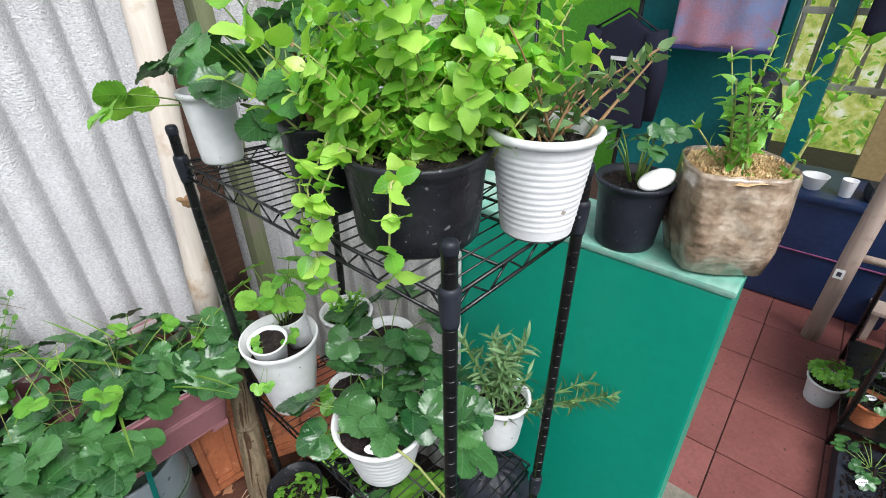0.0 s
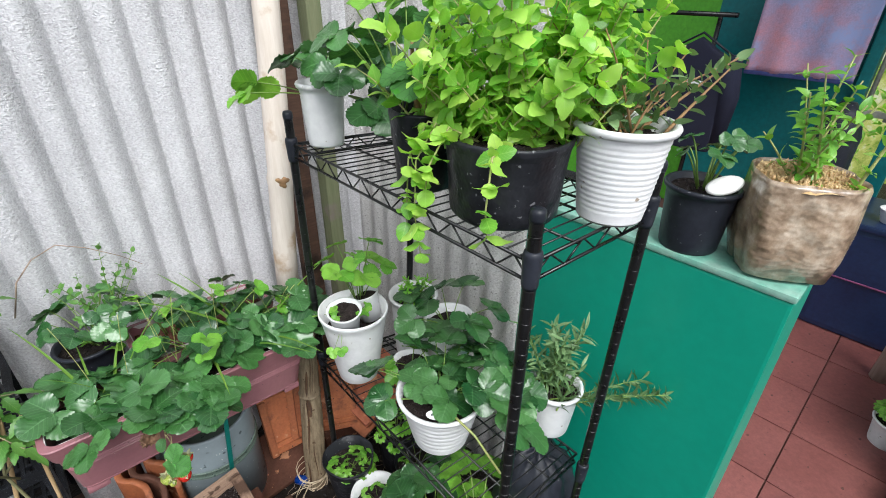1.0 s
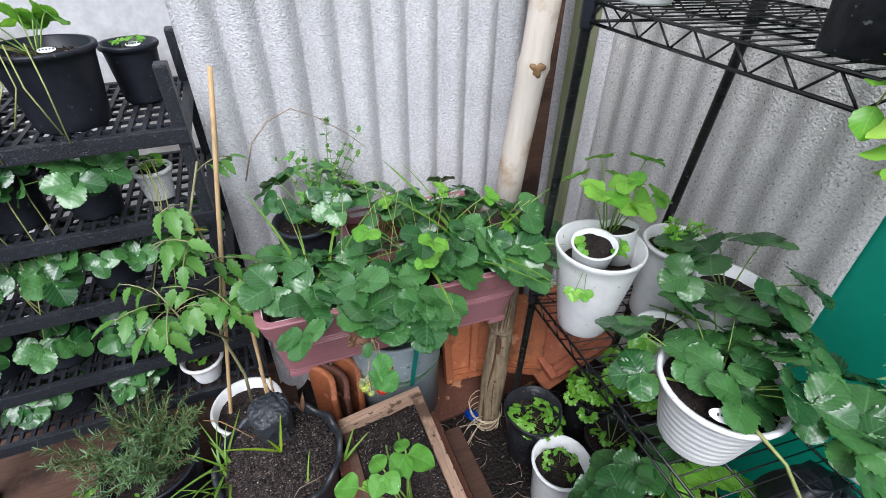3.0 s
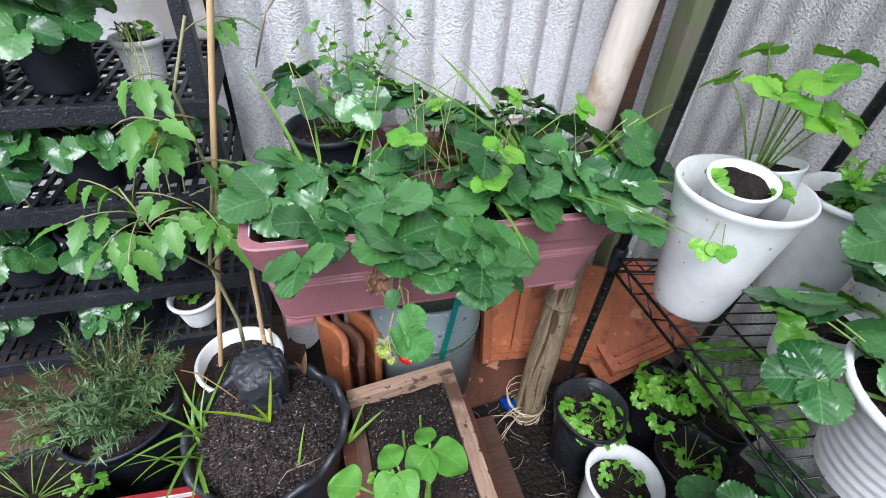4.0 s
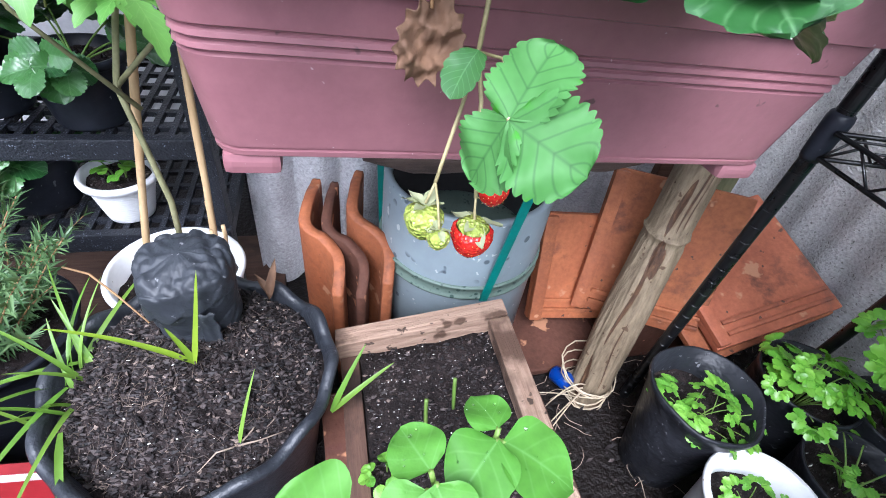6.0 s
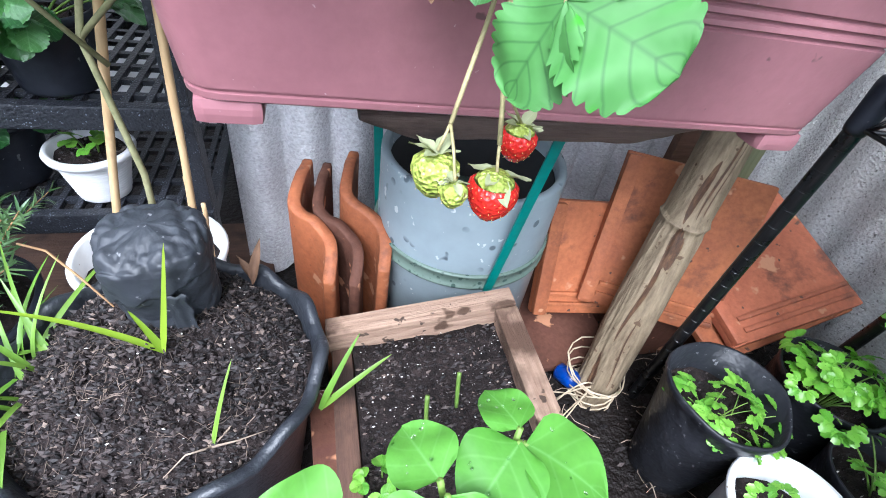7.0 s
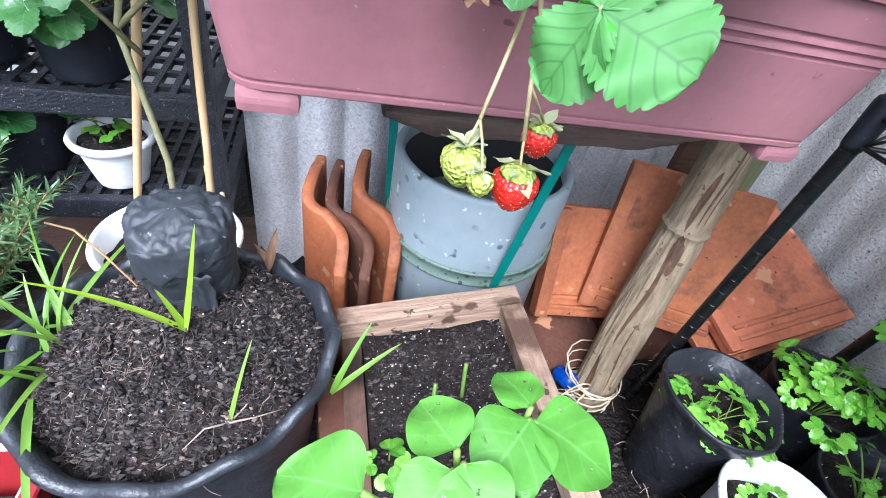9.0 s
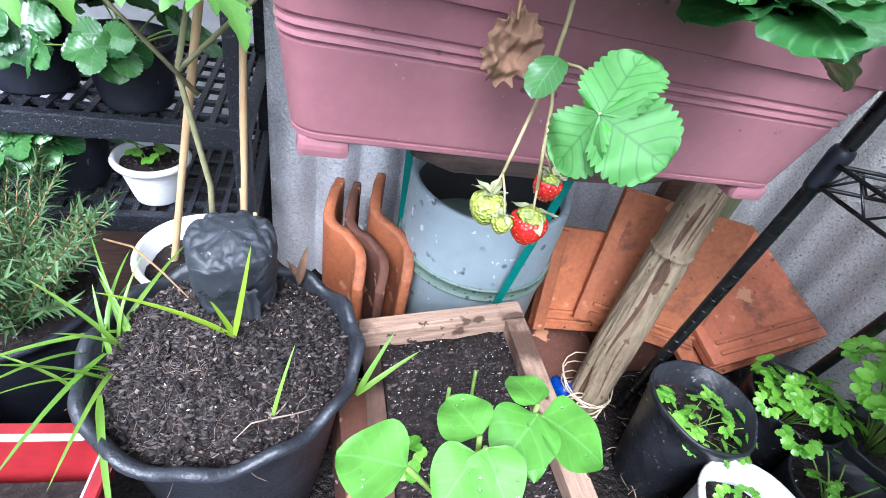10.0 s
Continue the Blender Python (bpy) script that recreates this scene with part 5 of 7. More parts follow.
fold_strip("flap", 0.002, 0.019, -0.008, 0.060, -0.0415, 5, "narrow upright seam fold")

white_pots = "white plastic pots"
black_pots = "black pots"
W3, zW3 = potted("tomato_pot", 0.036, 1.578, 0.0, 0.066, 0.083, 0.25, "white_plastic", "white plastic pot with a caned tomato plant", 0.86, seed=2, perlite=30)
G1, zG1 = potted("celery_pot", 0.738, 1.318, 0.0, 0.050, 0.076, 0.206, "polybag", "black polythene pot with small celery seedlings", 0.76, group=black_pots, seed=4, lip=0.002, wob=0.045)
G2, zG2 = potted("celery_pot", 0.940, 1.322, 0.0, 0.064, 0.074, 0.185, "polybag", "black polythene pot with a bushy celery plant", 0.8, group=black_pots, seed=5, lip=0.002, wob=0.05)
G3, zG3 = potted("strawberry_pot", 0.905, 1.185, 0.0, 0.060, 0.072, 0.17, "polybag", "black polythene pot with sparse seedlings", 0.8, group=black_pots, seed=6, lip=0.001, wob=0.05, perlite=20)
W4, zW4 = potted("celery_pot", 0.74, 1.177, 0.0, 0.058, 0.07, 0.176, "white_plastic", "white round plastic pot with tiny celery seedlings", 0.72, group=white_pots, seed=7)
S = LOW + 0.0045
WB, zWB = potted("nested_pots", 0.776, 1.268, S, 0.052, 0.084, 0.208, "white_plastic", "tall white plastic pot holding two smaller cups", 0.72, group=white_pots, seed=8, lip=0.0022)
WT, zWT = potted("strawberry_pot", 0.8, 0.972, S, 0.062, 0.093, 0.14, "white_plastic", "ribbed white plastic pot with a labelled strawberry plant", 0.82, 9, white_pots, 9)
WR, zWR = potted("sage_pot", 1.008, 0.819, S, 0.044, 0.057, 0.132, "white_plastic", "white plastic pot with a leaning grey-leaved herb", 0.84, group=white_pots, seed=10, perlite=25)
WK1, zWK1 = potted("herb_pot", 0.945, 1.24, S, 0.05, 0.06, 0.19, "white_plastic", "white plastic pot with feathery herbs at the back of the shelf", 0.85, group=white_pots, seed=11)
WK2, zWK2 = potted("strawberry_pot", 0.965, 1.118, S, 0.05, 0.062, 0.168, "white_plastic", "white plastic pot with a tall strawberry plant", 0.85, group=white_pots, seed=12)
for k, (dx, dy, r) in enumerate(((-0.030, -0.012, 0.040), (0.046, -0.008, 0.035))):
    cup = lathe(bm(), [(r * 0.75, 0.0), (r * 0.98, 0.066), (r * 1.05, 0.070), (r * 1.05, 0.073), (r * 0.94, 0.072), (r * 0.72, 0.003)], 32)
    cp = part("cup", cup, M["white_plastic"], WB, "small white cup", pose(dx, dy, zWB + 0.012, 8 - 20 * k, -6, 0), True)
    part("soil", soil_top(r * 0.93, 0.060, 60 + k, 0.004, 5, 24), M["soil"], cp, smooth=True)

WD, zWD = potted("strawberry_pot", 0.846, 1.130, S, 0.034, 0.046, 0.085, "white_plastic", "small white bowl with a strawberry runner", 0.85, group=white_pots, seed=28)
T = TOP + 0.0045
TC, zTC = potted("strawberry_pot", 0.77, 1.296, T, 0.036, 0.044, 0.124, "white_plastic", "white plastic pot with dark strawberry leaves on the top shelf", 0.8, group=white_pots, seed=13)
TW, zTW = potted("herb_pot", 0.893, 0.72, T, 0.046, 0.064, 0.136, "white_plastic", "ribbed white pot with a woody trailing herb", 0.86, 17, white_pots, 14)
TB, zTB = potted("mint_pot", 0.792, 0.836, T, 0.078, 0.089, 0.116, "polybag", "large black polythene pot overflowing with bright green mint", 0.9, seed=15, lip=0.002, wob=0.03)
TP, zTP = potted("strawberry_pot", 0.772, 0.99, T, 0.046, 0.054, 0.125, "polybag", "black polythene pot with strawberry leaves", 0.85, seed=16, lip=0.001, wob=0.06)
LP, zLP = potted("strawberry_pot", 1.22, 0.702, 1.0255, 0.054, 0.064, 0.13, "black_plastic", "black plastic pot with young shoots and a white stone", 0.9, group=black_pots, seed=17)
b = lathe(bm(), [(0.2, -0.006), (0.9, -0.004), (1.0, 0.0), (0.85, 0.005), (0.3, 0.008)], 24)
bmesh.ops.scale(b, vec=(0.034, 0.022, 1.1), verts=b.verts)
part("stone", b, M["stone"], LP, "smooth white stone", pose(-0.034, -0.044, 0.146, 38, -14, -35) @ Matrix.Diagonal((1.05, 0.82, 0.8, 1)), True)
# tall polythene bag pot on the ground by the rack's post
lump = lathe(bm(), [(0.075, 0.0), (0.085, 0.05), (0.088, 0.15), (0.092, 0.25), (0.094, 0.34), (0.088, 0.42), (0.072, 0.47), (0.045, 0.495), (0.012, 0.50)], 40, warp=lambda a, r, z: (r * (1 + 0.30 * noise.noise((math.cos(a) * 2, math.sin(a) * 2, z * 9)) + 0.22 * abs(noise.noise((math.cos(a) * 4, math.sin(a) * 4, z * 26)))), z + 0.03 * noise.noise((math.cos(a) * 3, math.sin(a) * 3, z * 12))))
bmesh.ops.triangulate(lump, faces=lump.faces)
tagged(part("plastic_bag", lump, M["black_plastic"], None, m=pose(0.975, 0.815, 0.004), smooth=True), "tall crumpled black polythene bag standing under the wire shelf", "bag")
GS, zGS = potted("strawberry_pot", 0.745, 0.935, 0.0, 0.070, 0.080, 0.20, "polybag", "black polythene pot with large glossy strawberry leaves", 0.85, group=black_pots, seed=19, lip=0.001, wob=0.06)
GY, zGY = potted("strawberry_pot", 0.79, 0.83, 0.0, 0.062, 0.072, 0.33, "polybag", "black polythene pot with yellow-green leaves", 0.85, group=black_pots, seed=20, lip=0.001, wob=0.06)
PB, zPB = potted("strawberry_pot", 0.268, 1.64, 0.5175, 0.052, 0.066, 0.208, "black_plastic", "black plastic pot with shoots behind the planter", 0.9, group=black_pots, seed=21)
b = box(bm(), (0.435, 1.615, 0.505), (0.48, 0.13, 0.024), 0.003)
tagged(part("plank", b, M["dark_board"], None), "dark plank behind the planter", "plank")


# ---- strawberry and herb foliage ----
def rng_of(k):
    return random.Random(k)


for k, (x, y, n, reach, h) in enumerate(((-0.185, 0.0, 11, 0.085, 0.065), (-0.09, -0.015, 11, 0.10, 0.07), (0.0, 0.0, 11, 0.10, 0.075), (0.10, -0.01, 12, 0.10, 0.08), (0.20, 0.0, 13, 0.105, 0.09))):
    rosette(planter, rng_of(101 + k), (x, y, 0.138), n - 4, reach, h, STRAW, 0.98, dip=(-5, 34), centre_bias=0.25)
rosette(planter, rng_of(106), (0.235, 0.02, 0.14), 8, 0.10, 0.13, STRAW, 0.9, dip=(0, 40), centre_bias=0.2)
# front row, spilling a little over the rim
rosette(planter, rng_of(121), (-0.15, -0.03, 0.135), 3, 0.135, 0.075, STRAW, 0.95, dip=(-8, 16), sector=(235, 315), centre_bias=0.55)
# taller leaves along the back, before the second planter
rosette(planter, rng_of(125), (0.06, 0.045, 0.135), 8, 0.10, 0.15, STRAW, 0.80, dip=(0, 40), centre_bias=0.3)
rosette(planter, rng_of(126), (0.17, 0.045, 0.135), 8, 0.10, 0.15, STRAW, 0.80, dip=(0, 40), centre_bias=0.3)
rosette(planter, rng_of(122), (-0.07, -0.03, 0.135), 3, 0.130, 0.080, STRAW, 0.95, dip=(-8, 16), sector=(235, 305), centre_bias=0.55)
rosette(planter, rng_of(123), (0.06, -0.03, 0.135), 4, 0.155, 0.070, STRAW, 1.0, dip=(-5, 18), sector=(240, 305), centre_bias=0.6)
rosette(planter, rng_of(124), (0.20, -0.03, 0.135), 5, 0.150, 0.085, STRAW, 0.95, dip=(-8, 18), sector=(250, 380), centre_bias=0.55)
rosette(planter, rng_of(107), (0.06, 0.05, 0.13), 8, 0.20, 0.19, YOUNG, 0.75, dip=(0, 30), centre_bias=0.1)


def grass_tuft(parent, rng, base, count, length, width, spread, mat_name="grass", name="grass_blade", lean=None):
    for k in range(count):
        L = length * rng.uniform(0.6, 1.1)
        az = rng.uniform(0, 360) if lean is None else rng.gauss(lean, 40)
        me = single(name, M[mat_name], L, width * rng.uniform(0.7, 1.2), strap_line, k, 0, 10, 0.3, rng.uniform(0.2, 0.9), 0.0, 1)
        up = rng.uniform(35, 80)
        p = (base[0] + rng.uniform(-spread, spread), base[1] + rng.uniform(-spread, spread), base[2])
        part(name, me, None, parent, m=aim(p, az, -up, rng.uniform(-30, 30)))


grass_tuft(planter, rng_of(110), (0.20, 0.0, 0.135), 7, 0.26, 0.010, 0.06)
# long blades bowed over the front
for x, az, L in ((0.06, 255, 0.17), (0.12, 285, 0.19), (0.18, 275, 0.18)):
    part("grass_blade", single("grass_blade", M["grass"], L, 0.0085, strap_line, 6, 0, 16, 0.3, 1.0, 0, 1), None, planter, m=aim((x, -0.01, 0.135), az, -68, 8))
grass_tuft(planter, rng_of(111), (-0.15, 0.04, 0.135), 7, 0.20, 0.007, 0.05)
rng = rng_of(112)
for k in range(12):
    x = rng.uniform(-0.28, 0.28)
    part("dry_stalk", tube(bm(), arc((x, 0.03, 0.13), (x + rng.uniform(-0.08, 0.08), rng.uniform(-0.02, 0.06), 0.13 + rng.uniform(0.12, 0.24)), 0.02, 6), 0.0008, 4), M["stem_pale"], planter, smooth=True)

# hanging runner with berries in front of the planter
ORIGIN = Vector((0.329, 1.320, 0.70))
runner = thing("strawberry_runner", Matrix.Translation(ORIGIN), "hanging strawberry runner with pale leaf and ripening berries", "strawberry")


def local(x, y, z):
    return Vector((x, y, z)) - ORIGIN


b = bm()
knot = local(0.306, 1.288, 0.578)
fork = local(0.327, 1.310, 0.648)
tube(b, [local(0.325, 1.40, 0.690), local(0.330, 1.345, 0.718), local(0.332, 1.325, 0.700), local(0.330, 1.316, 0.672), fork], 0.0015, 7)
tube(b, [fork, local(0.320, 1.302, 0.622), local(0.311, 1.292, 0.596), knot], 0.0012, 6)
tube(b, [fork, local(0.330, 1.300, 0.624), local(0.329, 1.288, 0.598), local(0.330, 1.279, 0.572)], 0.0013, 6)
tube(b, [fork, local(0.334, 1.290, 0.652), local(0.328, 1.262, 0.656), local(0.319, 1.232, 0.653)], 0.0010, 6)
fruit = (((0.330, 1.274, 0.545), 0.0135, "berry", "ripe red strawberry with a pale shoulder", (0.330, 1.279, 0.572)), ((0.300, 1.283, 0.553), 0.0125, "unripe", "pale green unripe strawberry", (0.306, 1.288, 0.578)),
         ((0.306, 1.266, 0.552), 0.0072, "unripe", "small green unripe strawberry", (0.306, 1.288, 0.578)), ((0.349, 1.300, 0.562), 0.0105, "berry", "half-hidden red strawberry", (0.329, 1.288, 0.598)))
for p, r, mt, lb, stem in fruit:
    q = local(*p)
    k0 = local(*stem)
    tube(b, [k0, k0.lerp(q, 0.5) + Vector((0, 0, 0.006)), q + Vector((0, 0, r * 1.05))], 0.0009, 5)
    fb = lathe(bm(), [(0.02 * r, -1.10 * r), (0.40 * r, -0.98 * r), (0.74 * r, -0.6 * r), (0.92 * r, -0.15 * r), (0.98 * r, 0.15 * r), (0.92 * r, 0.5 * r), (0.62 * r, 0.82 * r), (0.1 * r, 0.92 * r)], 40,
               warp=lambda a, rr, zz: (rr * (1 + 0.035 * math.sin(9 * a + zz * 520) * math.sin(zz * 900 + 1) + 0.05 * math.cos(2 * a + 1) + 0.03 * math.cos(3 * a)), zz))
    f = part("berry", fb, M[mt], runner, lb, Matrix.Translation(q), True)
    if mt == "berry":
        part("shoulder", lathe(bm(), [(0.80 * r, 0.66 * r), (0.72 * r, 0.80 * r), (0.50 * r, 0.98 * r), (0.1 * r, 1.06 * r)], 32), M["unripe"], f, "pale green shoulder", smooth=True)
    seeds = bm()
    for k in range(60 if mt == "berry" else 24):
        zz = r * (-0.95 + 1.45 * (k + 0.5) / (60 if mt == "berry" else 24))
        rr = r * (0.985 * (1 - min(1, abs(zz / r - 0.15) / 1.27) ** 2.2) ** 0.55)
        a = k * 2.39996
        m = Matrix.Translation((rr * math.cos(a), rr * math.sin(a), zz)) @ Matrix.Diagonal((0.00030, 0.00030, 0.00048, 1))
        vs = [seeds.verts.new(m @ Vector(c)) for c in ((1, 0, 0), (-1, 0, 0), (0, 1, 0), (0, -1, 0), (0, 0, 1), (0, 0, -1))]
        for t3 in ((0, 2, 4), (2, 1, 4), (1, 3, 4), (3, 0, 4), (2, 0, 5), (1, 2, 5), (3, 1, 5), (0, 3, 5)):
            seeds.faces.new([vs[i] for i in t3])
    part("seed", seeds, M["seed"], f, "tiny yellow seeds", kind="stuff")
    rg = rng_of(int(r * 1e5))
    sepal = single("sepal", M["sepal"], r * 1.25, r * 0.62, lance, 3, 0, 6, 0.35, 0.1, 0.10, 2)
    for k in range(8):
        part("sepal", sepal, None, f, m=pose(0, 0, 0.90 * r, rg.uniform(-40, 35), rg.uniform(-20, 20), k * 45 + rg.uniform(-12, 12)) @ Matrix.Scale(rg.uniform(0.75, 1.1), 4))
part("stalk", b, M["stem_dry"], runner, smooth=True)
# one leaf of three broad toothed leaflets, tilted towards the light
leaflet = leaf_data("leaflet", lambda bb, uvl: blade_into(bb, uvl, Matrix.Identity(4), 0.039, 0.044, obovate, 40, 6, 0.060, 0.06, 0.14, 0.06, 3, 0.010), M["pale_leaf"])
hub = local(0.316, 1.224, 0.651)
leaf = part("leaf", tube(bm(), [hub + Vector((0.004, 0.010, 0.001)), hub], 0.0011, 6), M["stem_dry"], runner, "large pale strawberry leaf of three leaflets", smooth=True)
for aim_to, sc in (((0.334, 1.238, 0.682), 0.92), ((0.302, 1.226, 0.620), 0.86), ((0.340, 1.188, 0.644), 1.0)):
    y = (Vector(aim_to) - ORIGIN - hub).normalized()
    x = y.cross(Vector((-0.72, -0.42, 0.55))).normalized()
    part("leaflet", leaflet, None, leaf, m=Matrix.Translation(hub) @ Matrix((x, y, x.cross(y))).transposed().to_4x4() @ Matrix.Scale(sc, 4))
part("small_leaf", single("small_leaf", M["strawberry_leaf"], 0.027, 0.024, obovate, 4, 0.05, 20), None, runner, "small dark strawberry leaflet", aim(local(0.321, 1.292, 0.655), 215, 35, 0))
# a crumpled dead leaf caught on the rim
b = bm()
bmesh.ops.create_grid(b, x_segments=34, y_segments=34, size=0.026)
for v in b.verts:
    u, w = v.co.x / 0.026, v.co.y / 0.026
    edge = 1 - 0.28 * abs(noise.noise((math.atan2(w, u) * 2.2, 3, 1))) - 0.10 * abs(math.sin(7 * math.atan2(w, u)))
    rr = max(abs(u), abs(w)) / max(1e-6, math.hypot(u, w))
    u, w = u * rr * edge, w * rr * edge
    z = 0.45 * abs(u) + 0.55 * noise.noise((u * 1.6, w * 1.6, 4)) + 0.22 * noise.noise((u * 4.5, w * 4.5, 9)) + 0.10 * math.sin(9 * (w - 0.5 * abs(u)))
    v.co = Vector((u * 0.020, w * 0.026, z * 0.016))
bmesh.ops.solidify(b, geom=b.faces[:], thickness=0.0006)
part("withered_leaf", b, M["dead_leaf"], runner, "curled brown withered leaf", pose(*local(0.301, 1.322, 0.648), 78, 18, -8), True)
part("dry_stalk", tube(bm(), arc(local(0.312, 1.39, 0.70), local(0.302, 1.326, 0.664), 0.03, 8), 0.0012, 6), M["stem_brown"], runner, "brown dead stalk", smooth=True)


# second shelf
rosette(WB, rng_of(120), (0.03, 0.02, zWB + 0.06), 9, 0.08, 0.17, YOUNG, 1.1, dip=(0, 35))
rosette(WB, rng_of(121), (-0.02, -0.02, zWB + 0.055), 7, 0.05, 0.03, YOUNG, 0.45, dip=(0, 40))
rosette(WB, rng_of(122), (-0.05, -0.03, zWB + 0.05), 2, 0.075, -0.05, YOUNG, 0.45, dip=(10, 50), sector=(180, 250), r_stem=0.0008)
rosette(WT, rng_of(123), (0, 0, zWT), 15, 0.17, 0.10, STRAW, 1.05, dip=(-8, 28), centre_bias=0.3, sector=(-85, 150))
rosette(WT, rng_of(124), (0, 0, zWT), 2, 0.13, 0.03, STRAW, 0.9, dip=(10, 40), sector=(95, 150), centre_bias=0.6)
rosette(WT, rng_of(128), (0.01, 0.01, zWT), 9, 0.065, 0.05, STRAW, 0.85, dip=(-10, 25), centre_bias=0.15)
rosette(WT, rng_of(129), (0.0, -0.01, zWT), 6, 0.19, 0.06, STRAW, 1.15, dip=(5, 35), sector=(275, 390), centre_bias=0.6)
part("runner", tube(bm(), [(-0.02, -0.03, zWT), (-0.035, -0.075, zWT + 0.032), (-0.03, -0.13, zWT + 0.018), (-0.015, -0.19, zWT - 0.05)], 0.0026, 6), M["stem_pale"], WT, "yellow-green runner", smooth=True)
tag_label(WT, pose(-0.060, -0.052, zWT + 0.034, 42, 0, -45))
rosette(WD, rng_of(126), (0, 0, zWD), 5, 0.07, 0.03, YOUNG, 0.85, dip=(0, 40))
rosette(WK2, rng_of(125), (0, 0, zWK2), 8, 0.12, 0.10, STRAW, 1.05, dip=(-5, 35))


def needle_leaf(L, W, out=lance, dip=0.3):
    return lambda b, uvl, m, rng: blade_into(b, uvl, m @ pose(0, 0, 0, rng.uniform(5, 55), 0, 0), L * rng.uniform(0.7, 1.15), W, out, 4, 1, 0, 0.25, dip, 0, 0)


def mass(parent, rng, stems, fn, leaf_name, mat_leaf, mat_stem, step):
    b, s = leafy_mass("foliage", parent, rng, stems, fn, mat_stem, step)
    part(leaf_name, b, M[mat_leaf], parent, kind="stuff")
    part("stem", s, M[mat_stem], parent, smooth=True, kind="stuff")


def spray(rng, base, n, reach, height, bend=0.25, az=None, r=0.0018, seg=5, low=0.4):
    out = []
    for k in range(n):
        a = radians(rng.uniform(0, 360) if az is None else rng.gauss(az[0], az[1]))
        d = reach * math.sqrt(rng.random())
        h = height * rng.uniform(low, 1.0)
        p = Vector(base) + Vector((rng.uniform(-1, 1), rng.uniform(-1, 1), 0)) * 0.3 * reach
        tip = p + Vector((d * math.cos(a), d * math.sin(a), h))
        out.append((arc(p, tip, bend * 0.2 * height, seg), r))
    return out


mass(WR, rng_of(130), spray(rng_of(131), (0, 0, zWR), 7, 0.20, 0.05, 0.4, (-25, 22), 0.002) + spray(rng_of(132), (0, 0, zWR), 9, 0.07, 0.20, 0.2), needle_leaf(0.036, 0.0075), "foliage", "grey_leaf", "stem_green", 0.0075)
mass(WK1, rng_of(133), spray(rng_of(134), (0, 0, zWK1), 16, 0.06, 0.07, 0.2), needle_leaf(0.018, 0.007), "foliage", "celery_leaf", "stem_green", 0.006)

# top shelf
mint_fn = lambda b, uvl, m, rng: blade_into(b, uvl, m @ pose(0, 0, 0, rng.uniform(0, 40), 0, 0) @ Matrix.Scale(rng.uniform(0.6, 1.15), 4), 0.028, 0.0225, lambda u: max(0.04, math.sin(math.pi * u ** 0.82) ** 0.65), 10, 2, 0.05, 0.12, 0.35, 0.05, 0)
rg = rng_of(140)
stems = spray(rg, (0, 0, zTB), 40, 0.13, 0.15, 0.3, None, 0.0018)
stems += spray(rg, (0.04, -0.02, zTB), 22, 0.13, 0.24, 0.3, None, 0.0018, low=0.6)
stems += spray(rg, (0.06, -0.05, zTB), 16, 0.12, 0.20, 0.3, (-50, 30), 0.0018, low=0.5)
stems += spray(rg, (-0.02, 0.09, zTB), 8, 0.13, 0.14, 0.3, None, 0.0018)
stems += spray(rg, (0.03, 0.13, zTB + 0.02), 4, 0.10, 0.22, 0.3, None, 0.0018)
for y, dz in ((0.055, 0.16), (0.07, 0.12), (0.03, 0.06)):
    stems.append(([(-0.04, y * 0.6, zTB), (-0.085, y, zTB + 0.025), (-0.118, y * 1.05, zTB - 0.02), (-0.122, y * 1.05, zTB - dz * 0.6), (-0.118, y + rg.uniform(-0.02, 0.02), zTB - dz)], 0.0018))
stems.append(([(-0.05, -0.03, zTB), (-0.10, -0.06, zTB + 0.01), (-0.118, -0.07, zTB - 0.05), (-0.115, -0.072, zTB - 0.085)], 0.002))
mass(TB, rng_of(141), stems, mint_fn, "foliage", "mint_leaf", "stem_pale", 0.0135)
rosette(TC, rng_of(142), (0.045, -0.025, zTC), 12, 0.10, 0.11, STRAW, 0.9, dip=(0, 40))
rosette(TC, rng_of(141), (0.03, -0.04, zTC), 4, 0.11, -0.01, STRAW, 1.0, dip=(15, 50), sector=(268, 320), centre_bias=0.5)
rosette(TC, rng_of(143), (-0.01, 0.01, zTC), 2, 0.14, 0.04, YOUNG, 1.35, dip=(35, 60), sector=(140, 185), centre_bias=0.7)
for k in range(4):
    part("old_stem", tube(bm(), [(0.01 * k - 0.015, -0.01, zTP), (0.012 * k - 0.02, 0.0 + 0.006 * k, zTP + 0.05), (0.02 * k - 0.03, 0.01 * k - 0.01, zTP + 0.12)], [0.005, 0.0038, 0.0025], 7), M["stem_brown"], TP, "brown woody stem", smooth=True)
rosette(TP, rng_of(144), (0, 0.06, zTP), 12, 0.14, 0.17, STRAW[:3] + PALE, 0.80, dip=(5, 55))
rosette(TP, rng_of(145), (0.02, 0.06, zTP), 6, 0.12, 0.25, YOUNG, 1.2, dip=(5, 40))
mass(TW, rng_of(146), spray(rng_of(147), (0, 0, zTW), 14, 0.10, 0.14, 0.3, (60, 70), 0.002) + spray(rng_of(148), (0.02, 0, zTW), 3, 0.16, 0.11, 0.1, (-35, 8), 0.0028, low=0.8), lambda b, uvl, m, rng: blade_into(b, uvl, m @ pose(0, 0, 0, rng.uniform(0, 40), 0, 0) @ Matrix.Scale(rng.uniform(0.5, 1.1), 4), 0.026, 0.014, ovate, 5, 1, 0, 0.2, 0.3, 0.02, 0), "foliage", "grey_leaf", "stem_brown", 0.016)

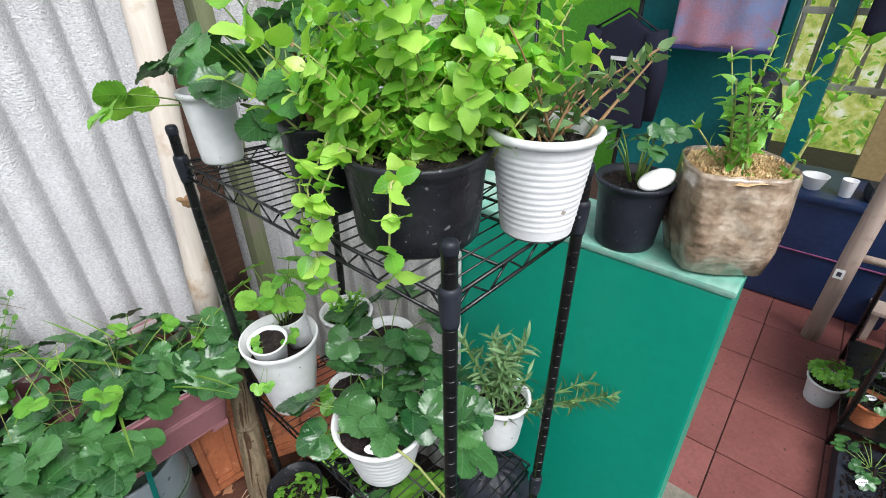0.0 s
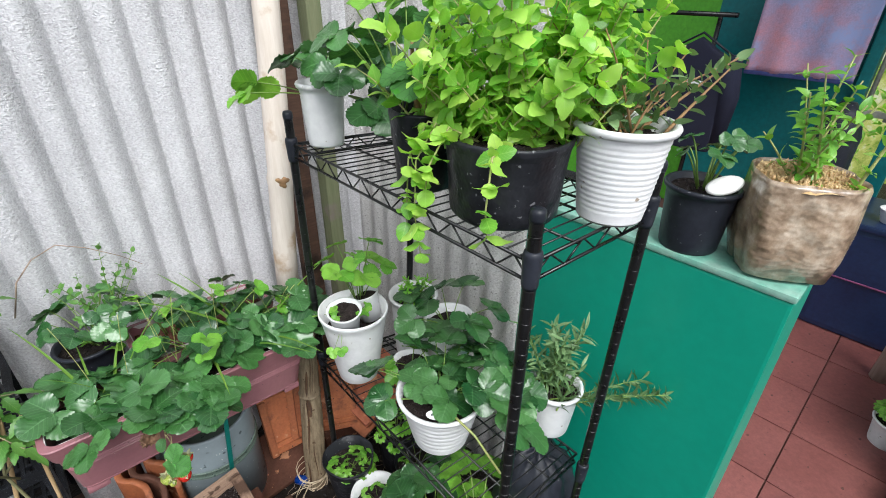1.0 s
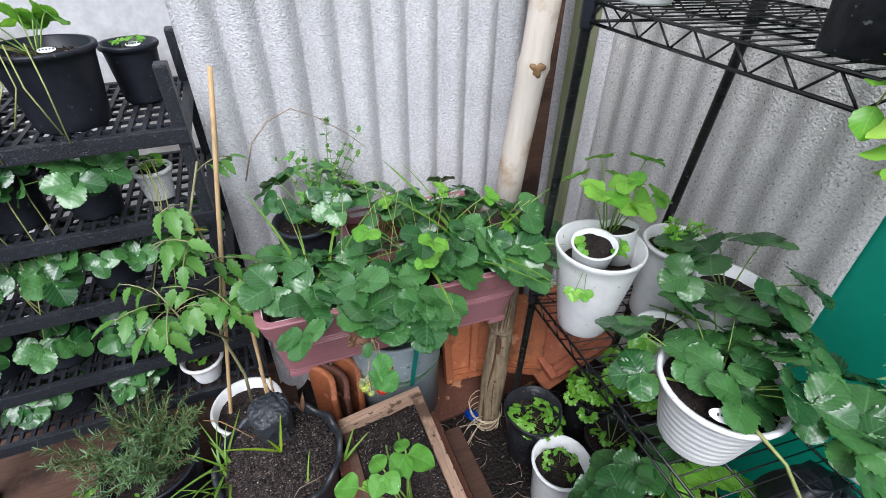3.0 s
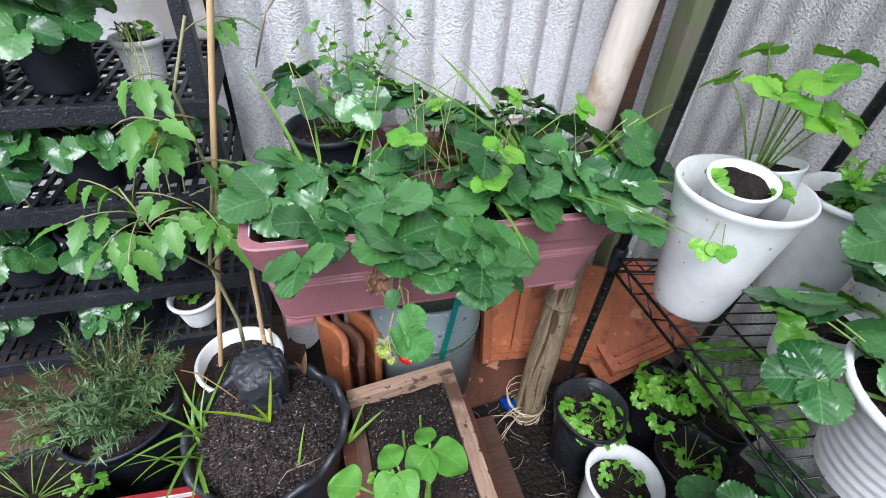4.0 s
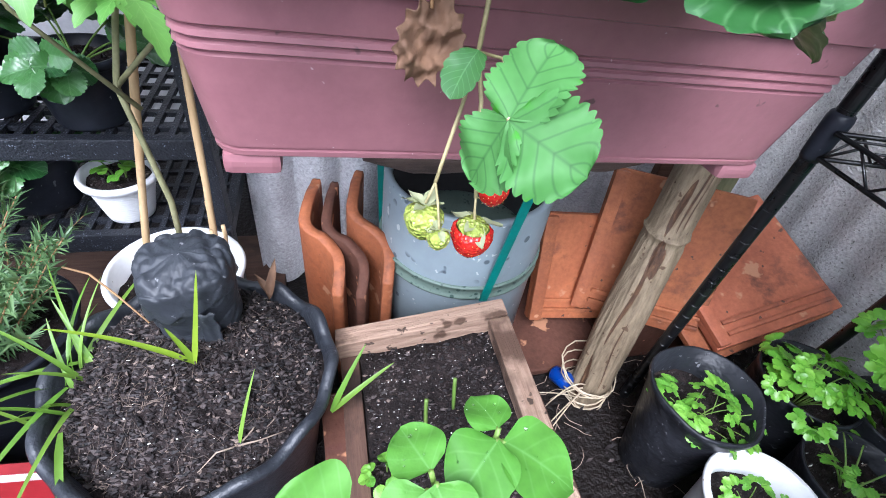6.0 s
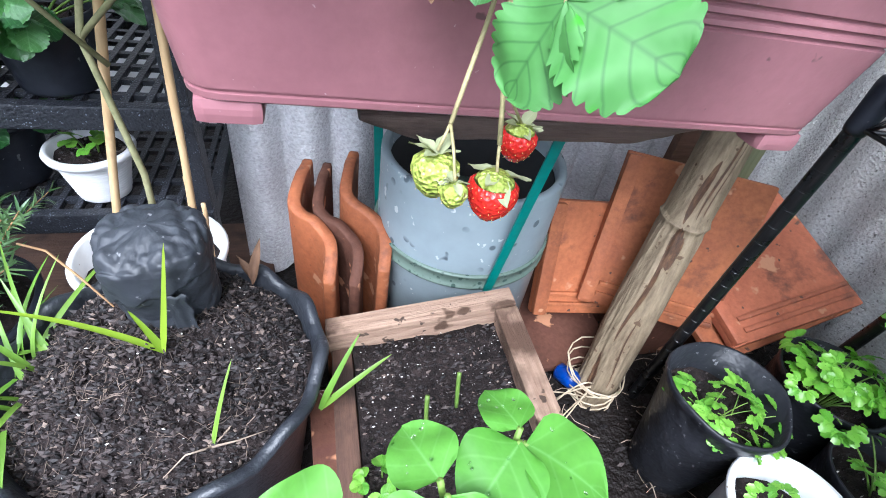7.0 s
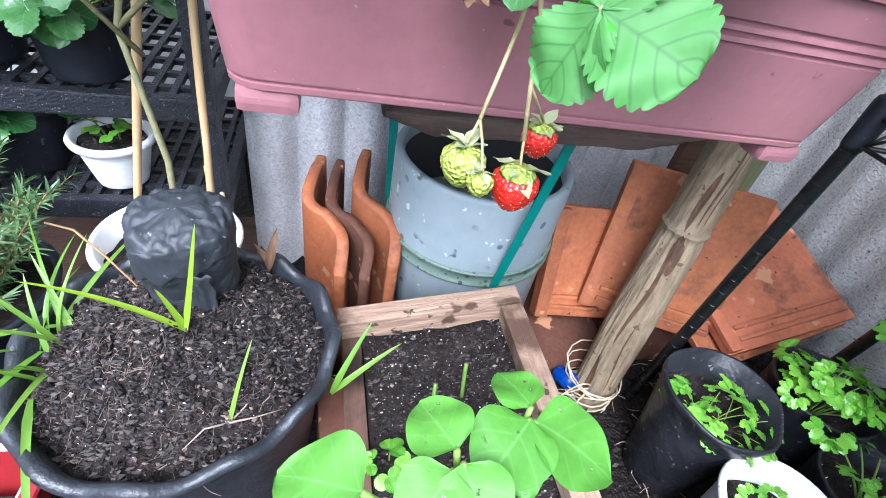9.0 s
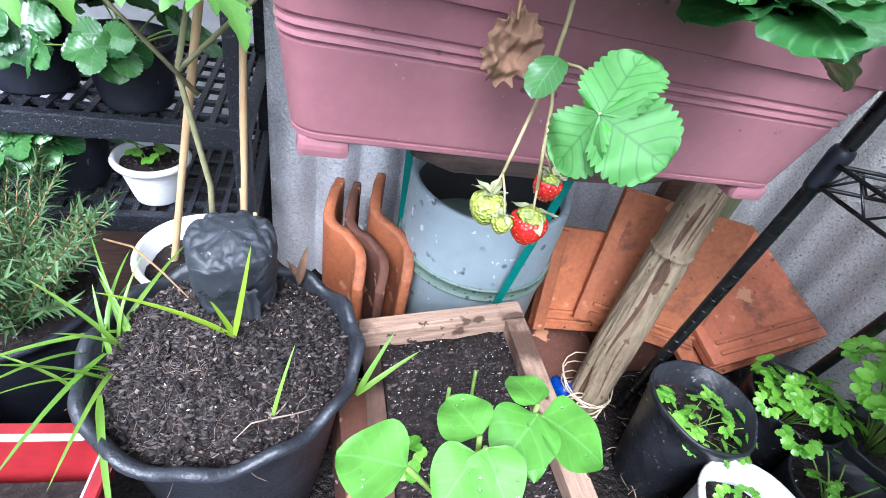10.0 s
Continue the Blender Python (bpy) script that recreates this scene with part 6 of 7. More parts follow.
# ledge
rosette(LP, rng_of(150), (0, 0, zLP), 9, 0.07, 0.12, STRAW, 0.42, dip=(0, 40), r_stem=0.0022)

grow = thing("grow_bag", pose(1.256, 0.560, 1.0258), "clear polythene grow bag filled with brown husk, tall green shoots", "plant")
b = bm()


def bag_warp(a, r, z):
    q = noise.noise((math.cos(a) * 2, math.sin(a) * 2, z * 9)) * 0.10 + noise.noise((math.cos(a) * 5, math.sin(a) * 5, z * 40)) * 0.05
    return r * (1 + q) * (1 + 0.08 * math.cos(4 * a + 0.8)), z


lathe(b, [(0.060, 0.0), (0.076, 0.006), (0.086, 0.05), (0.088, 0.10), (0.084, 0.15), (0.083, 0.172), (0.081, 0.180), (0.079, 0.172), (0.077, 0.155)], 56, warp=bag_warp)
m_, t_, p_ = nodes("husk_in_polythene")
f_ = noise_fac(t_, 26.0, 6.0, 0.66)
t_.links.new(ramp(t_, f_, [(0.30, (0.15, 0.095, 0.058)), (0.5, (0.31, 0.225, 0.155)), (0.74, (0.58, 0.49, 0.39))]), p_.inputs["Base Color"])
p_.inputs["Roughness"].default_value, p_.inputs["Coat Weight"].default_value, p_.inputs["Coat Roughness"].default_value = 0.35, 1.0, 0.10
bump(t_, p_, noise_fac(t_, 14.0, 3.0, 0.55, stretch=(1.0, 1.0, 1.3)), 1.0, 0.018)
part("bag", b, m_, grow, "creased clear polythene showing husk", smooth=True)
part("husk", soil_top(0.081, 0.170, 77, 0.010, 14, 48), M["straw"], grow, "dry brown husk", smooth=True)
part("husk_fibre", grains(0.074, 0.176, 900, 78, (0.001, 0.0045)), M["straw"], grow, kind="stuff")
mass(grow, rng_of(151), spray(rng_of(152), (0, 0, 0.155), 9, 0.09, 0.20, 0.15, None, 0.0026) + spray(rng_of(157), (0.03, -0.02, 0.155), 3, 0.20, 0.24, 0.15, (-30, 12), 0.003, low=0.8), lambda b, uvl, m, rng: blade_into(b, uvl, m @ pose(0, 0, 0, rng.uniform(0, 35), 0, 0) @ Matrix.Scale(rng.uniform(0.5, 1.1), 4), 0.027, 0.014, ovate, 6, 1, 0, 0.2, 0.4, 0.02, 0), "foliage", "young_leaf", "stem_pale", 0.013)

# ground under the rack
rosette(GS, rng_of(160), (-0.01, 0, zGS), 16, 0.10, 0.27, STRAW, 1.15, dip=(0, 30))
rosette(GS, rng_of(159), (-0.03, -0.01, zGS), 8, 0.11, 0.31, STRAW, 1.15, dip=(10, 40), sector=(140, 280), centre_bias=0.4)
rosette(GS, rng_of(161), (-0.02, 0.0, zGS), 8, 0.10, 0.12, STRAW, 0.9, dip=(5, 50))
# single long-stalked leaves reaching out under the shelf
for pot, base, spots in ((GS, (0.745, 0.935, zGS), ((0.850, 1.020, 0.360, 20, 0.9), (0.770, 1.010, 0.400, 200, 0.9), (0.900, 1.060, 0.350, 40, 0.9))), (GY, (0.79, 0.83, zGY), ((0.860, 0.930, 0.430, 80, 1.5), (0.900, 0.900, 0.420, 20, 1.4), (0.835, 0.945, 0.410, 120, 1.3)))):
    for q, (x, y, z, az, size) in enumerate(spots):
        tip = Vector((x - base[0], y - base[1], z))
        part("stalk", tube(bm(), arc(Vector((0, 0, base[2])), tip, 0.05, 7), 0.0018, 5), M["stem_green"], pot, smooth=True)
        part("leaf", (STRAW if pot is GS else YOUNG)[q % 3], None, pot, m=aim(tip, az, 12 + 5 * (q % 3), 8 - 6 * (q % 4), size))
rosette(back_planter, rng_of(163), (-0.08, 0.0, 0.145), 7, 0.10, 0.11, STRAW, 0.8, dip=(0, 40), centre_bias=0.25)
rosette(back_planter, rng_of(164), (0.06, 0.0, 0.145), 6, 0.09, 0.10, STRAW, 0.75, dip=(0, 40), centre_bias=0.25)
rosette(GY, rng_of(162), (-0.02, 0, zGY), 12, 0.11, 0.15, YOUNG, 1.35, dip=(5, 50))
rosette(G3, rng_of(163), (0, 0, zG3), 9, 0.08, 0.06, CELY, 1.0, dip=(0, 30))
rosette(G1, rng_of(164), (-0.01, -0.01, zG1), 8, 0.055, 0.050, CELY, 1.15, dip=(-5, 30), r_stem=0.0009, centre_bias=0.1)
rosette(G1, rng_of(165), (0.02, -0.02, zG1), 5, 0.04, 0.045, CELY, 1.25, dip=(-5, 30), r_stem=0.0009)
rosette(G2, rng_of(166), (-0.02, -0.01, zG2), 26, 0.070, 0.085, CEL, 0.92, dip=(-5, 50), r_stem=0.0013, centre_bias=0.1)
rosette(W4, rng_of(167), (0.01, 0.01, zW4), 6, 0.04, 0.04, CELY, 0.8, dip=(-5, 30), r_stem=0.0009)
G4, zG4 = potted("celery_pot", 1.03, 1.245, 0.0, 0.06, 0.07, 0.19, "polybag", "black polythene pot with a tall celery plant", 0.85, group=black_pots, seed=26, lip=0.001, wob=0.06)
rosette(G4, rng_of(168), (0, 0, zG4), 26, 0.10, 0.20, CEL, 1.15, dip=(0, 50), r_stem=0.0014)

# seedling box: broad pale bean leaves
BEAN = [single("leaf", M["bean_leaf"], 0.075, 0.070, lambda u: max(0.05, math.sin(math.pi * u ** 0.7) ** 0.6), 300 + k, 0, 14, 0.12, 0.25, 0.05, 4) for k in range(3)]
for k, (bx, by, tx, ty, z, wide) in enumerate(((0.296, 1.176, 0.280, 1.214, 0.440, 1.05), (0.345, 1.190, 0.308, 1.160, 0.438, 1.15), (0.346, 1.196, 0.337, 1.230, 0.442, 1.0), (0.349, 1.190, 0.393, 1.157, 0.436, 1.1), (0.244, 1.160, 0.201, 1.180, 0.440, 1.2), (0.298, 1.168, 0.305, 1.128, 0.440, 1.1), (0.292, 1.166, 0.262, 1.138, 0.438, 1.1), (0.342, 1.186, 0.335, 1.152, 0.426, 0.8))):
    lp, lt = boxm.inverted() @ Vector((bx, by, z)), boxm.inverted() @ Vector((tx, ty, z - 0.004))
    d = lt - lp
    part("leaf", BEAN[k % 3], None, crate, "broad pale green bean leaf", aim(lp, math.degrees(math.atan2(d.y, d.x)), -math.degrees(math.asin(d.z / d.length)), 7 * (k % 3 - 1), d.length / 0.075) @ Matrix.Diagonal((wide, 1, 1, 1)))
    part("stalk", tube(bm(), arc((-0.01 + 0.008 * (k % 3 - 1), 0.0 - 0.012 * (k // 3), 0.012), lp, 0.004, 6), 0.0020, 6), M["stem_green"], crate, smooth=True)
for x, y, h in ((-0.02, 0.11, 0.05), (0.015, 0.13, 0.045)):
    part("seedling_stem", tube(bm(), arc((x, y, 0.015), (x + 0.006, y + 0.012, 0.015 + h), 0.008, 6), 0.0022, 6), M["stem_green"], crate, smooth=True)
rosette(crate, rng_of(170), (-0.072, 0.070, 0.015), 5, 0.016, 0.025, YOUNG, 0.35, dip=(-5, 25), r_stem=0.0009)

rng = rng_of(171)
b = bm()
for ob in [q for q in crate.children if q.name.startswith("leaf")][:8]:
    for k in range(7):
        u, w = rng.uniform(0.2, 0.85), rng.uniform(-0.5, 0.5)
        v0 = ob.matrix_basis @ Vector((w * 0.05, u * 0.075, 0.12 * abs(w * 0.05) - 0.25 * (u * 0.075) ** 2 / 0.075))
        r = rng.uniform(0.0005, 0.0014)
        made = bmesh.ops.create_uvsphere(b, u_segments=10, v_segments=6, radius=r)
        bmesh.ops.transform(b, matrix=Matrix.Translation(v0 + Vector((0, 0, r * 0.3))) @ Matrix.Diagonal((1, 1, 0.6, 1)), verts=made["verts"])
part("water_drops", b, M["water"], crate, "clear water drops", smooth=True, kind="stuff")

# large pot: shoot and weeds
for az, up, L, c in ((45, 74, 0.108, -0.02), (166, 30, 0.130, 0.24), (140, 56, 0.045, 0.1)):
    part("shoot", single("shoot", M["shoot"], L, 0.0080, strap_line, 1, 0, 12, 0.25, c, 0, 1), None, bigpot, "bright green shoot", aim((0.010, -0.018, 0.328), az, -up, 10))
for az, up, L in ((158, 20, 0.115), (60, 66, 0.08)):
    part("sprout", single("sprout", M["grass"], L, 0.0048, strap_line, 2, 0, 10, 0.25, 0.15, 0, 1), None, bigpot, "thin green sprout", aim((0.050, -0.088, heap(0.050, -0.088)), az, -up, 5))
part("twig", tube(bm(), [(-0.150, 0.130, 0.330), (-0.110, 0.100, 0.345), (-0.075, 0.070, 0.335), (-0.040, 0.040, 0.318)], [0.0012, 0.0013, 0.0012, 0.0008], 6), M["stem_brown"], bigpot, "thin reddish twig", smooth=True)
for k in range(5):
    a = 0.9 * k
    part("root", tube(bm(), [(0.050, -0.088, heap(0.050, -0.088) + 0.003), (0.050 + 0.02 * math.cos(a), -0.088 + 0.015 * math.sin(a), heap(0.05, -0.088) + 0.008), (0.050 + 0.045 * math.cos(a + 0.3), -0.088 + 0.03 * math.sin(a + 0.3), heap(0.05, -0.088) + 0.003)], [0.0012, 0.0008, 0.0004], 5), M["root"], bigpot, smooth=True)
for az, up, L in ((60, 72, 0.05), (120, 60, 0.035)):
    part("withered_blade", single("withered_blade", M["dead_leaf"], L, 0.011, lance, 4, 0, 10, 0.9, 0.3, 0.12, 2), None, bigpot, "dry brown blade", aim((0.068, 0.098, 0.288), az, -up, 20))
grass_tuft(bigpot, rng_of(173), (-0.112, 0.013, 0.276), 11, 0.11, 0.007, 0.020, lean=150)
grass_tuft(bigpot, rng_of(178), (-0.118, -0.03, 0.272), 6, 0.11, 0.006, 0.02, lean=200)
for dx, dy, az, L in ((-0.11, -0.05, 290, 0.15), (-0.12, 0.0, 250, 0.13), (-0.115, 0.03, 200, 0.14)):
    part("grass_blade", single("grass_blade", M["grass"], L, 0.008, strap_line, 3, 0, 12, 0.3, 0.25, 0, 1), None, bigpot, m=aim((dx, dy, 0.285), az, -14, 5))
for az, up in ((40, 58), (20, 34)):
    part("grass_blade", single("grass_blade", M["grass"], 0.085, 0.008, strap_line, 5, 0, 10, 0.3, 0.1, 0, 1), None, bigpot, m=aim((0.137, -0.05, 0.262), az, -up, 5))

# behind the planter
rosette(PB, rng_of(175), (0.02, 0, zPB), 12, 0.11, 0.13, STRAW, 0.62, dip=(0, 45))
rosette(PB, rng_of(179), (0.03, -0.02, zPB), 3, 0.05, 0.02, YOUNG, 0.8, dip=(0, 30))
mass(PB, rng_of(176), spray(rng_of(177), (0.05, 0.03, zPB), 16, 0.12, 0.20, 0.2, None, 0.0014), lambda b, uvl, m, rng: blade_into(b, uvl, m @ pose(0, 0, 0, rng.uniform(0, 40), 0, 0) @ Matrix.Scale(rng.uniform(0.5, 1.0), 4), 0.024, 0.014, ovate, 5, 1, 0, 0.2, 0.3, 0.02, 0), "foliage", "tomato_leaf", "stem_green", 0.018)

# tomato plant on canes
cane = lambda p, q, r: tube(bm(), [Vector(p).lerp(Vector(q), k / 8) + Vector((0.0005 * math.sin(k * 2), 0, 0)) for k in range(9)], [r * (1 + 0.08 * (k % 2)) for k in range(9)], 10)
part("cane", cane((-0.070, 0.015, 0.10), (0.126, 0.050, 1.066), 0.0045), M["cane"], W3, "pale thin cane", smooth=True)
part("cane", cane((0.042, 0.015, 0.10), (0.074, 0.022, 0.64), 0.0042), M["cane"], W3, "brown thin cane", smooth=True)
st = [([(0.01, 0.01, zW3), (0.02, 0.0, 0.36), (0.0, 0.01, 0.50), (0.04, 0.03, 0.66), (0.02, 0.04, 0.80), (0.06, 0.05, 0.90)], 0.0042), ([(0.0, 0.01, 0.50), (0.10, 0.02, 0.60), (0.16, 0.04, 0.68), (0.28, 0.05, 0.70)], 0.003), ([(0.02, 0.0, 0.48), (-0.05, -0.02, 0.58), (-0.08, -0.01, 0.68)], 0.0028)]
b = bm()
for pts, r in st:
    tube(b, pts, [r * (1 - 0.5 * k / (len(pts) - 1)) for k in range(len(pts))], 7)
rg = rng_of(180)
for k in range(20):
    pts, r = st[rg.choice((0, 0, 0, 1, 2))]
    i = rg.randrange(1, len(pts) - 1) if len(pts) > 2 else 0
    p = Vector(pts[i]).lerp(Vector(pts[i + 1]), rg.random())
    if p.z < 0.60:
        p.z += 0.18
    az = rg.uniform(150, 400)
    d = Vector((math.cos(radians(az)), math.sin(radians(az)), rg.uniform(-0.2, 0.5)))
    L = rg.uniform(0.05, 0.10)
    tube(b, arc(p, p + d * L, 0.01, 4), 0.0012, 5)
    for j in range(5):
        f = (0.45, 0.45, 0.75, 0.75, 1.0)[j]
        off = (60, -60, 55, -55, 0)[j]
        yel = "yellow_leaf" if k == 3 and j in (1, 4) else None
        me = rg.choice(TOM) if not yel else single("leaf", M[yel], 0.05, 0.025, ovate, j, 0.14, 10)
        part("leaf", me, None, W3, m=aim(p + d * L * f, az + off, rg.uniform(0, 50), rg.uniform(-20, 20), rg.uniform(0.6, 1.0)))
part("stem", b, M["stem_woody"], W3, smooth=True)
for sx, sy, top in ((0.048, 0.020, 0.34), (0.066, 0.0, 0.315), (0.058, -0.028, 0.33)):
    part("cane", cane((sx, sy, 0.18), (sx + 0.004, sy + 0.006, top), 0.0026), M["cane"], W3, "short broken cane", smooth=True)
part("dry_vine", tube(bm(), [(0.13, 0.14, 0.80), (0.16, 0.135, 0.885), (0.20, 0.13, 0.93), (0.25, 0.13, 0.95), (0.30, 0.13, 0.925), (0.36, 0.13, 0.88), (0.40, 0.13, 0.84)], [0.0017, 0.0017, 0.0015, 0.0014, 0.0012, 0.001, 0.0007], 6), M["root"], W3, "thin dry vine", smooth=True)

# rosemary and weeds
RO, zRO = potted("rosemary_pot", -0.20, 1.54, 0.0, 0.08, 0.105, 0.20, "black_plastic", "bushy rosemary in a black plastic pot", 0.9, seed=33)
mass(RO, rng_of(190), spray(rng_of(191), (0, 0, zRO), 66, 0.14, 0.19, 0.2, None, 0.0016, low=0.45), needle_leaf(0.022, 0.0034, strap_line, 0.2), "needles", "rosemary", "stem_brown", 0.0042)
WE, zWE = potted("weed_pot", -0.33, 1.42, 0.0, 0.08, 0.10, 0.16, "black_plastic", "black plastic pot with creeping pale weeds", 0.9, seed=34)
rosette(WE, rng_of(192), (0, 0, zWE), 16, 0.12, 0.05, CELY, 1.0, dip=(0, 40))

# red trough
red = trough("red_planter", 0.40, 0.44, 0.20, 0.24, 0.150, M["red_plastic"], M["plum_in"], pose(-0.225, 1.205, 0.10, 0, 0, -4), "glossy red plastic trough with a pale rim and dark soil", False)
part("soil", box(bm(), (0, 0, 0.09), (0.39, 0.19, 0.02)), M["soil"], red)
b = box(bm(), (-0.225, 1.205, 0.044), (0.30, 0.20, 0.084), 0.004)
tagged(part("brick", b, M["clay_dark"], None), "damp brown block under the red trough", "brick")


# ---- black plastic tiered rack ----
PX0, PX1, PY0, PY1 = -0.66, 0.092, 1.672, 2.03
tiers = (0.228, 0.386, 0.585, 0.760, 0.945)
stand = thing("plastic_rack", Matrix.Identity(4), "dusty black plastic five-tier rack full of pots", "rack")


def deck():
    b = bm()
    w, d = PX1 - PX0, PY1 - PY0
    cx, cy = (PX0 + PX1) / 2, (PY0 + PY1) / 2
    for s in (-1, 1):
        box(b, (cx, cy + s * (d / 2 - 0.008), -0.010), (w, 0.016, 0.031), 0.003)
        box(b, (cx + s * (w / 2 - 0.008), cy, -0.010), (0.016, d - 0.034, 0.026), 0.003)
    return b


first = None
slat = box(bm(), (0, 0, 0), (0.0085, PY1 - PY0 - 0.034, 0.008))
rib = box(bm(), (0, 0, 0), (PX1 - PX0 - 0.034, 0.010, 0.007))
for z in tiers:
    first = part("deck", deck() if first is None else first.data, M["speckled_plastic"], stand, "slotted black plastic deck", pose(0, 0, z))
    for k in range(1, 30):
        slat = part("slat", slat if not isinstance(slat, bpy.types.Object) else slat.data, M["speckled_plastic"], first, m=pose(PX0 + (PX1 - PX0) * k / 30, (PY0 + PY1) / 2, 0.0))
    for k in range(1, 8):
        rib = part("rib", rib if not isinstance(rib, bpy.types.Object) else rib.data, M["speckled_plastic"], first, m=pose((PX0 + PX1) / 2, PY0 + (PY1 - PY0) * k / 8, -0.001))
leg = box(bm(), (0, 0, 0.53), (0.024, 0.036, 1.06), 0.005)
first = None
for x in (PX0 + 0.03, PX1 - 0.013):
    for y in (PY0 + 0.024, PY1 - 0.025):
        first = part("leg", leg if first is None else first.data, M["speckled_plastic"], stand, m=pose(x, y, 0.003))
b = box(bm(), (-0.28, 1.76, 0.012), (0.86, 0.30, 0.024), 0.003)
tagged(part("plank", b, M["dark_board"], None), "wet brown plank on the ground under the plastic rack", "plank")

tier_pots = [  # x, y, tier, r0, r1, h, material, plant
    (-0.105, 1.772, 4, 0.062, 0.080, 0.140, "black_plastic", 1), (0.010, 1.875, 4, 0.040, 0.050, 0.115, "black_plastic", 2), (-0.265, 1.760, 4, 0.050, 0.065, 0.12, "black_plastic", 1), (-0.43, 1.77, 4, 0.05, 0.065, 0.12, "black_plastic", 1),
    (-0.015, 1.785, 3, 0.028, 0.036, 0.070, "white_plastic", 2), (-0.130, 1.765, 3, 0.045, 0.058, 0.115, "black_plastic", 1), (-0.265, 1.765, 3, 0.048, 0.060, 0.115, "black_plastic", 1), (-0.41, 1.77, 3, 0.048, 0.060, 0.115, "black_plastic", 1),
    (-0.285, 1.775, 2, 0.040, 0.060, 0.085, "white_plastic", 1), (-0.150, 1.765, 2, 0.048, 0.062, 0.110, "black_plastic", 3), (-0.025, 1.770, 2, 0.045, 0.055, 0.105, "black_plastic", 1), (-0.43, 1.77, 2, 0.048, 0.060, 0.11, "black_plastic", 1),
    (-0.058, 1.735, 1, 0.044, 0.056, 0.090, "black_plastic", 1), (-0.190, 1.765, 1, 0.050, 0.062, 0.11, "black_plastic", 1), (-0.33, 1.77, 1, 0.050, 0.062, 0.11, "black_plastic", 1), (-0.47, 1.77, 1, 0.05, 0.062, 0.11, "black_plastic", 1),
    (-0.057, 1.730, 0, 0.032, 0.049, 0.074, "white_plastic", 2), (-0.185, 1.770, 0, 0.048, 0.060, 0.10, "black_plastic", 1), (-0.38, 1.77, 0, 0.048, 0.060, 0.10, "black_plastic", 1),
]
for k, (x, y, t, r0, r1, h, mt, kind) in enumerate(tier_pots):
    col = "white" if mt == "white_plastic" else "black"
    ob, zz = potted("strawberry_pot", x, y, tiers[t] + 0.0055, r0, r1, h, mt, "%s plastic pot with %s on the plastic rack" % (col, ("", "strawberry leaves", "small seedlings", "reddish strawberry leaves")[kind]), 0.84, 18 if col == "white" else 0, "pots on the plastic rack", 200 + k)
    rg = rng_of(400 + k)
    if kind == 2:
        rosette(ob, rg, (0, 0, zz), 5, 0.03, 0.03, YOUNG, 0.4, dip=(0, 40))
    else:
        if t < 4:
            rosette(ob, rg, (0, 0, zz), 7, 0.095, 0.065, STRAW, 0.74, dip=(15, 60), squash=(1, 0.8))
        else:
            rosette(ob, rg, (-0.02, 0.03, zz), 7, 0.10, 0.07, YOUNG, 0.95, dip=(10, 50), sector=(30, 210))
        if t < 4:
            rosette(ob, rg, (0, -0.02, zz), 4, 0.10, 0.03, STRAW, 0.74, dip=(25, 65), sector=(220, 320))
    if kind != 3 and t > 1 and k % 2 == 0:
        b = bm()
        for q in range(4):
            a = radians(rg.uniform(215, 325))
            p = Vector((r1 * math.cos(a), r1 * math.sin(a), zz + 0.02))
            tube(b, [(0, 0, zz), p + Vector((0, 0, 0.02)), p + Vector((0.01, -0.03, -0.04)), p + Vector((rg.uniform(-0.04, 0.04), -0.035, -rg.uniform(0.10, 0.17)))], 0.0013, 5)
        part("runner", b, M["stem_pale"], ob, "pale trailing runners", smooth=True)
    if t == 4 and kind:
        tag_label(ob, pose(0.01, -0.01, zz + 0.015, 20, 0, 20), 0.014, 0.008)


# ---- porch beyond the half wall ----
def cloth(name, corners_y, z0, z1, x, material, label, category, folds=4, depth=0.02, hem=None):
    """A hanging cloth in the plane x, with soft folds and some thickness."""
    y0, y1 = corners_y
    b = bm()
    nu, nv = 28, 16
    sides = []
    for off in (0.0, 0.006):
        sides.append([[b.verts.new((x + off + depth * math.sin(folds * math.pi * i / nu + 0.4 * noise.noise((i * 0.2, j * 0.2, 3))) * (0.4 + 0.6 * (1 - j / nv)), y0 + (y1 - y0) * i / nu, z0 + (z1 - z0) * j / nv + 0.01 * math.sin(3 * i / nu))) for j in range(nv + 1)] for i in range(nu + 1)])
    for s, g in enumerate(sides):
        for i in range(nu):
            for j in range(nv):
                f = (g[i][j], g[i + 1][j], g[i + 1][j + 1], g[i][j + 1])
                b.faces.new(f if s else f[::-1])
    for i in range(nu):
        for j in (0, nv):
            b.faces.new((sides[0][i][j], sides[0][i + 1][j], sides[1][i + 1][j], sides[1][i][j]))
    for j in range(nv):
        for i in (0, nu):
            b.faces.new((sides[0][i][j], sides[0][i][j + 1], sides[1][i][j + 1], sides[1][i][j]))
    bmesh.ops.recalc_face_normals(b, faces=b.faces)
    ob = thing(name, Matrix.Identity(4), label, category)
    part("cloth", b, material, ob, smooth=True)
    if hem:
        part("hem", box(bm(), (x + 0.002, (y0 + y1) / 2, z0 + 0.004), (0.012 + depth, abs(y1 - y0), 0.018), 0.004), hem, ob, "dark blue hem")
    return ob


cloth("towel", (0.80, 1.26), 1.10, 1.62, 3.22, M["towel"], "red and blue printed towel hanging on a line", "towel", 5, 0.012, M["towel_hem"])
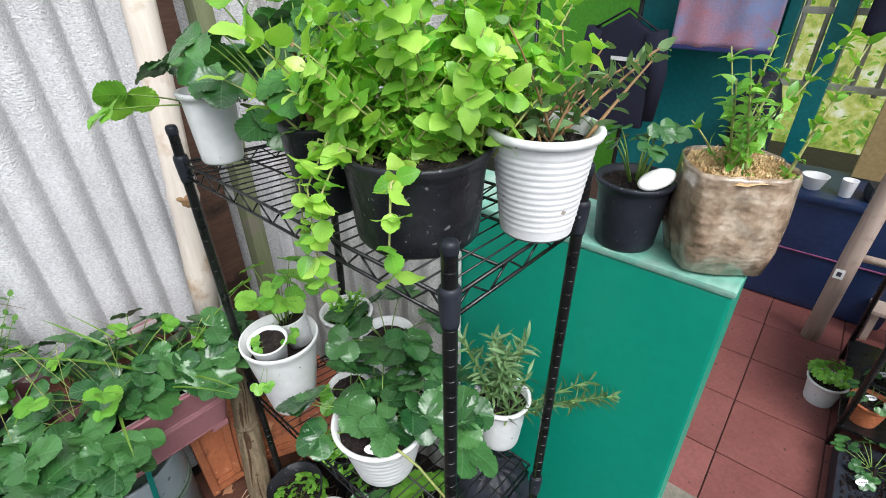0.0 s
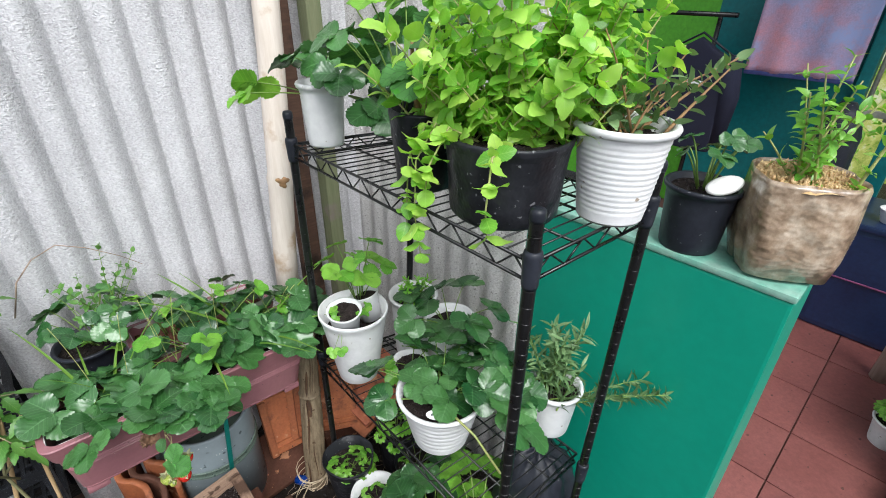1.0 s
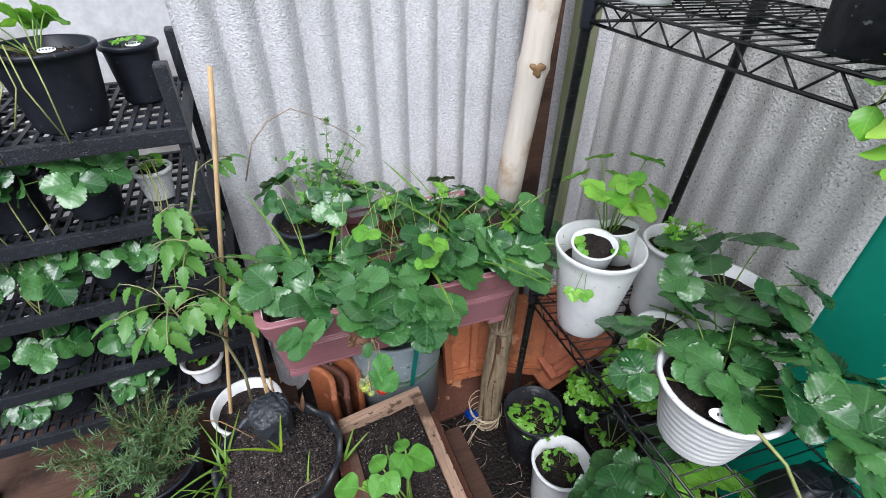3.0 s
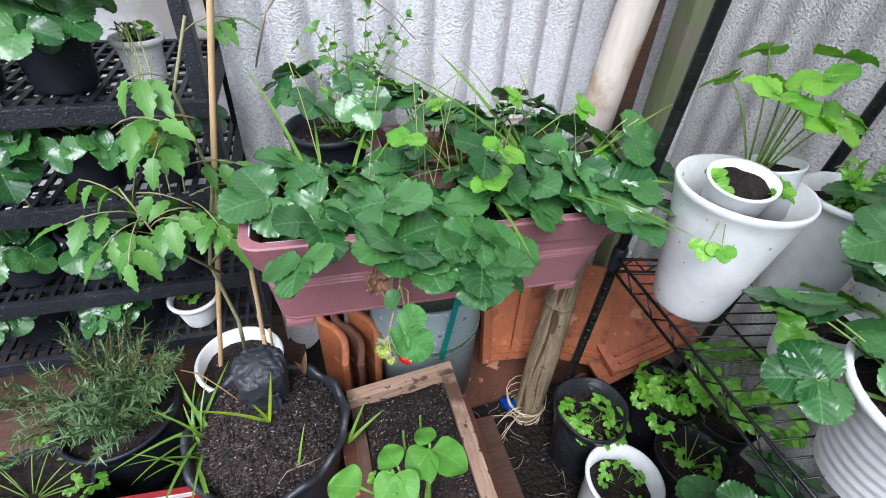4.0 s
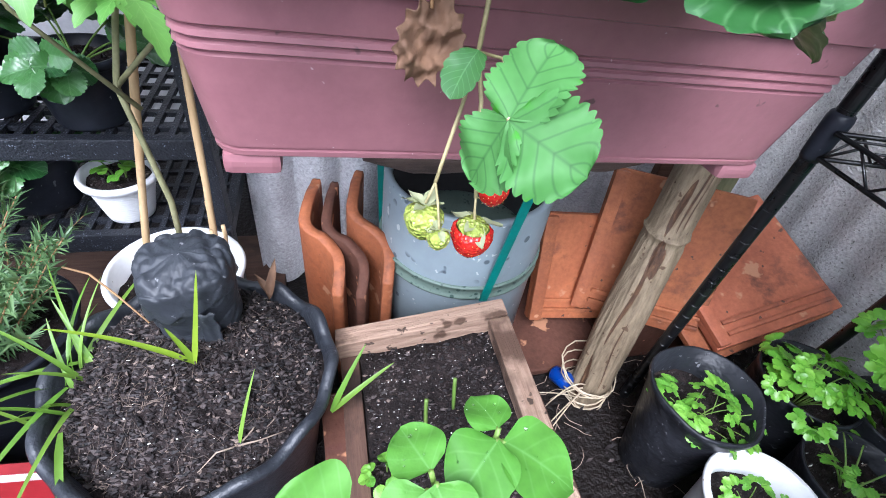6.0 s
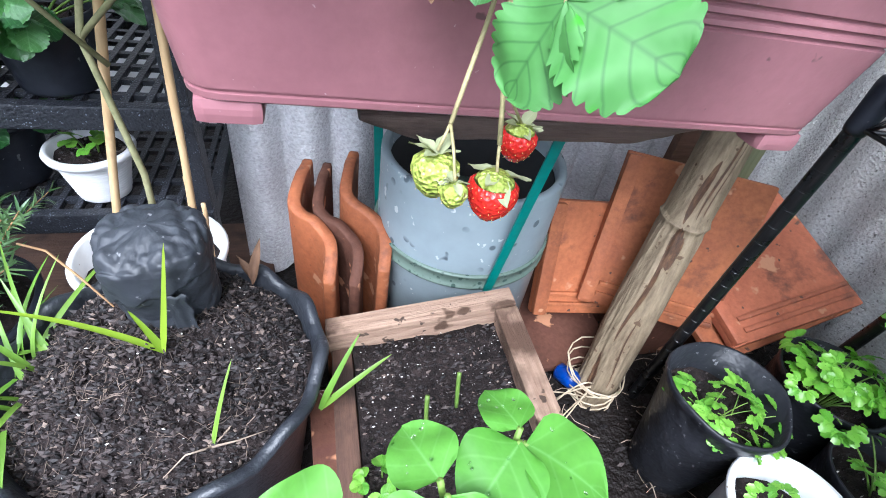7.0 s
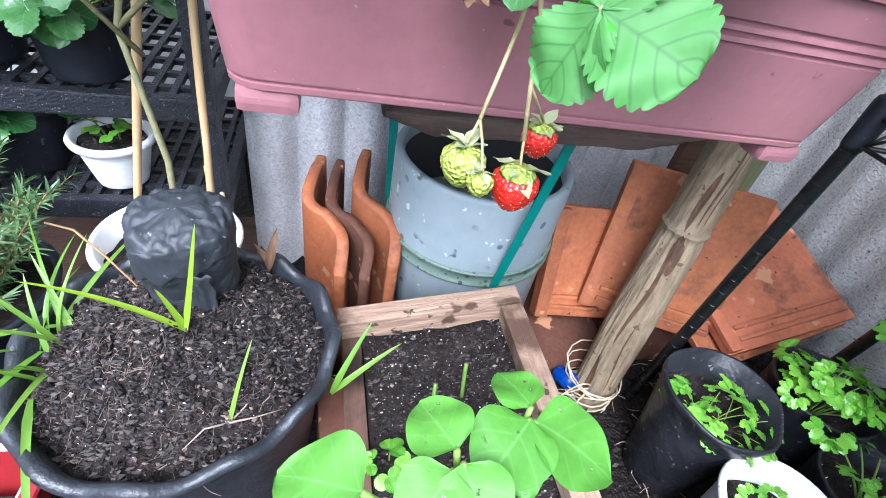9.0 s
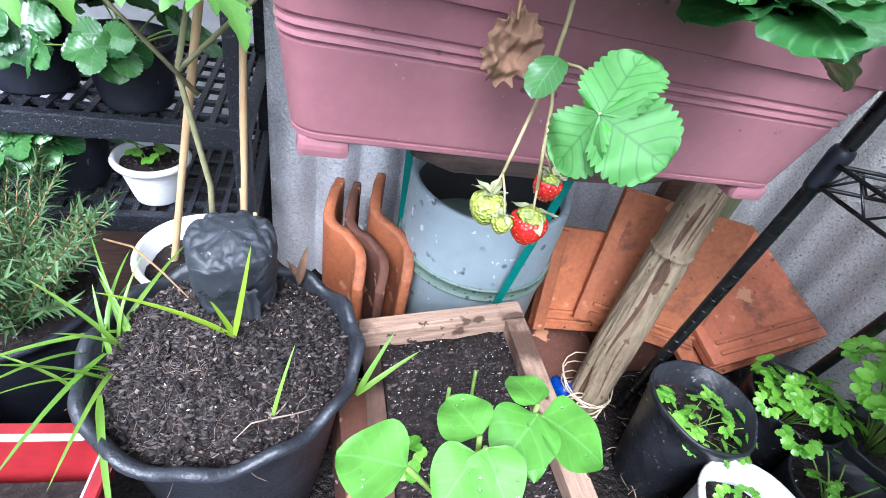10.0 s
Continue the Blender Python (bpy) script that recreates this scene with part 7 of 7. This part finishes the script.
line = tube(bm(), [(3.24, -0.6, 1.63), (3.24, 0.6, 1.625), (3.24, 1.9, 1.64), (3.24, 3.0, 1.66)], 0.004, 6)
tagged(part("clothes_line", line, M["black_steel"], None, smooth=True), "dark clothes line under the porch roof", "line")

cloth("dark_cloth", (0.20, 0.50), 1.20, 1.62, 3.23, M["navy_cloth"], "dark navy cloth hanging on the clothes line", "cloth", 4, 0.015)
sack = lathe(bm(), [(0.085, 0.0), (0.10, 0.06), (0.105, 0.35), (0.10, 0.65), (0.095, 0.88), (0.07, 0.98), (0.03, 1.03)], 28, warp=lambda a, r, z: (r * (1 + 0.16 * noise.noise((math.cos(a) * 2, math.sin(a) * 2, z * 5)) + 0.10 * abs(noise.noise((math.cos(a) * 5, math.sin(a) * 5, z * 16)))), z))
tagged(part("sack", sack, M["black_plastic"], None, m=pose(3.20, 0.78, -0.002), smooth=True), "tall black plastic sack standing against the porch wall", "sack")

# navy sweatshirt on a hanger
sw = thing("sweatshirt", pose(3.12, 1.47, 0.68), "dark navy sweatshirt on a hanger", "sweatshirt")
b = box(bm(), (0, 0, 0.29), (0.05, 0.36, 0.58), 0.02)
bmesh.ops.subdivide_edges(b, edges=b.edges[:], cuts=3, use_grid_fill=True)
for v in b.verts:
    v.co.x += 0.02 * noise.noise(v.co * 6)
    if v.co.z > 0.5:
        v.co.z -= 0.12 * abs(v.co.y) / 0.2
part("body", b, M["navy_cloth"], sw, smooth=True)
for s in (-1, 1):
    part("sleeve", tube(bm(), [(0, s * 0.16, 0.50), (0.01, s * 0.20, 0.30), (0.02, s * 0.19, 0.05)], [0.055, 0.05, 0.04], 14), M["navy_cloth"], sw, smooth=True)
part("hanger", tube(bm(), [(0, -0.17, 0.50), (0, 0, 0.60), (0, 0.17, 0.50)], 0.006, 8), M["black_plastic"], sw, smooth=True)
part("print", box(bm(), (-0.035, -0.02, 0.36), (0.004, 0.13, 0.02), 0.001), M["label_white"], sw, "small pale chest print")
gar = thing("garment_rack", pose(3.15, 1.72, 0.0), "black tubular garment rack", "rack")
for s in (-1, 1):
    part("upright", tube(bm(), [(0, s * 0.30, 0.0), (0, s * 0.30, 1.36)], 0.012, 10), M["black_steel"], gar, smooth=True)
part("rail", tube(bm(), [(0, -0.38, 1.365), (0, 0.36, 1.365)], 0.012, 10), M["black_steel"], gar, smooth=True)

# grille window and teal post beyond
gw = tagged(new("window_1"), "cream painted steel grille with sunlit leaves behind", "window", kind="structure")
for k in range(16):
    part("bar", tube(bm(), [(3.44, 0.74 - 0.095 * k, 0.92), (3.44, 0.74 - 0.095 * k, 1.9)], 0.011, 8), M["steel_grille"], gw, smooth=True)
for z in (0.95, 1.28, 1.6):
    part("rail", box(bm(), (3.44, 0.0, z), (0.03, 1.55, 0.03), 0.003), M["steel_grille"], gw)
b = box(bm(), (3.40, 0.585, 1.4), (0.09, 0.08, 2.1), 0.006)
structure("post_teal", b, M["teal_paint"], "teal painted porch post", "post")
b = box(bm(), (3.40, 0.78, 1.4), (0.09, 0.05, 2.1), 0.006)
structure("trim_teal", b, M["teal_paint"], "teal painted window frame", "trim")
hedge = tagged(new("garden_hedge"), "sunlit yellow-green garden leaves beyond the grille", "hedge", kind="stuff")
b = bm()
uvl = b.loops.layers.uv.new("UVMap")
rg = random.Random(600)
for k in range(2200):
    m = pose(4.25 + rg.uniform(0, 0.7), rg.uniform(-1.8, 1.2), rg.uniform(0.4, 2.3), rg.uniform(-60, 60), rg.uniform(-60, 60), rg.uniform(0, 360))
    blade_into(b, uvl, m, rg.uniform(0.04, 0.09), rg.uniform(0.02, 0.045), ovate, 4, 1, 0, 0.2, 0.3, 0, 0)
part("leaves", b, M["mint_leaf"], hedge, kind="stuff")

# added board that glows behind the grille
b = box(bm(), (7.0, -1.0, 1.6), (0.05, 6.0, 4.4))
structure("backdrop", b, M["backdrop_glow"], "glowing board standing in for a bright garden in the distance", "backdrop")

# navy tub with things on it
tub = thing("storage_tub", pose(3.14, 0.30, 0.0), "large navy plastic storage tub with a flat lid", "tub")
b = box(bm(), (0, 0, 0.28), (0.42, 0.66, 0.55), 0.03)
for v in b.verts:
    v.co.x *= 0.92 + 0.08 * v.co.z / 0.55
    v.co.y *= 0.92 + 0.08 * v.co.z / 0.55
part("body", b, M["navy_plastic"], tub)
part("lid", box(bm(), (0, 0, 0.565), (0.45, 0.69, 0.03), 0.010), M["navy_plastic"], tub)
part("stripe", box(bm(), (-0.205, 0, 0.30), (0.012, 0.58, 0.005), 0.001), M["pink_line"], tub, "thin pink moulding line")
b = lathe(bm(), [(0.03, 0.0), (0.034, 0.003), (0.052, 0.06), (0.055, 0.064), (0.050, 0.063), (0.03, 0.005)], 28)
tagged(part("bowl", b, M["white_plastic"], None, m=pose(3.02, 0.45, 0.5815), smooth=True), "small white bowl on the storage tub", "bowl")
b = lathe(bm(), [(0.022, 0.0), (0.024, 0.003), (0.030, 0.075), (0.031, 0.078), (0.028, 0.077), (0.02, 0.005)], 24)
tagged(part("cup", b, M["white_plastic"], None, m=pose(3.0, 0.325, 0.5815), smooth=True), "small white cup on the storage tub", "cup")
b = box(bm(), (0, 0, 0.035), (0.12, 0.16, 0.07), 0.025)
tagged(part("shoe_box", b, M["black_plastic"], None, m=pose(3.04, 0.18, 0.5815, 0, 0, 12)), "dark rounded case on the storage tub", "case")

# leaning round pole with a crosspiece
pl = thing("prop_pole", pose(2.73, 0.235, 0.0), "weathered round prop pole with a small printed sticker", "pole")
part("pole", tube(bm(), [(0, 0, 0.0), (0.0, -0.006, 0.45), (0.0, -0.02, 0.95), (0.02, -0.08, 2.5)], [0.036, 0.036, 0.034, 0.032], 18), M["pole_wood"], pl, smooth=True)
part("crosspiece", tube(bm(), [(0.0, -0.01, 0.44), (0.10, -0.5, 0.40)], 0.016, 12), M["pole_wood"], pl, smooth=True)
part("sticker", box(bm(), (-0.0365, 0.010, 0.36), (0.002, 0.034, 0.044), 0.0005), M["label_white"], pl, "small white sticker")
part("sticker_mark", box(bm(), (-0.0378, 0.010, 0.36), (0.001, 0.016, 0.020)), M["ink"], pl, "dark printed square")
b = box(bm(), (3.30, 0.02, 0.98), (0.04, 0.60, 0.79), 0.004)
tagged(part("leaning_board", b, M["tan_board"], None, m=pose(0, 0, 0)), "tan board leaning behind the storage tub", "board")
b = bm()
box(b, (0, 0, 0.16), (0.26, 0.20, 0.02), 0.004)
st = thing("low_stool", pose(2.96, -0.02, 0.0), "low grey wooden stool", "stool")
part("seat", b, M["pole_wood"], st)
for sx in (-1, 1):
    for sy in (-1, 1):
        part("leg", box(bm(), (sx * 0.10, sy * 0.07, 0.075), (0.025, 0.025, 0.15), 0.003), M["pole_wood"], st)

# small white pot on the tiles
SP, zSP = potted("small_pot", 2.315, 0.165, 0.0, 0.048, 0.062, 0.11, "white_plastic", "white plastic pot with a small plant on the tiles", 0.86, seed=500)
rosette(SP, random.Random(501), (0, 0, zSP), 14, 0.05, 0.09, CELY, 1.6, dip=(0, 45))

# black plant stand with pots
cart = thing("plant_stand", pose(2.10, -0.02, 0.0), "black metal plant stand with low shelves", "stand")
for x in (0, 0.55):
    for y in (0.13, -0.35):
        part("post", tube(bm(), [(x, y, 0.0), (x, y, 0.72)], 0.010, 10), M["black_steel"], cart, smooth=True)
for z in (0.10, 0.46):
    part("shelf", box(bm(), (0.275, -0.11, z), (0.57, 0.50, 0.012), 0.003), M["black_steel"], cart)
rg = random.Random(520)
for k, (x, y, z, mt, r) in enumerate(((2.17, 0.06, 0.106, "clay", 0.055), (2.20, -0.10, 0.106, "black_plastic", 0.06), (2.33, 0.03, 0.106, "black_plastic", 0.06), (2.17, 0.04, 0.466, "black_plastic", 0.05), (2.30, 0.03, 0.466, "pink", 0.05), (2.44, 0.03, 0.466, "white_plastic", 0.05))):
    ob, zz = potted("small_pot", x, y, z, r * 0.8, r, 0.09, mt, "small pot with seedlings on the metal plant stand", 0.85, group="pots on the plant stand", seed=521 + k)
    rosette(ob, rg, (0, 0, zz), 8, 0.06, 0.06, STRAW[:2], 0.4, dip=(0, 45))
    if k in (0, 2):
        tag_label(ob, pose(-0.01, 0.01, zz + 0.03, 20, 0, -60), 0.020, 0.010)

tray = thing("soil_tray", pose(1.93, -0.02, 0.0), "low black tray of dark soil with seedlings", "tray")
part("tray", box(bm(), (0, 0, 0.04), (0.30, 0.24, 0.078), 0.008), M["black_plastic"], tray)
part("soil", grains(0, 0.08, 700, 530, (0.003, 0.010), (0.135, 0.105)), M["soil"], tray, kind="stuff")
rosette(tray, random.Random(531), (0.05, 0.03, 0.08), 12, 0.10, 0.05, STRAW[:3], 0.45, dip=(0, 45))
tag_label(tray, pose(-0.05, 0.06, 0.105, 25, 0, -50), 0.022, 0.011)

# small things on the ground
b = lathe(bm(), [(0.006, 0.0), (0.011, 0.004), (0.0115, 0.024), (0.008, 0.030), (0.003, 0.032)], 18)
tagged(part("bottle_cap", b, M["blue_cap"], None, m=pose(0.626, 1.488, 0.022, 74, 0, 24) @ Matrix.Scale(1.4, 4), smooth=True), "small blue plastic piece by the bamboo foot", "cap")
litter = tagged(new("ground_litter"), "loose roots and twigs on the dark earth", "litter", kind="stuff")
b = bm()
rg = random.Random(700)
for k in range(220):
    x, y = rg.uniform(0.48, 1.1), rg.uniform(0.9, 1.55)
    az = rg.uniform(0, 6.28)
    pts = [Vector((x, y, 0.014))]
    for i in range(4):
        az += rg.uniform(-0.6, 0.6)
        pts.append(pts[-1] + Vector((0.012 * math.cos(az), 0.012 * math.sin(az), rg.uniform(-0.003, 0.004))))
    tube(b, pts, rg.uniform(0.0004, 0.001), 4)
part("twigs", b, M["root"], litter, kind="stuff")
gr = grains(0, 0.012, 1500, 701, (0.002, 0.007), (0.55, 0.4))
part("clods", gr, M["crumb"], litter, m=pose(0.75, 1.2, 0.0), kind="stuff")
b = box(bm(), (0.505, 1.20, 0.012), (0.050, 0.50, 0.03), 0.004)
tagged(part("batten", b, M["dark_board"], None, m=pose(0.055, 0, 0)), "wet brown batten lying on the earth", "batten")

# ---- floor tiles ----
tile = None
for i in range(7):
    for j in range(10):
        x, y = 1.6655 + 0.295 * i, 0.5605 - 0.1475 * 0 + 0.295 * (j - 6)
        if tile is None:
            tile = part("tile", box(bm(), (0, 0, 0), (0.290, 0.290, 0.010), 0.0015), M["red_tile"], floor, m=pose(x, y, -0.003))
        else:
            part("tile", tile.data, None, floor, m=pose(x, y, -0.003))
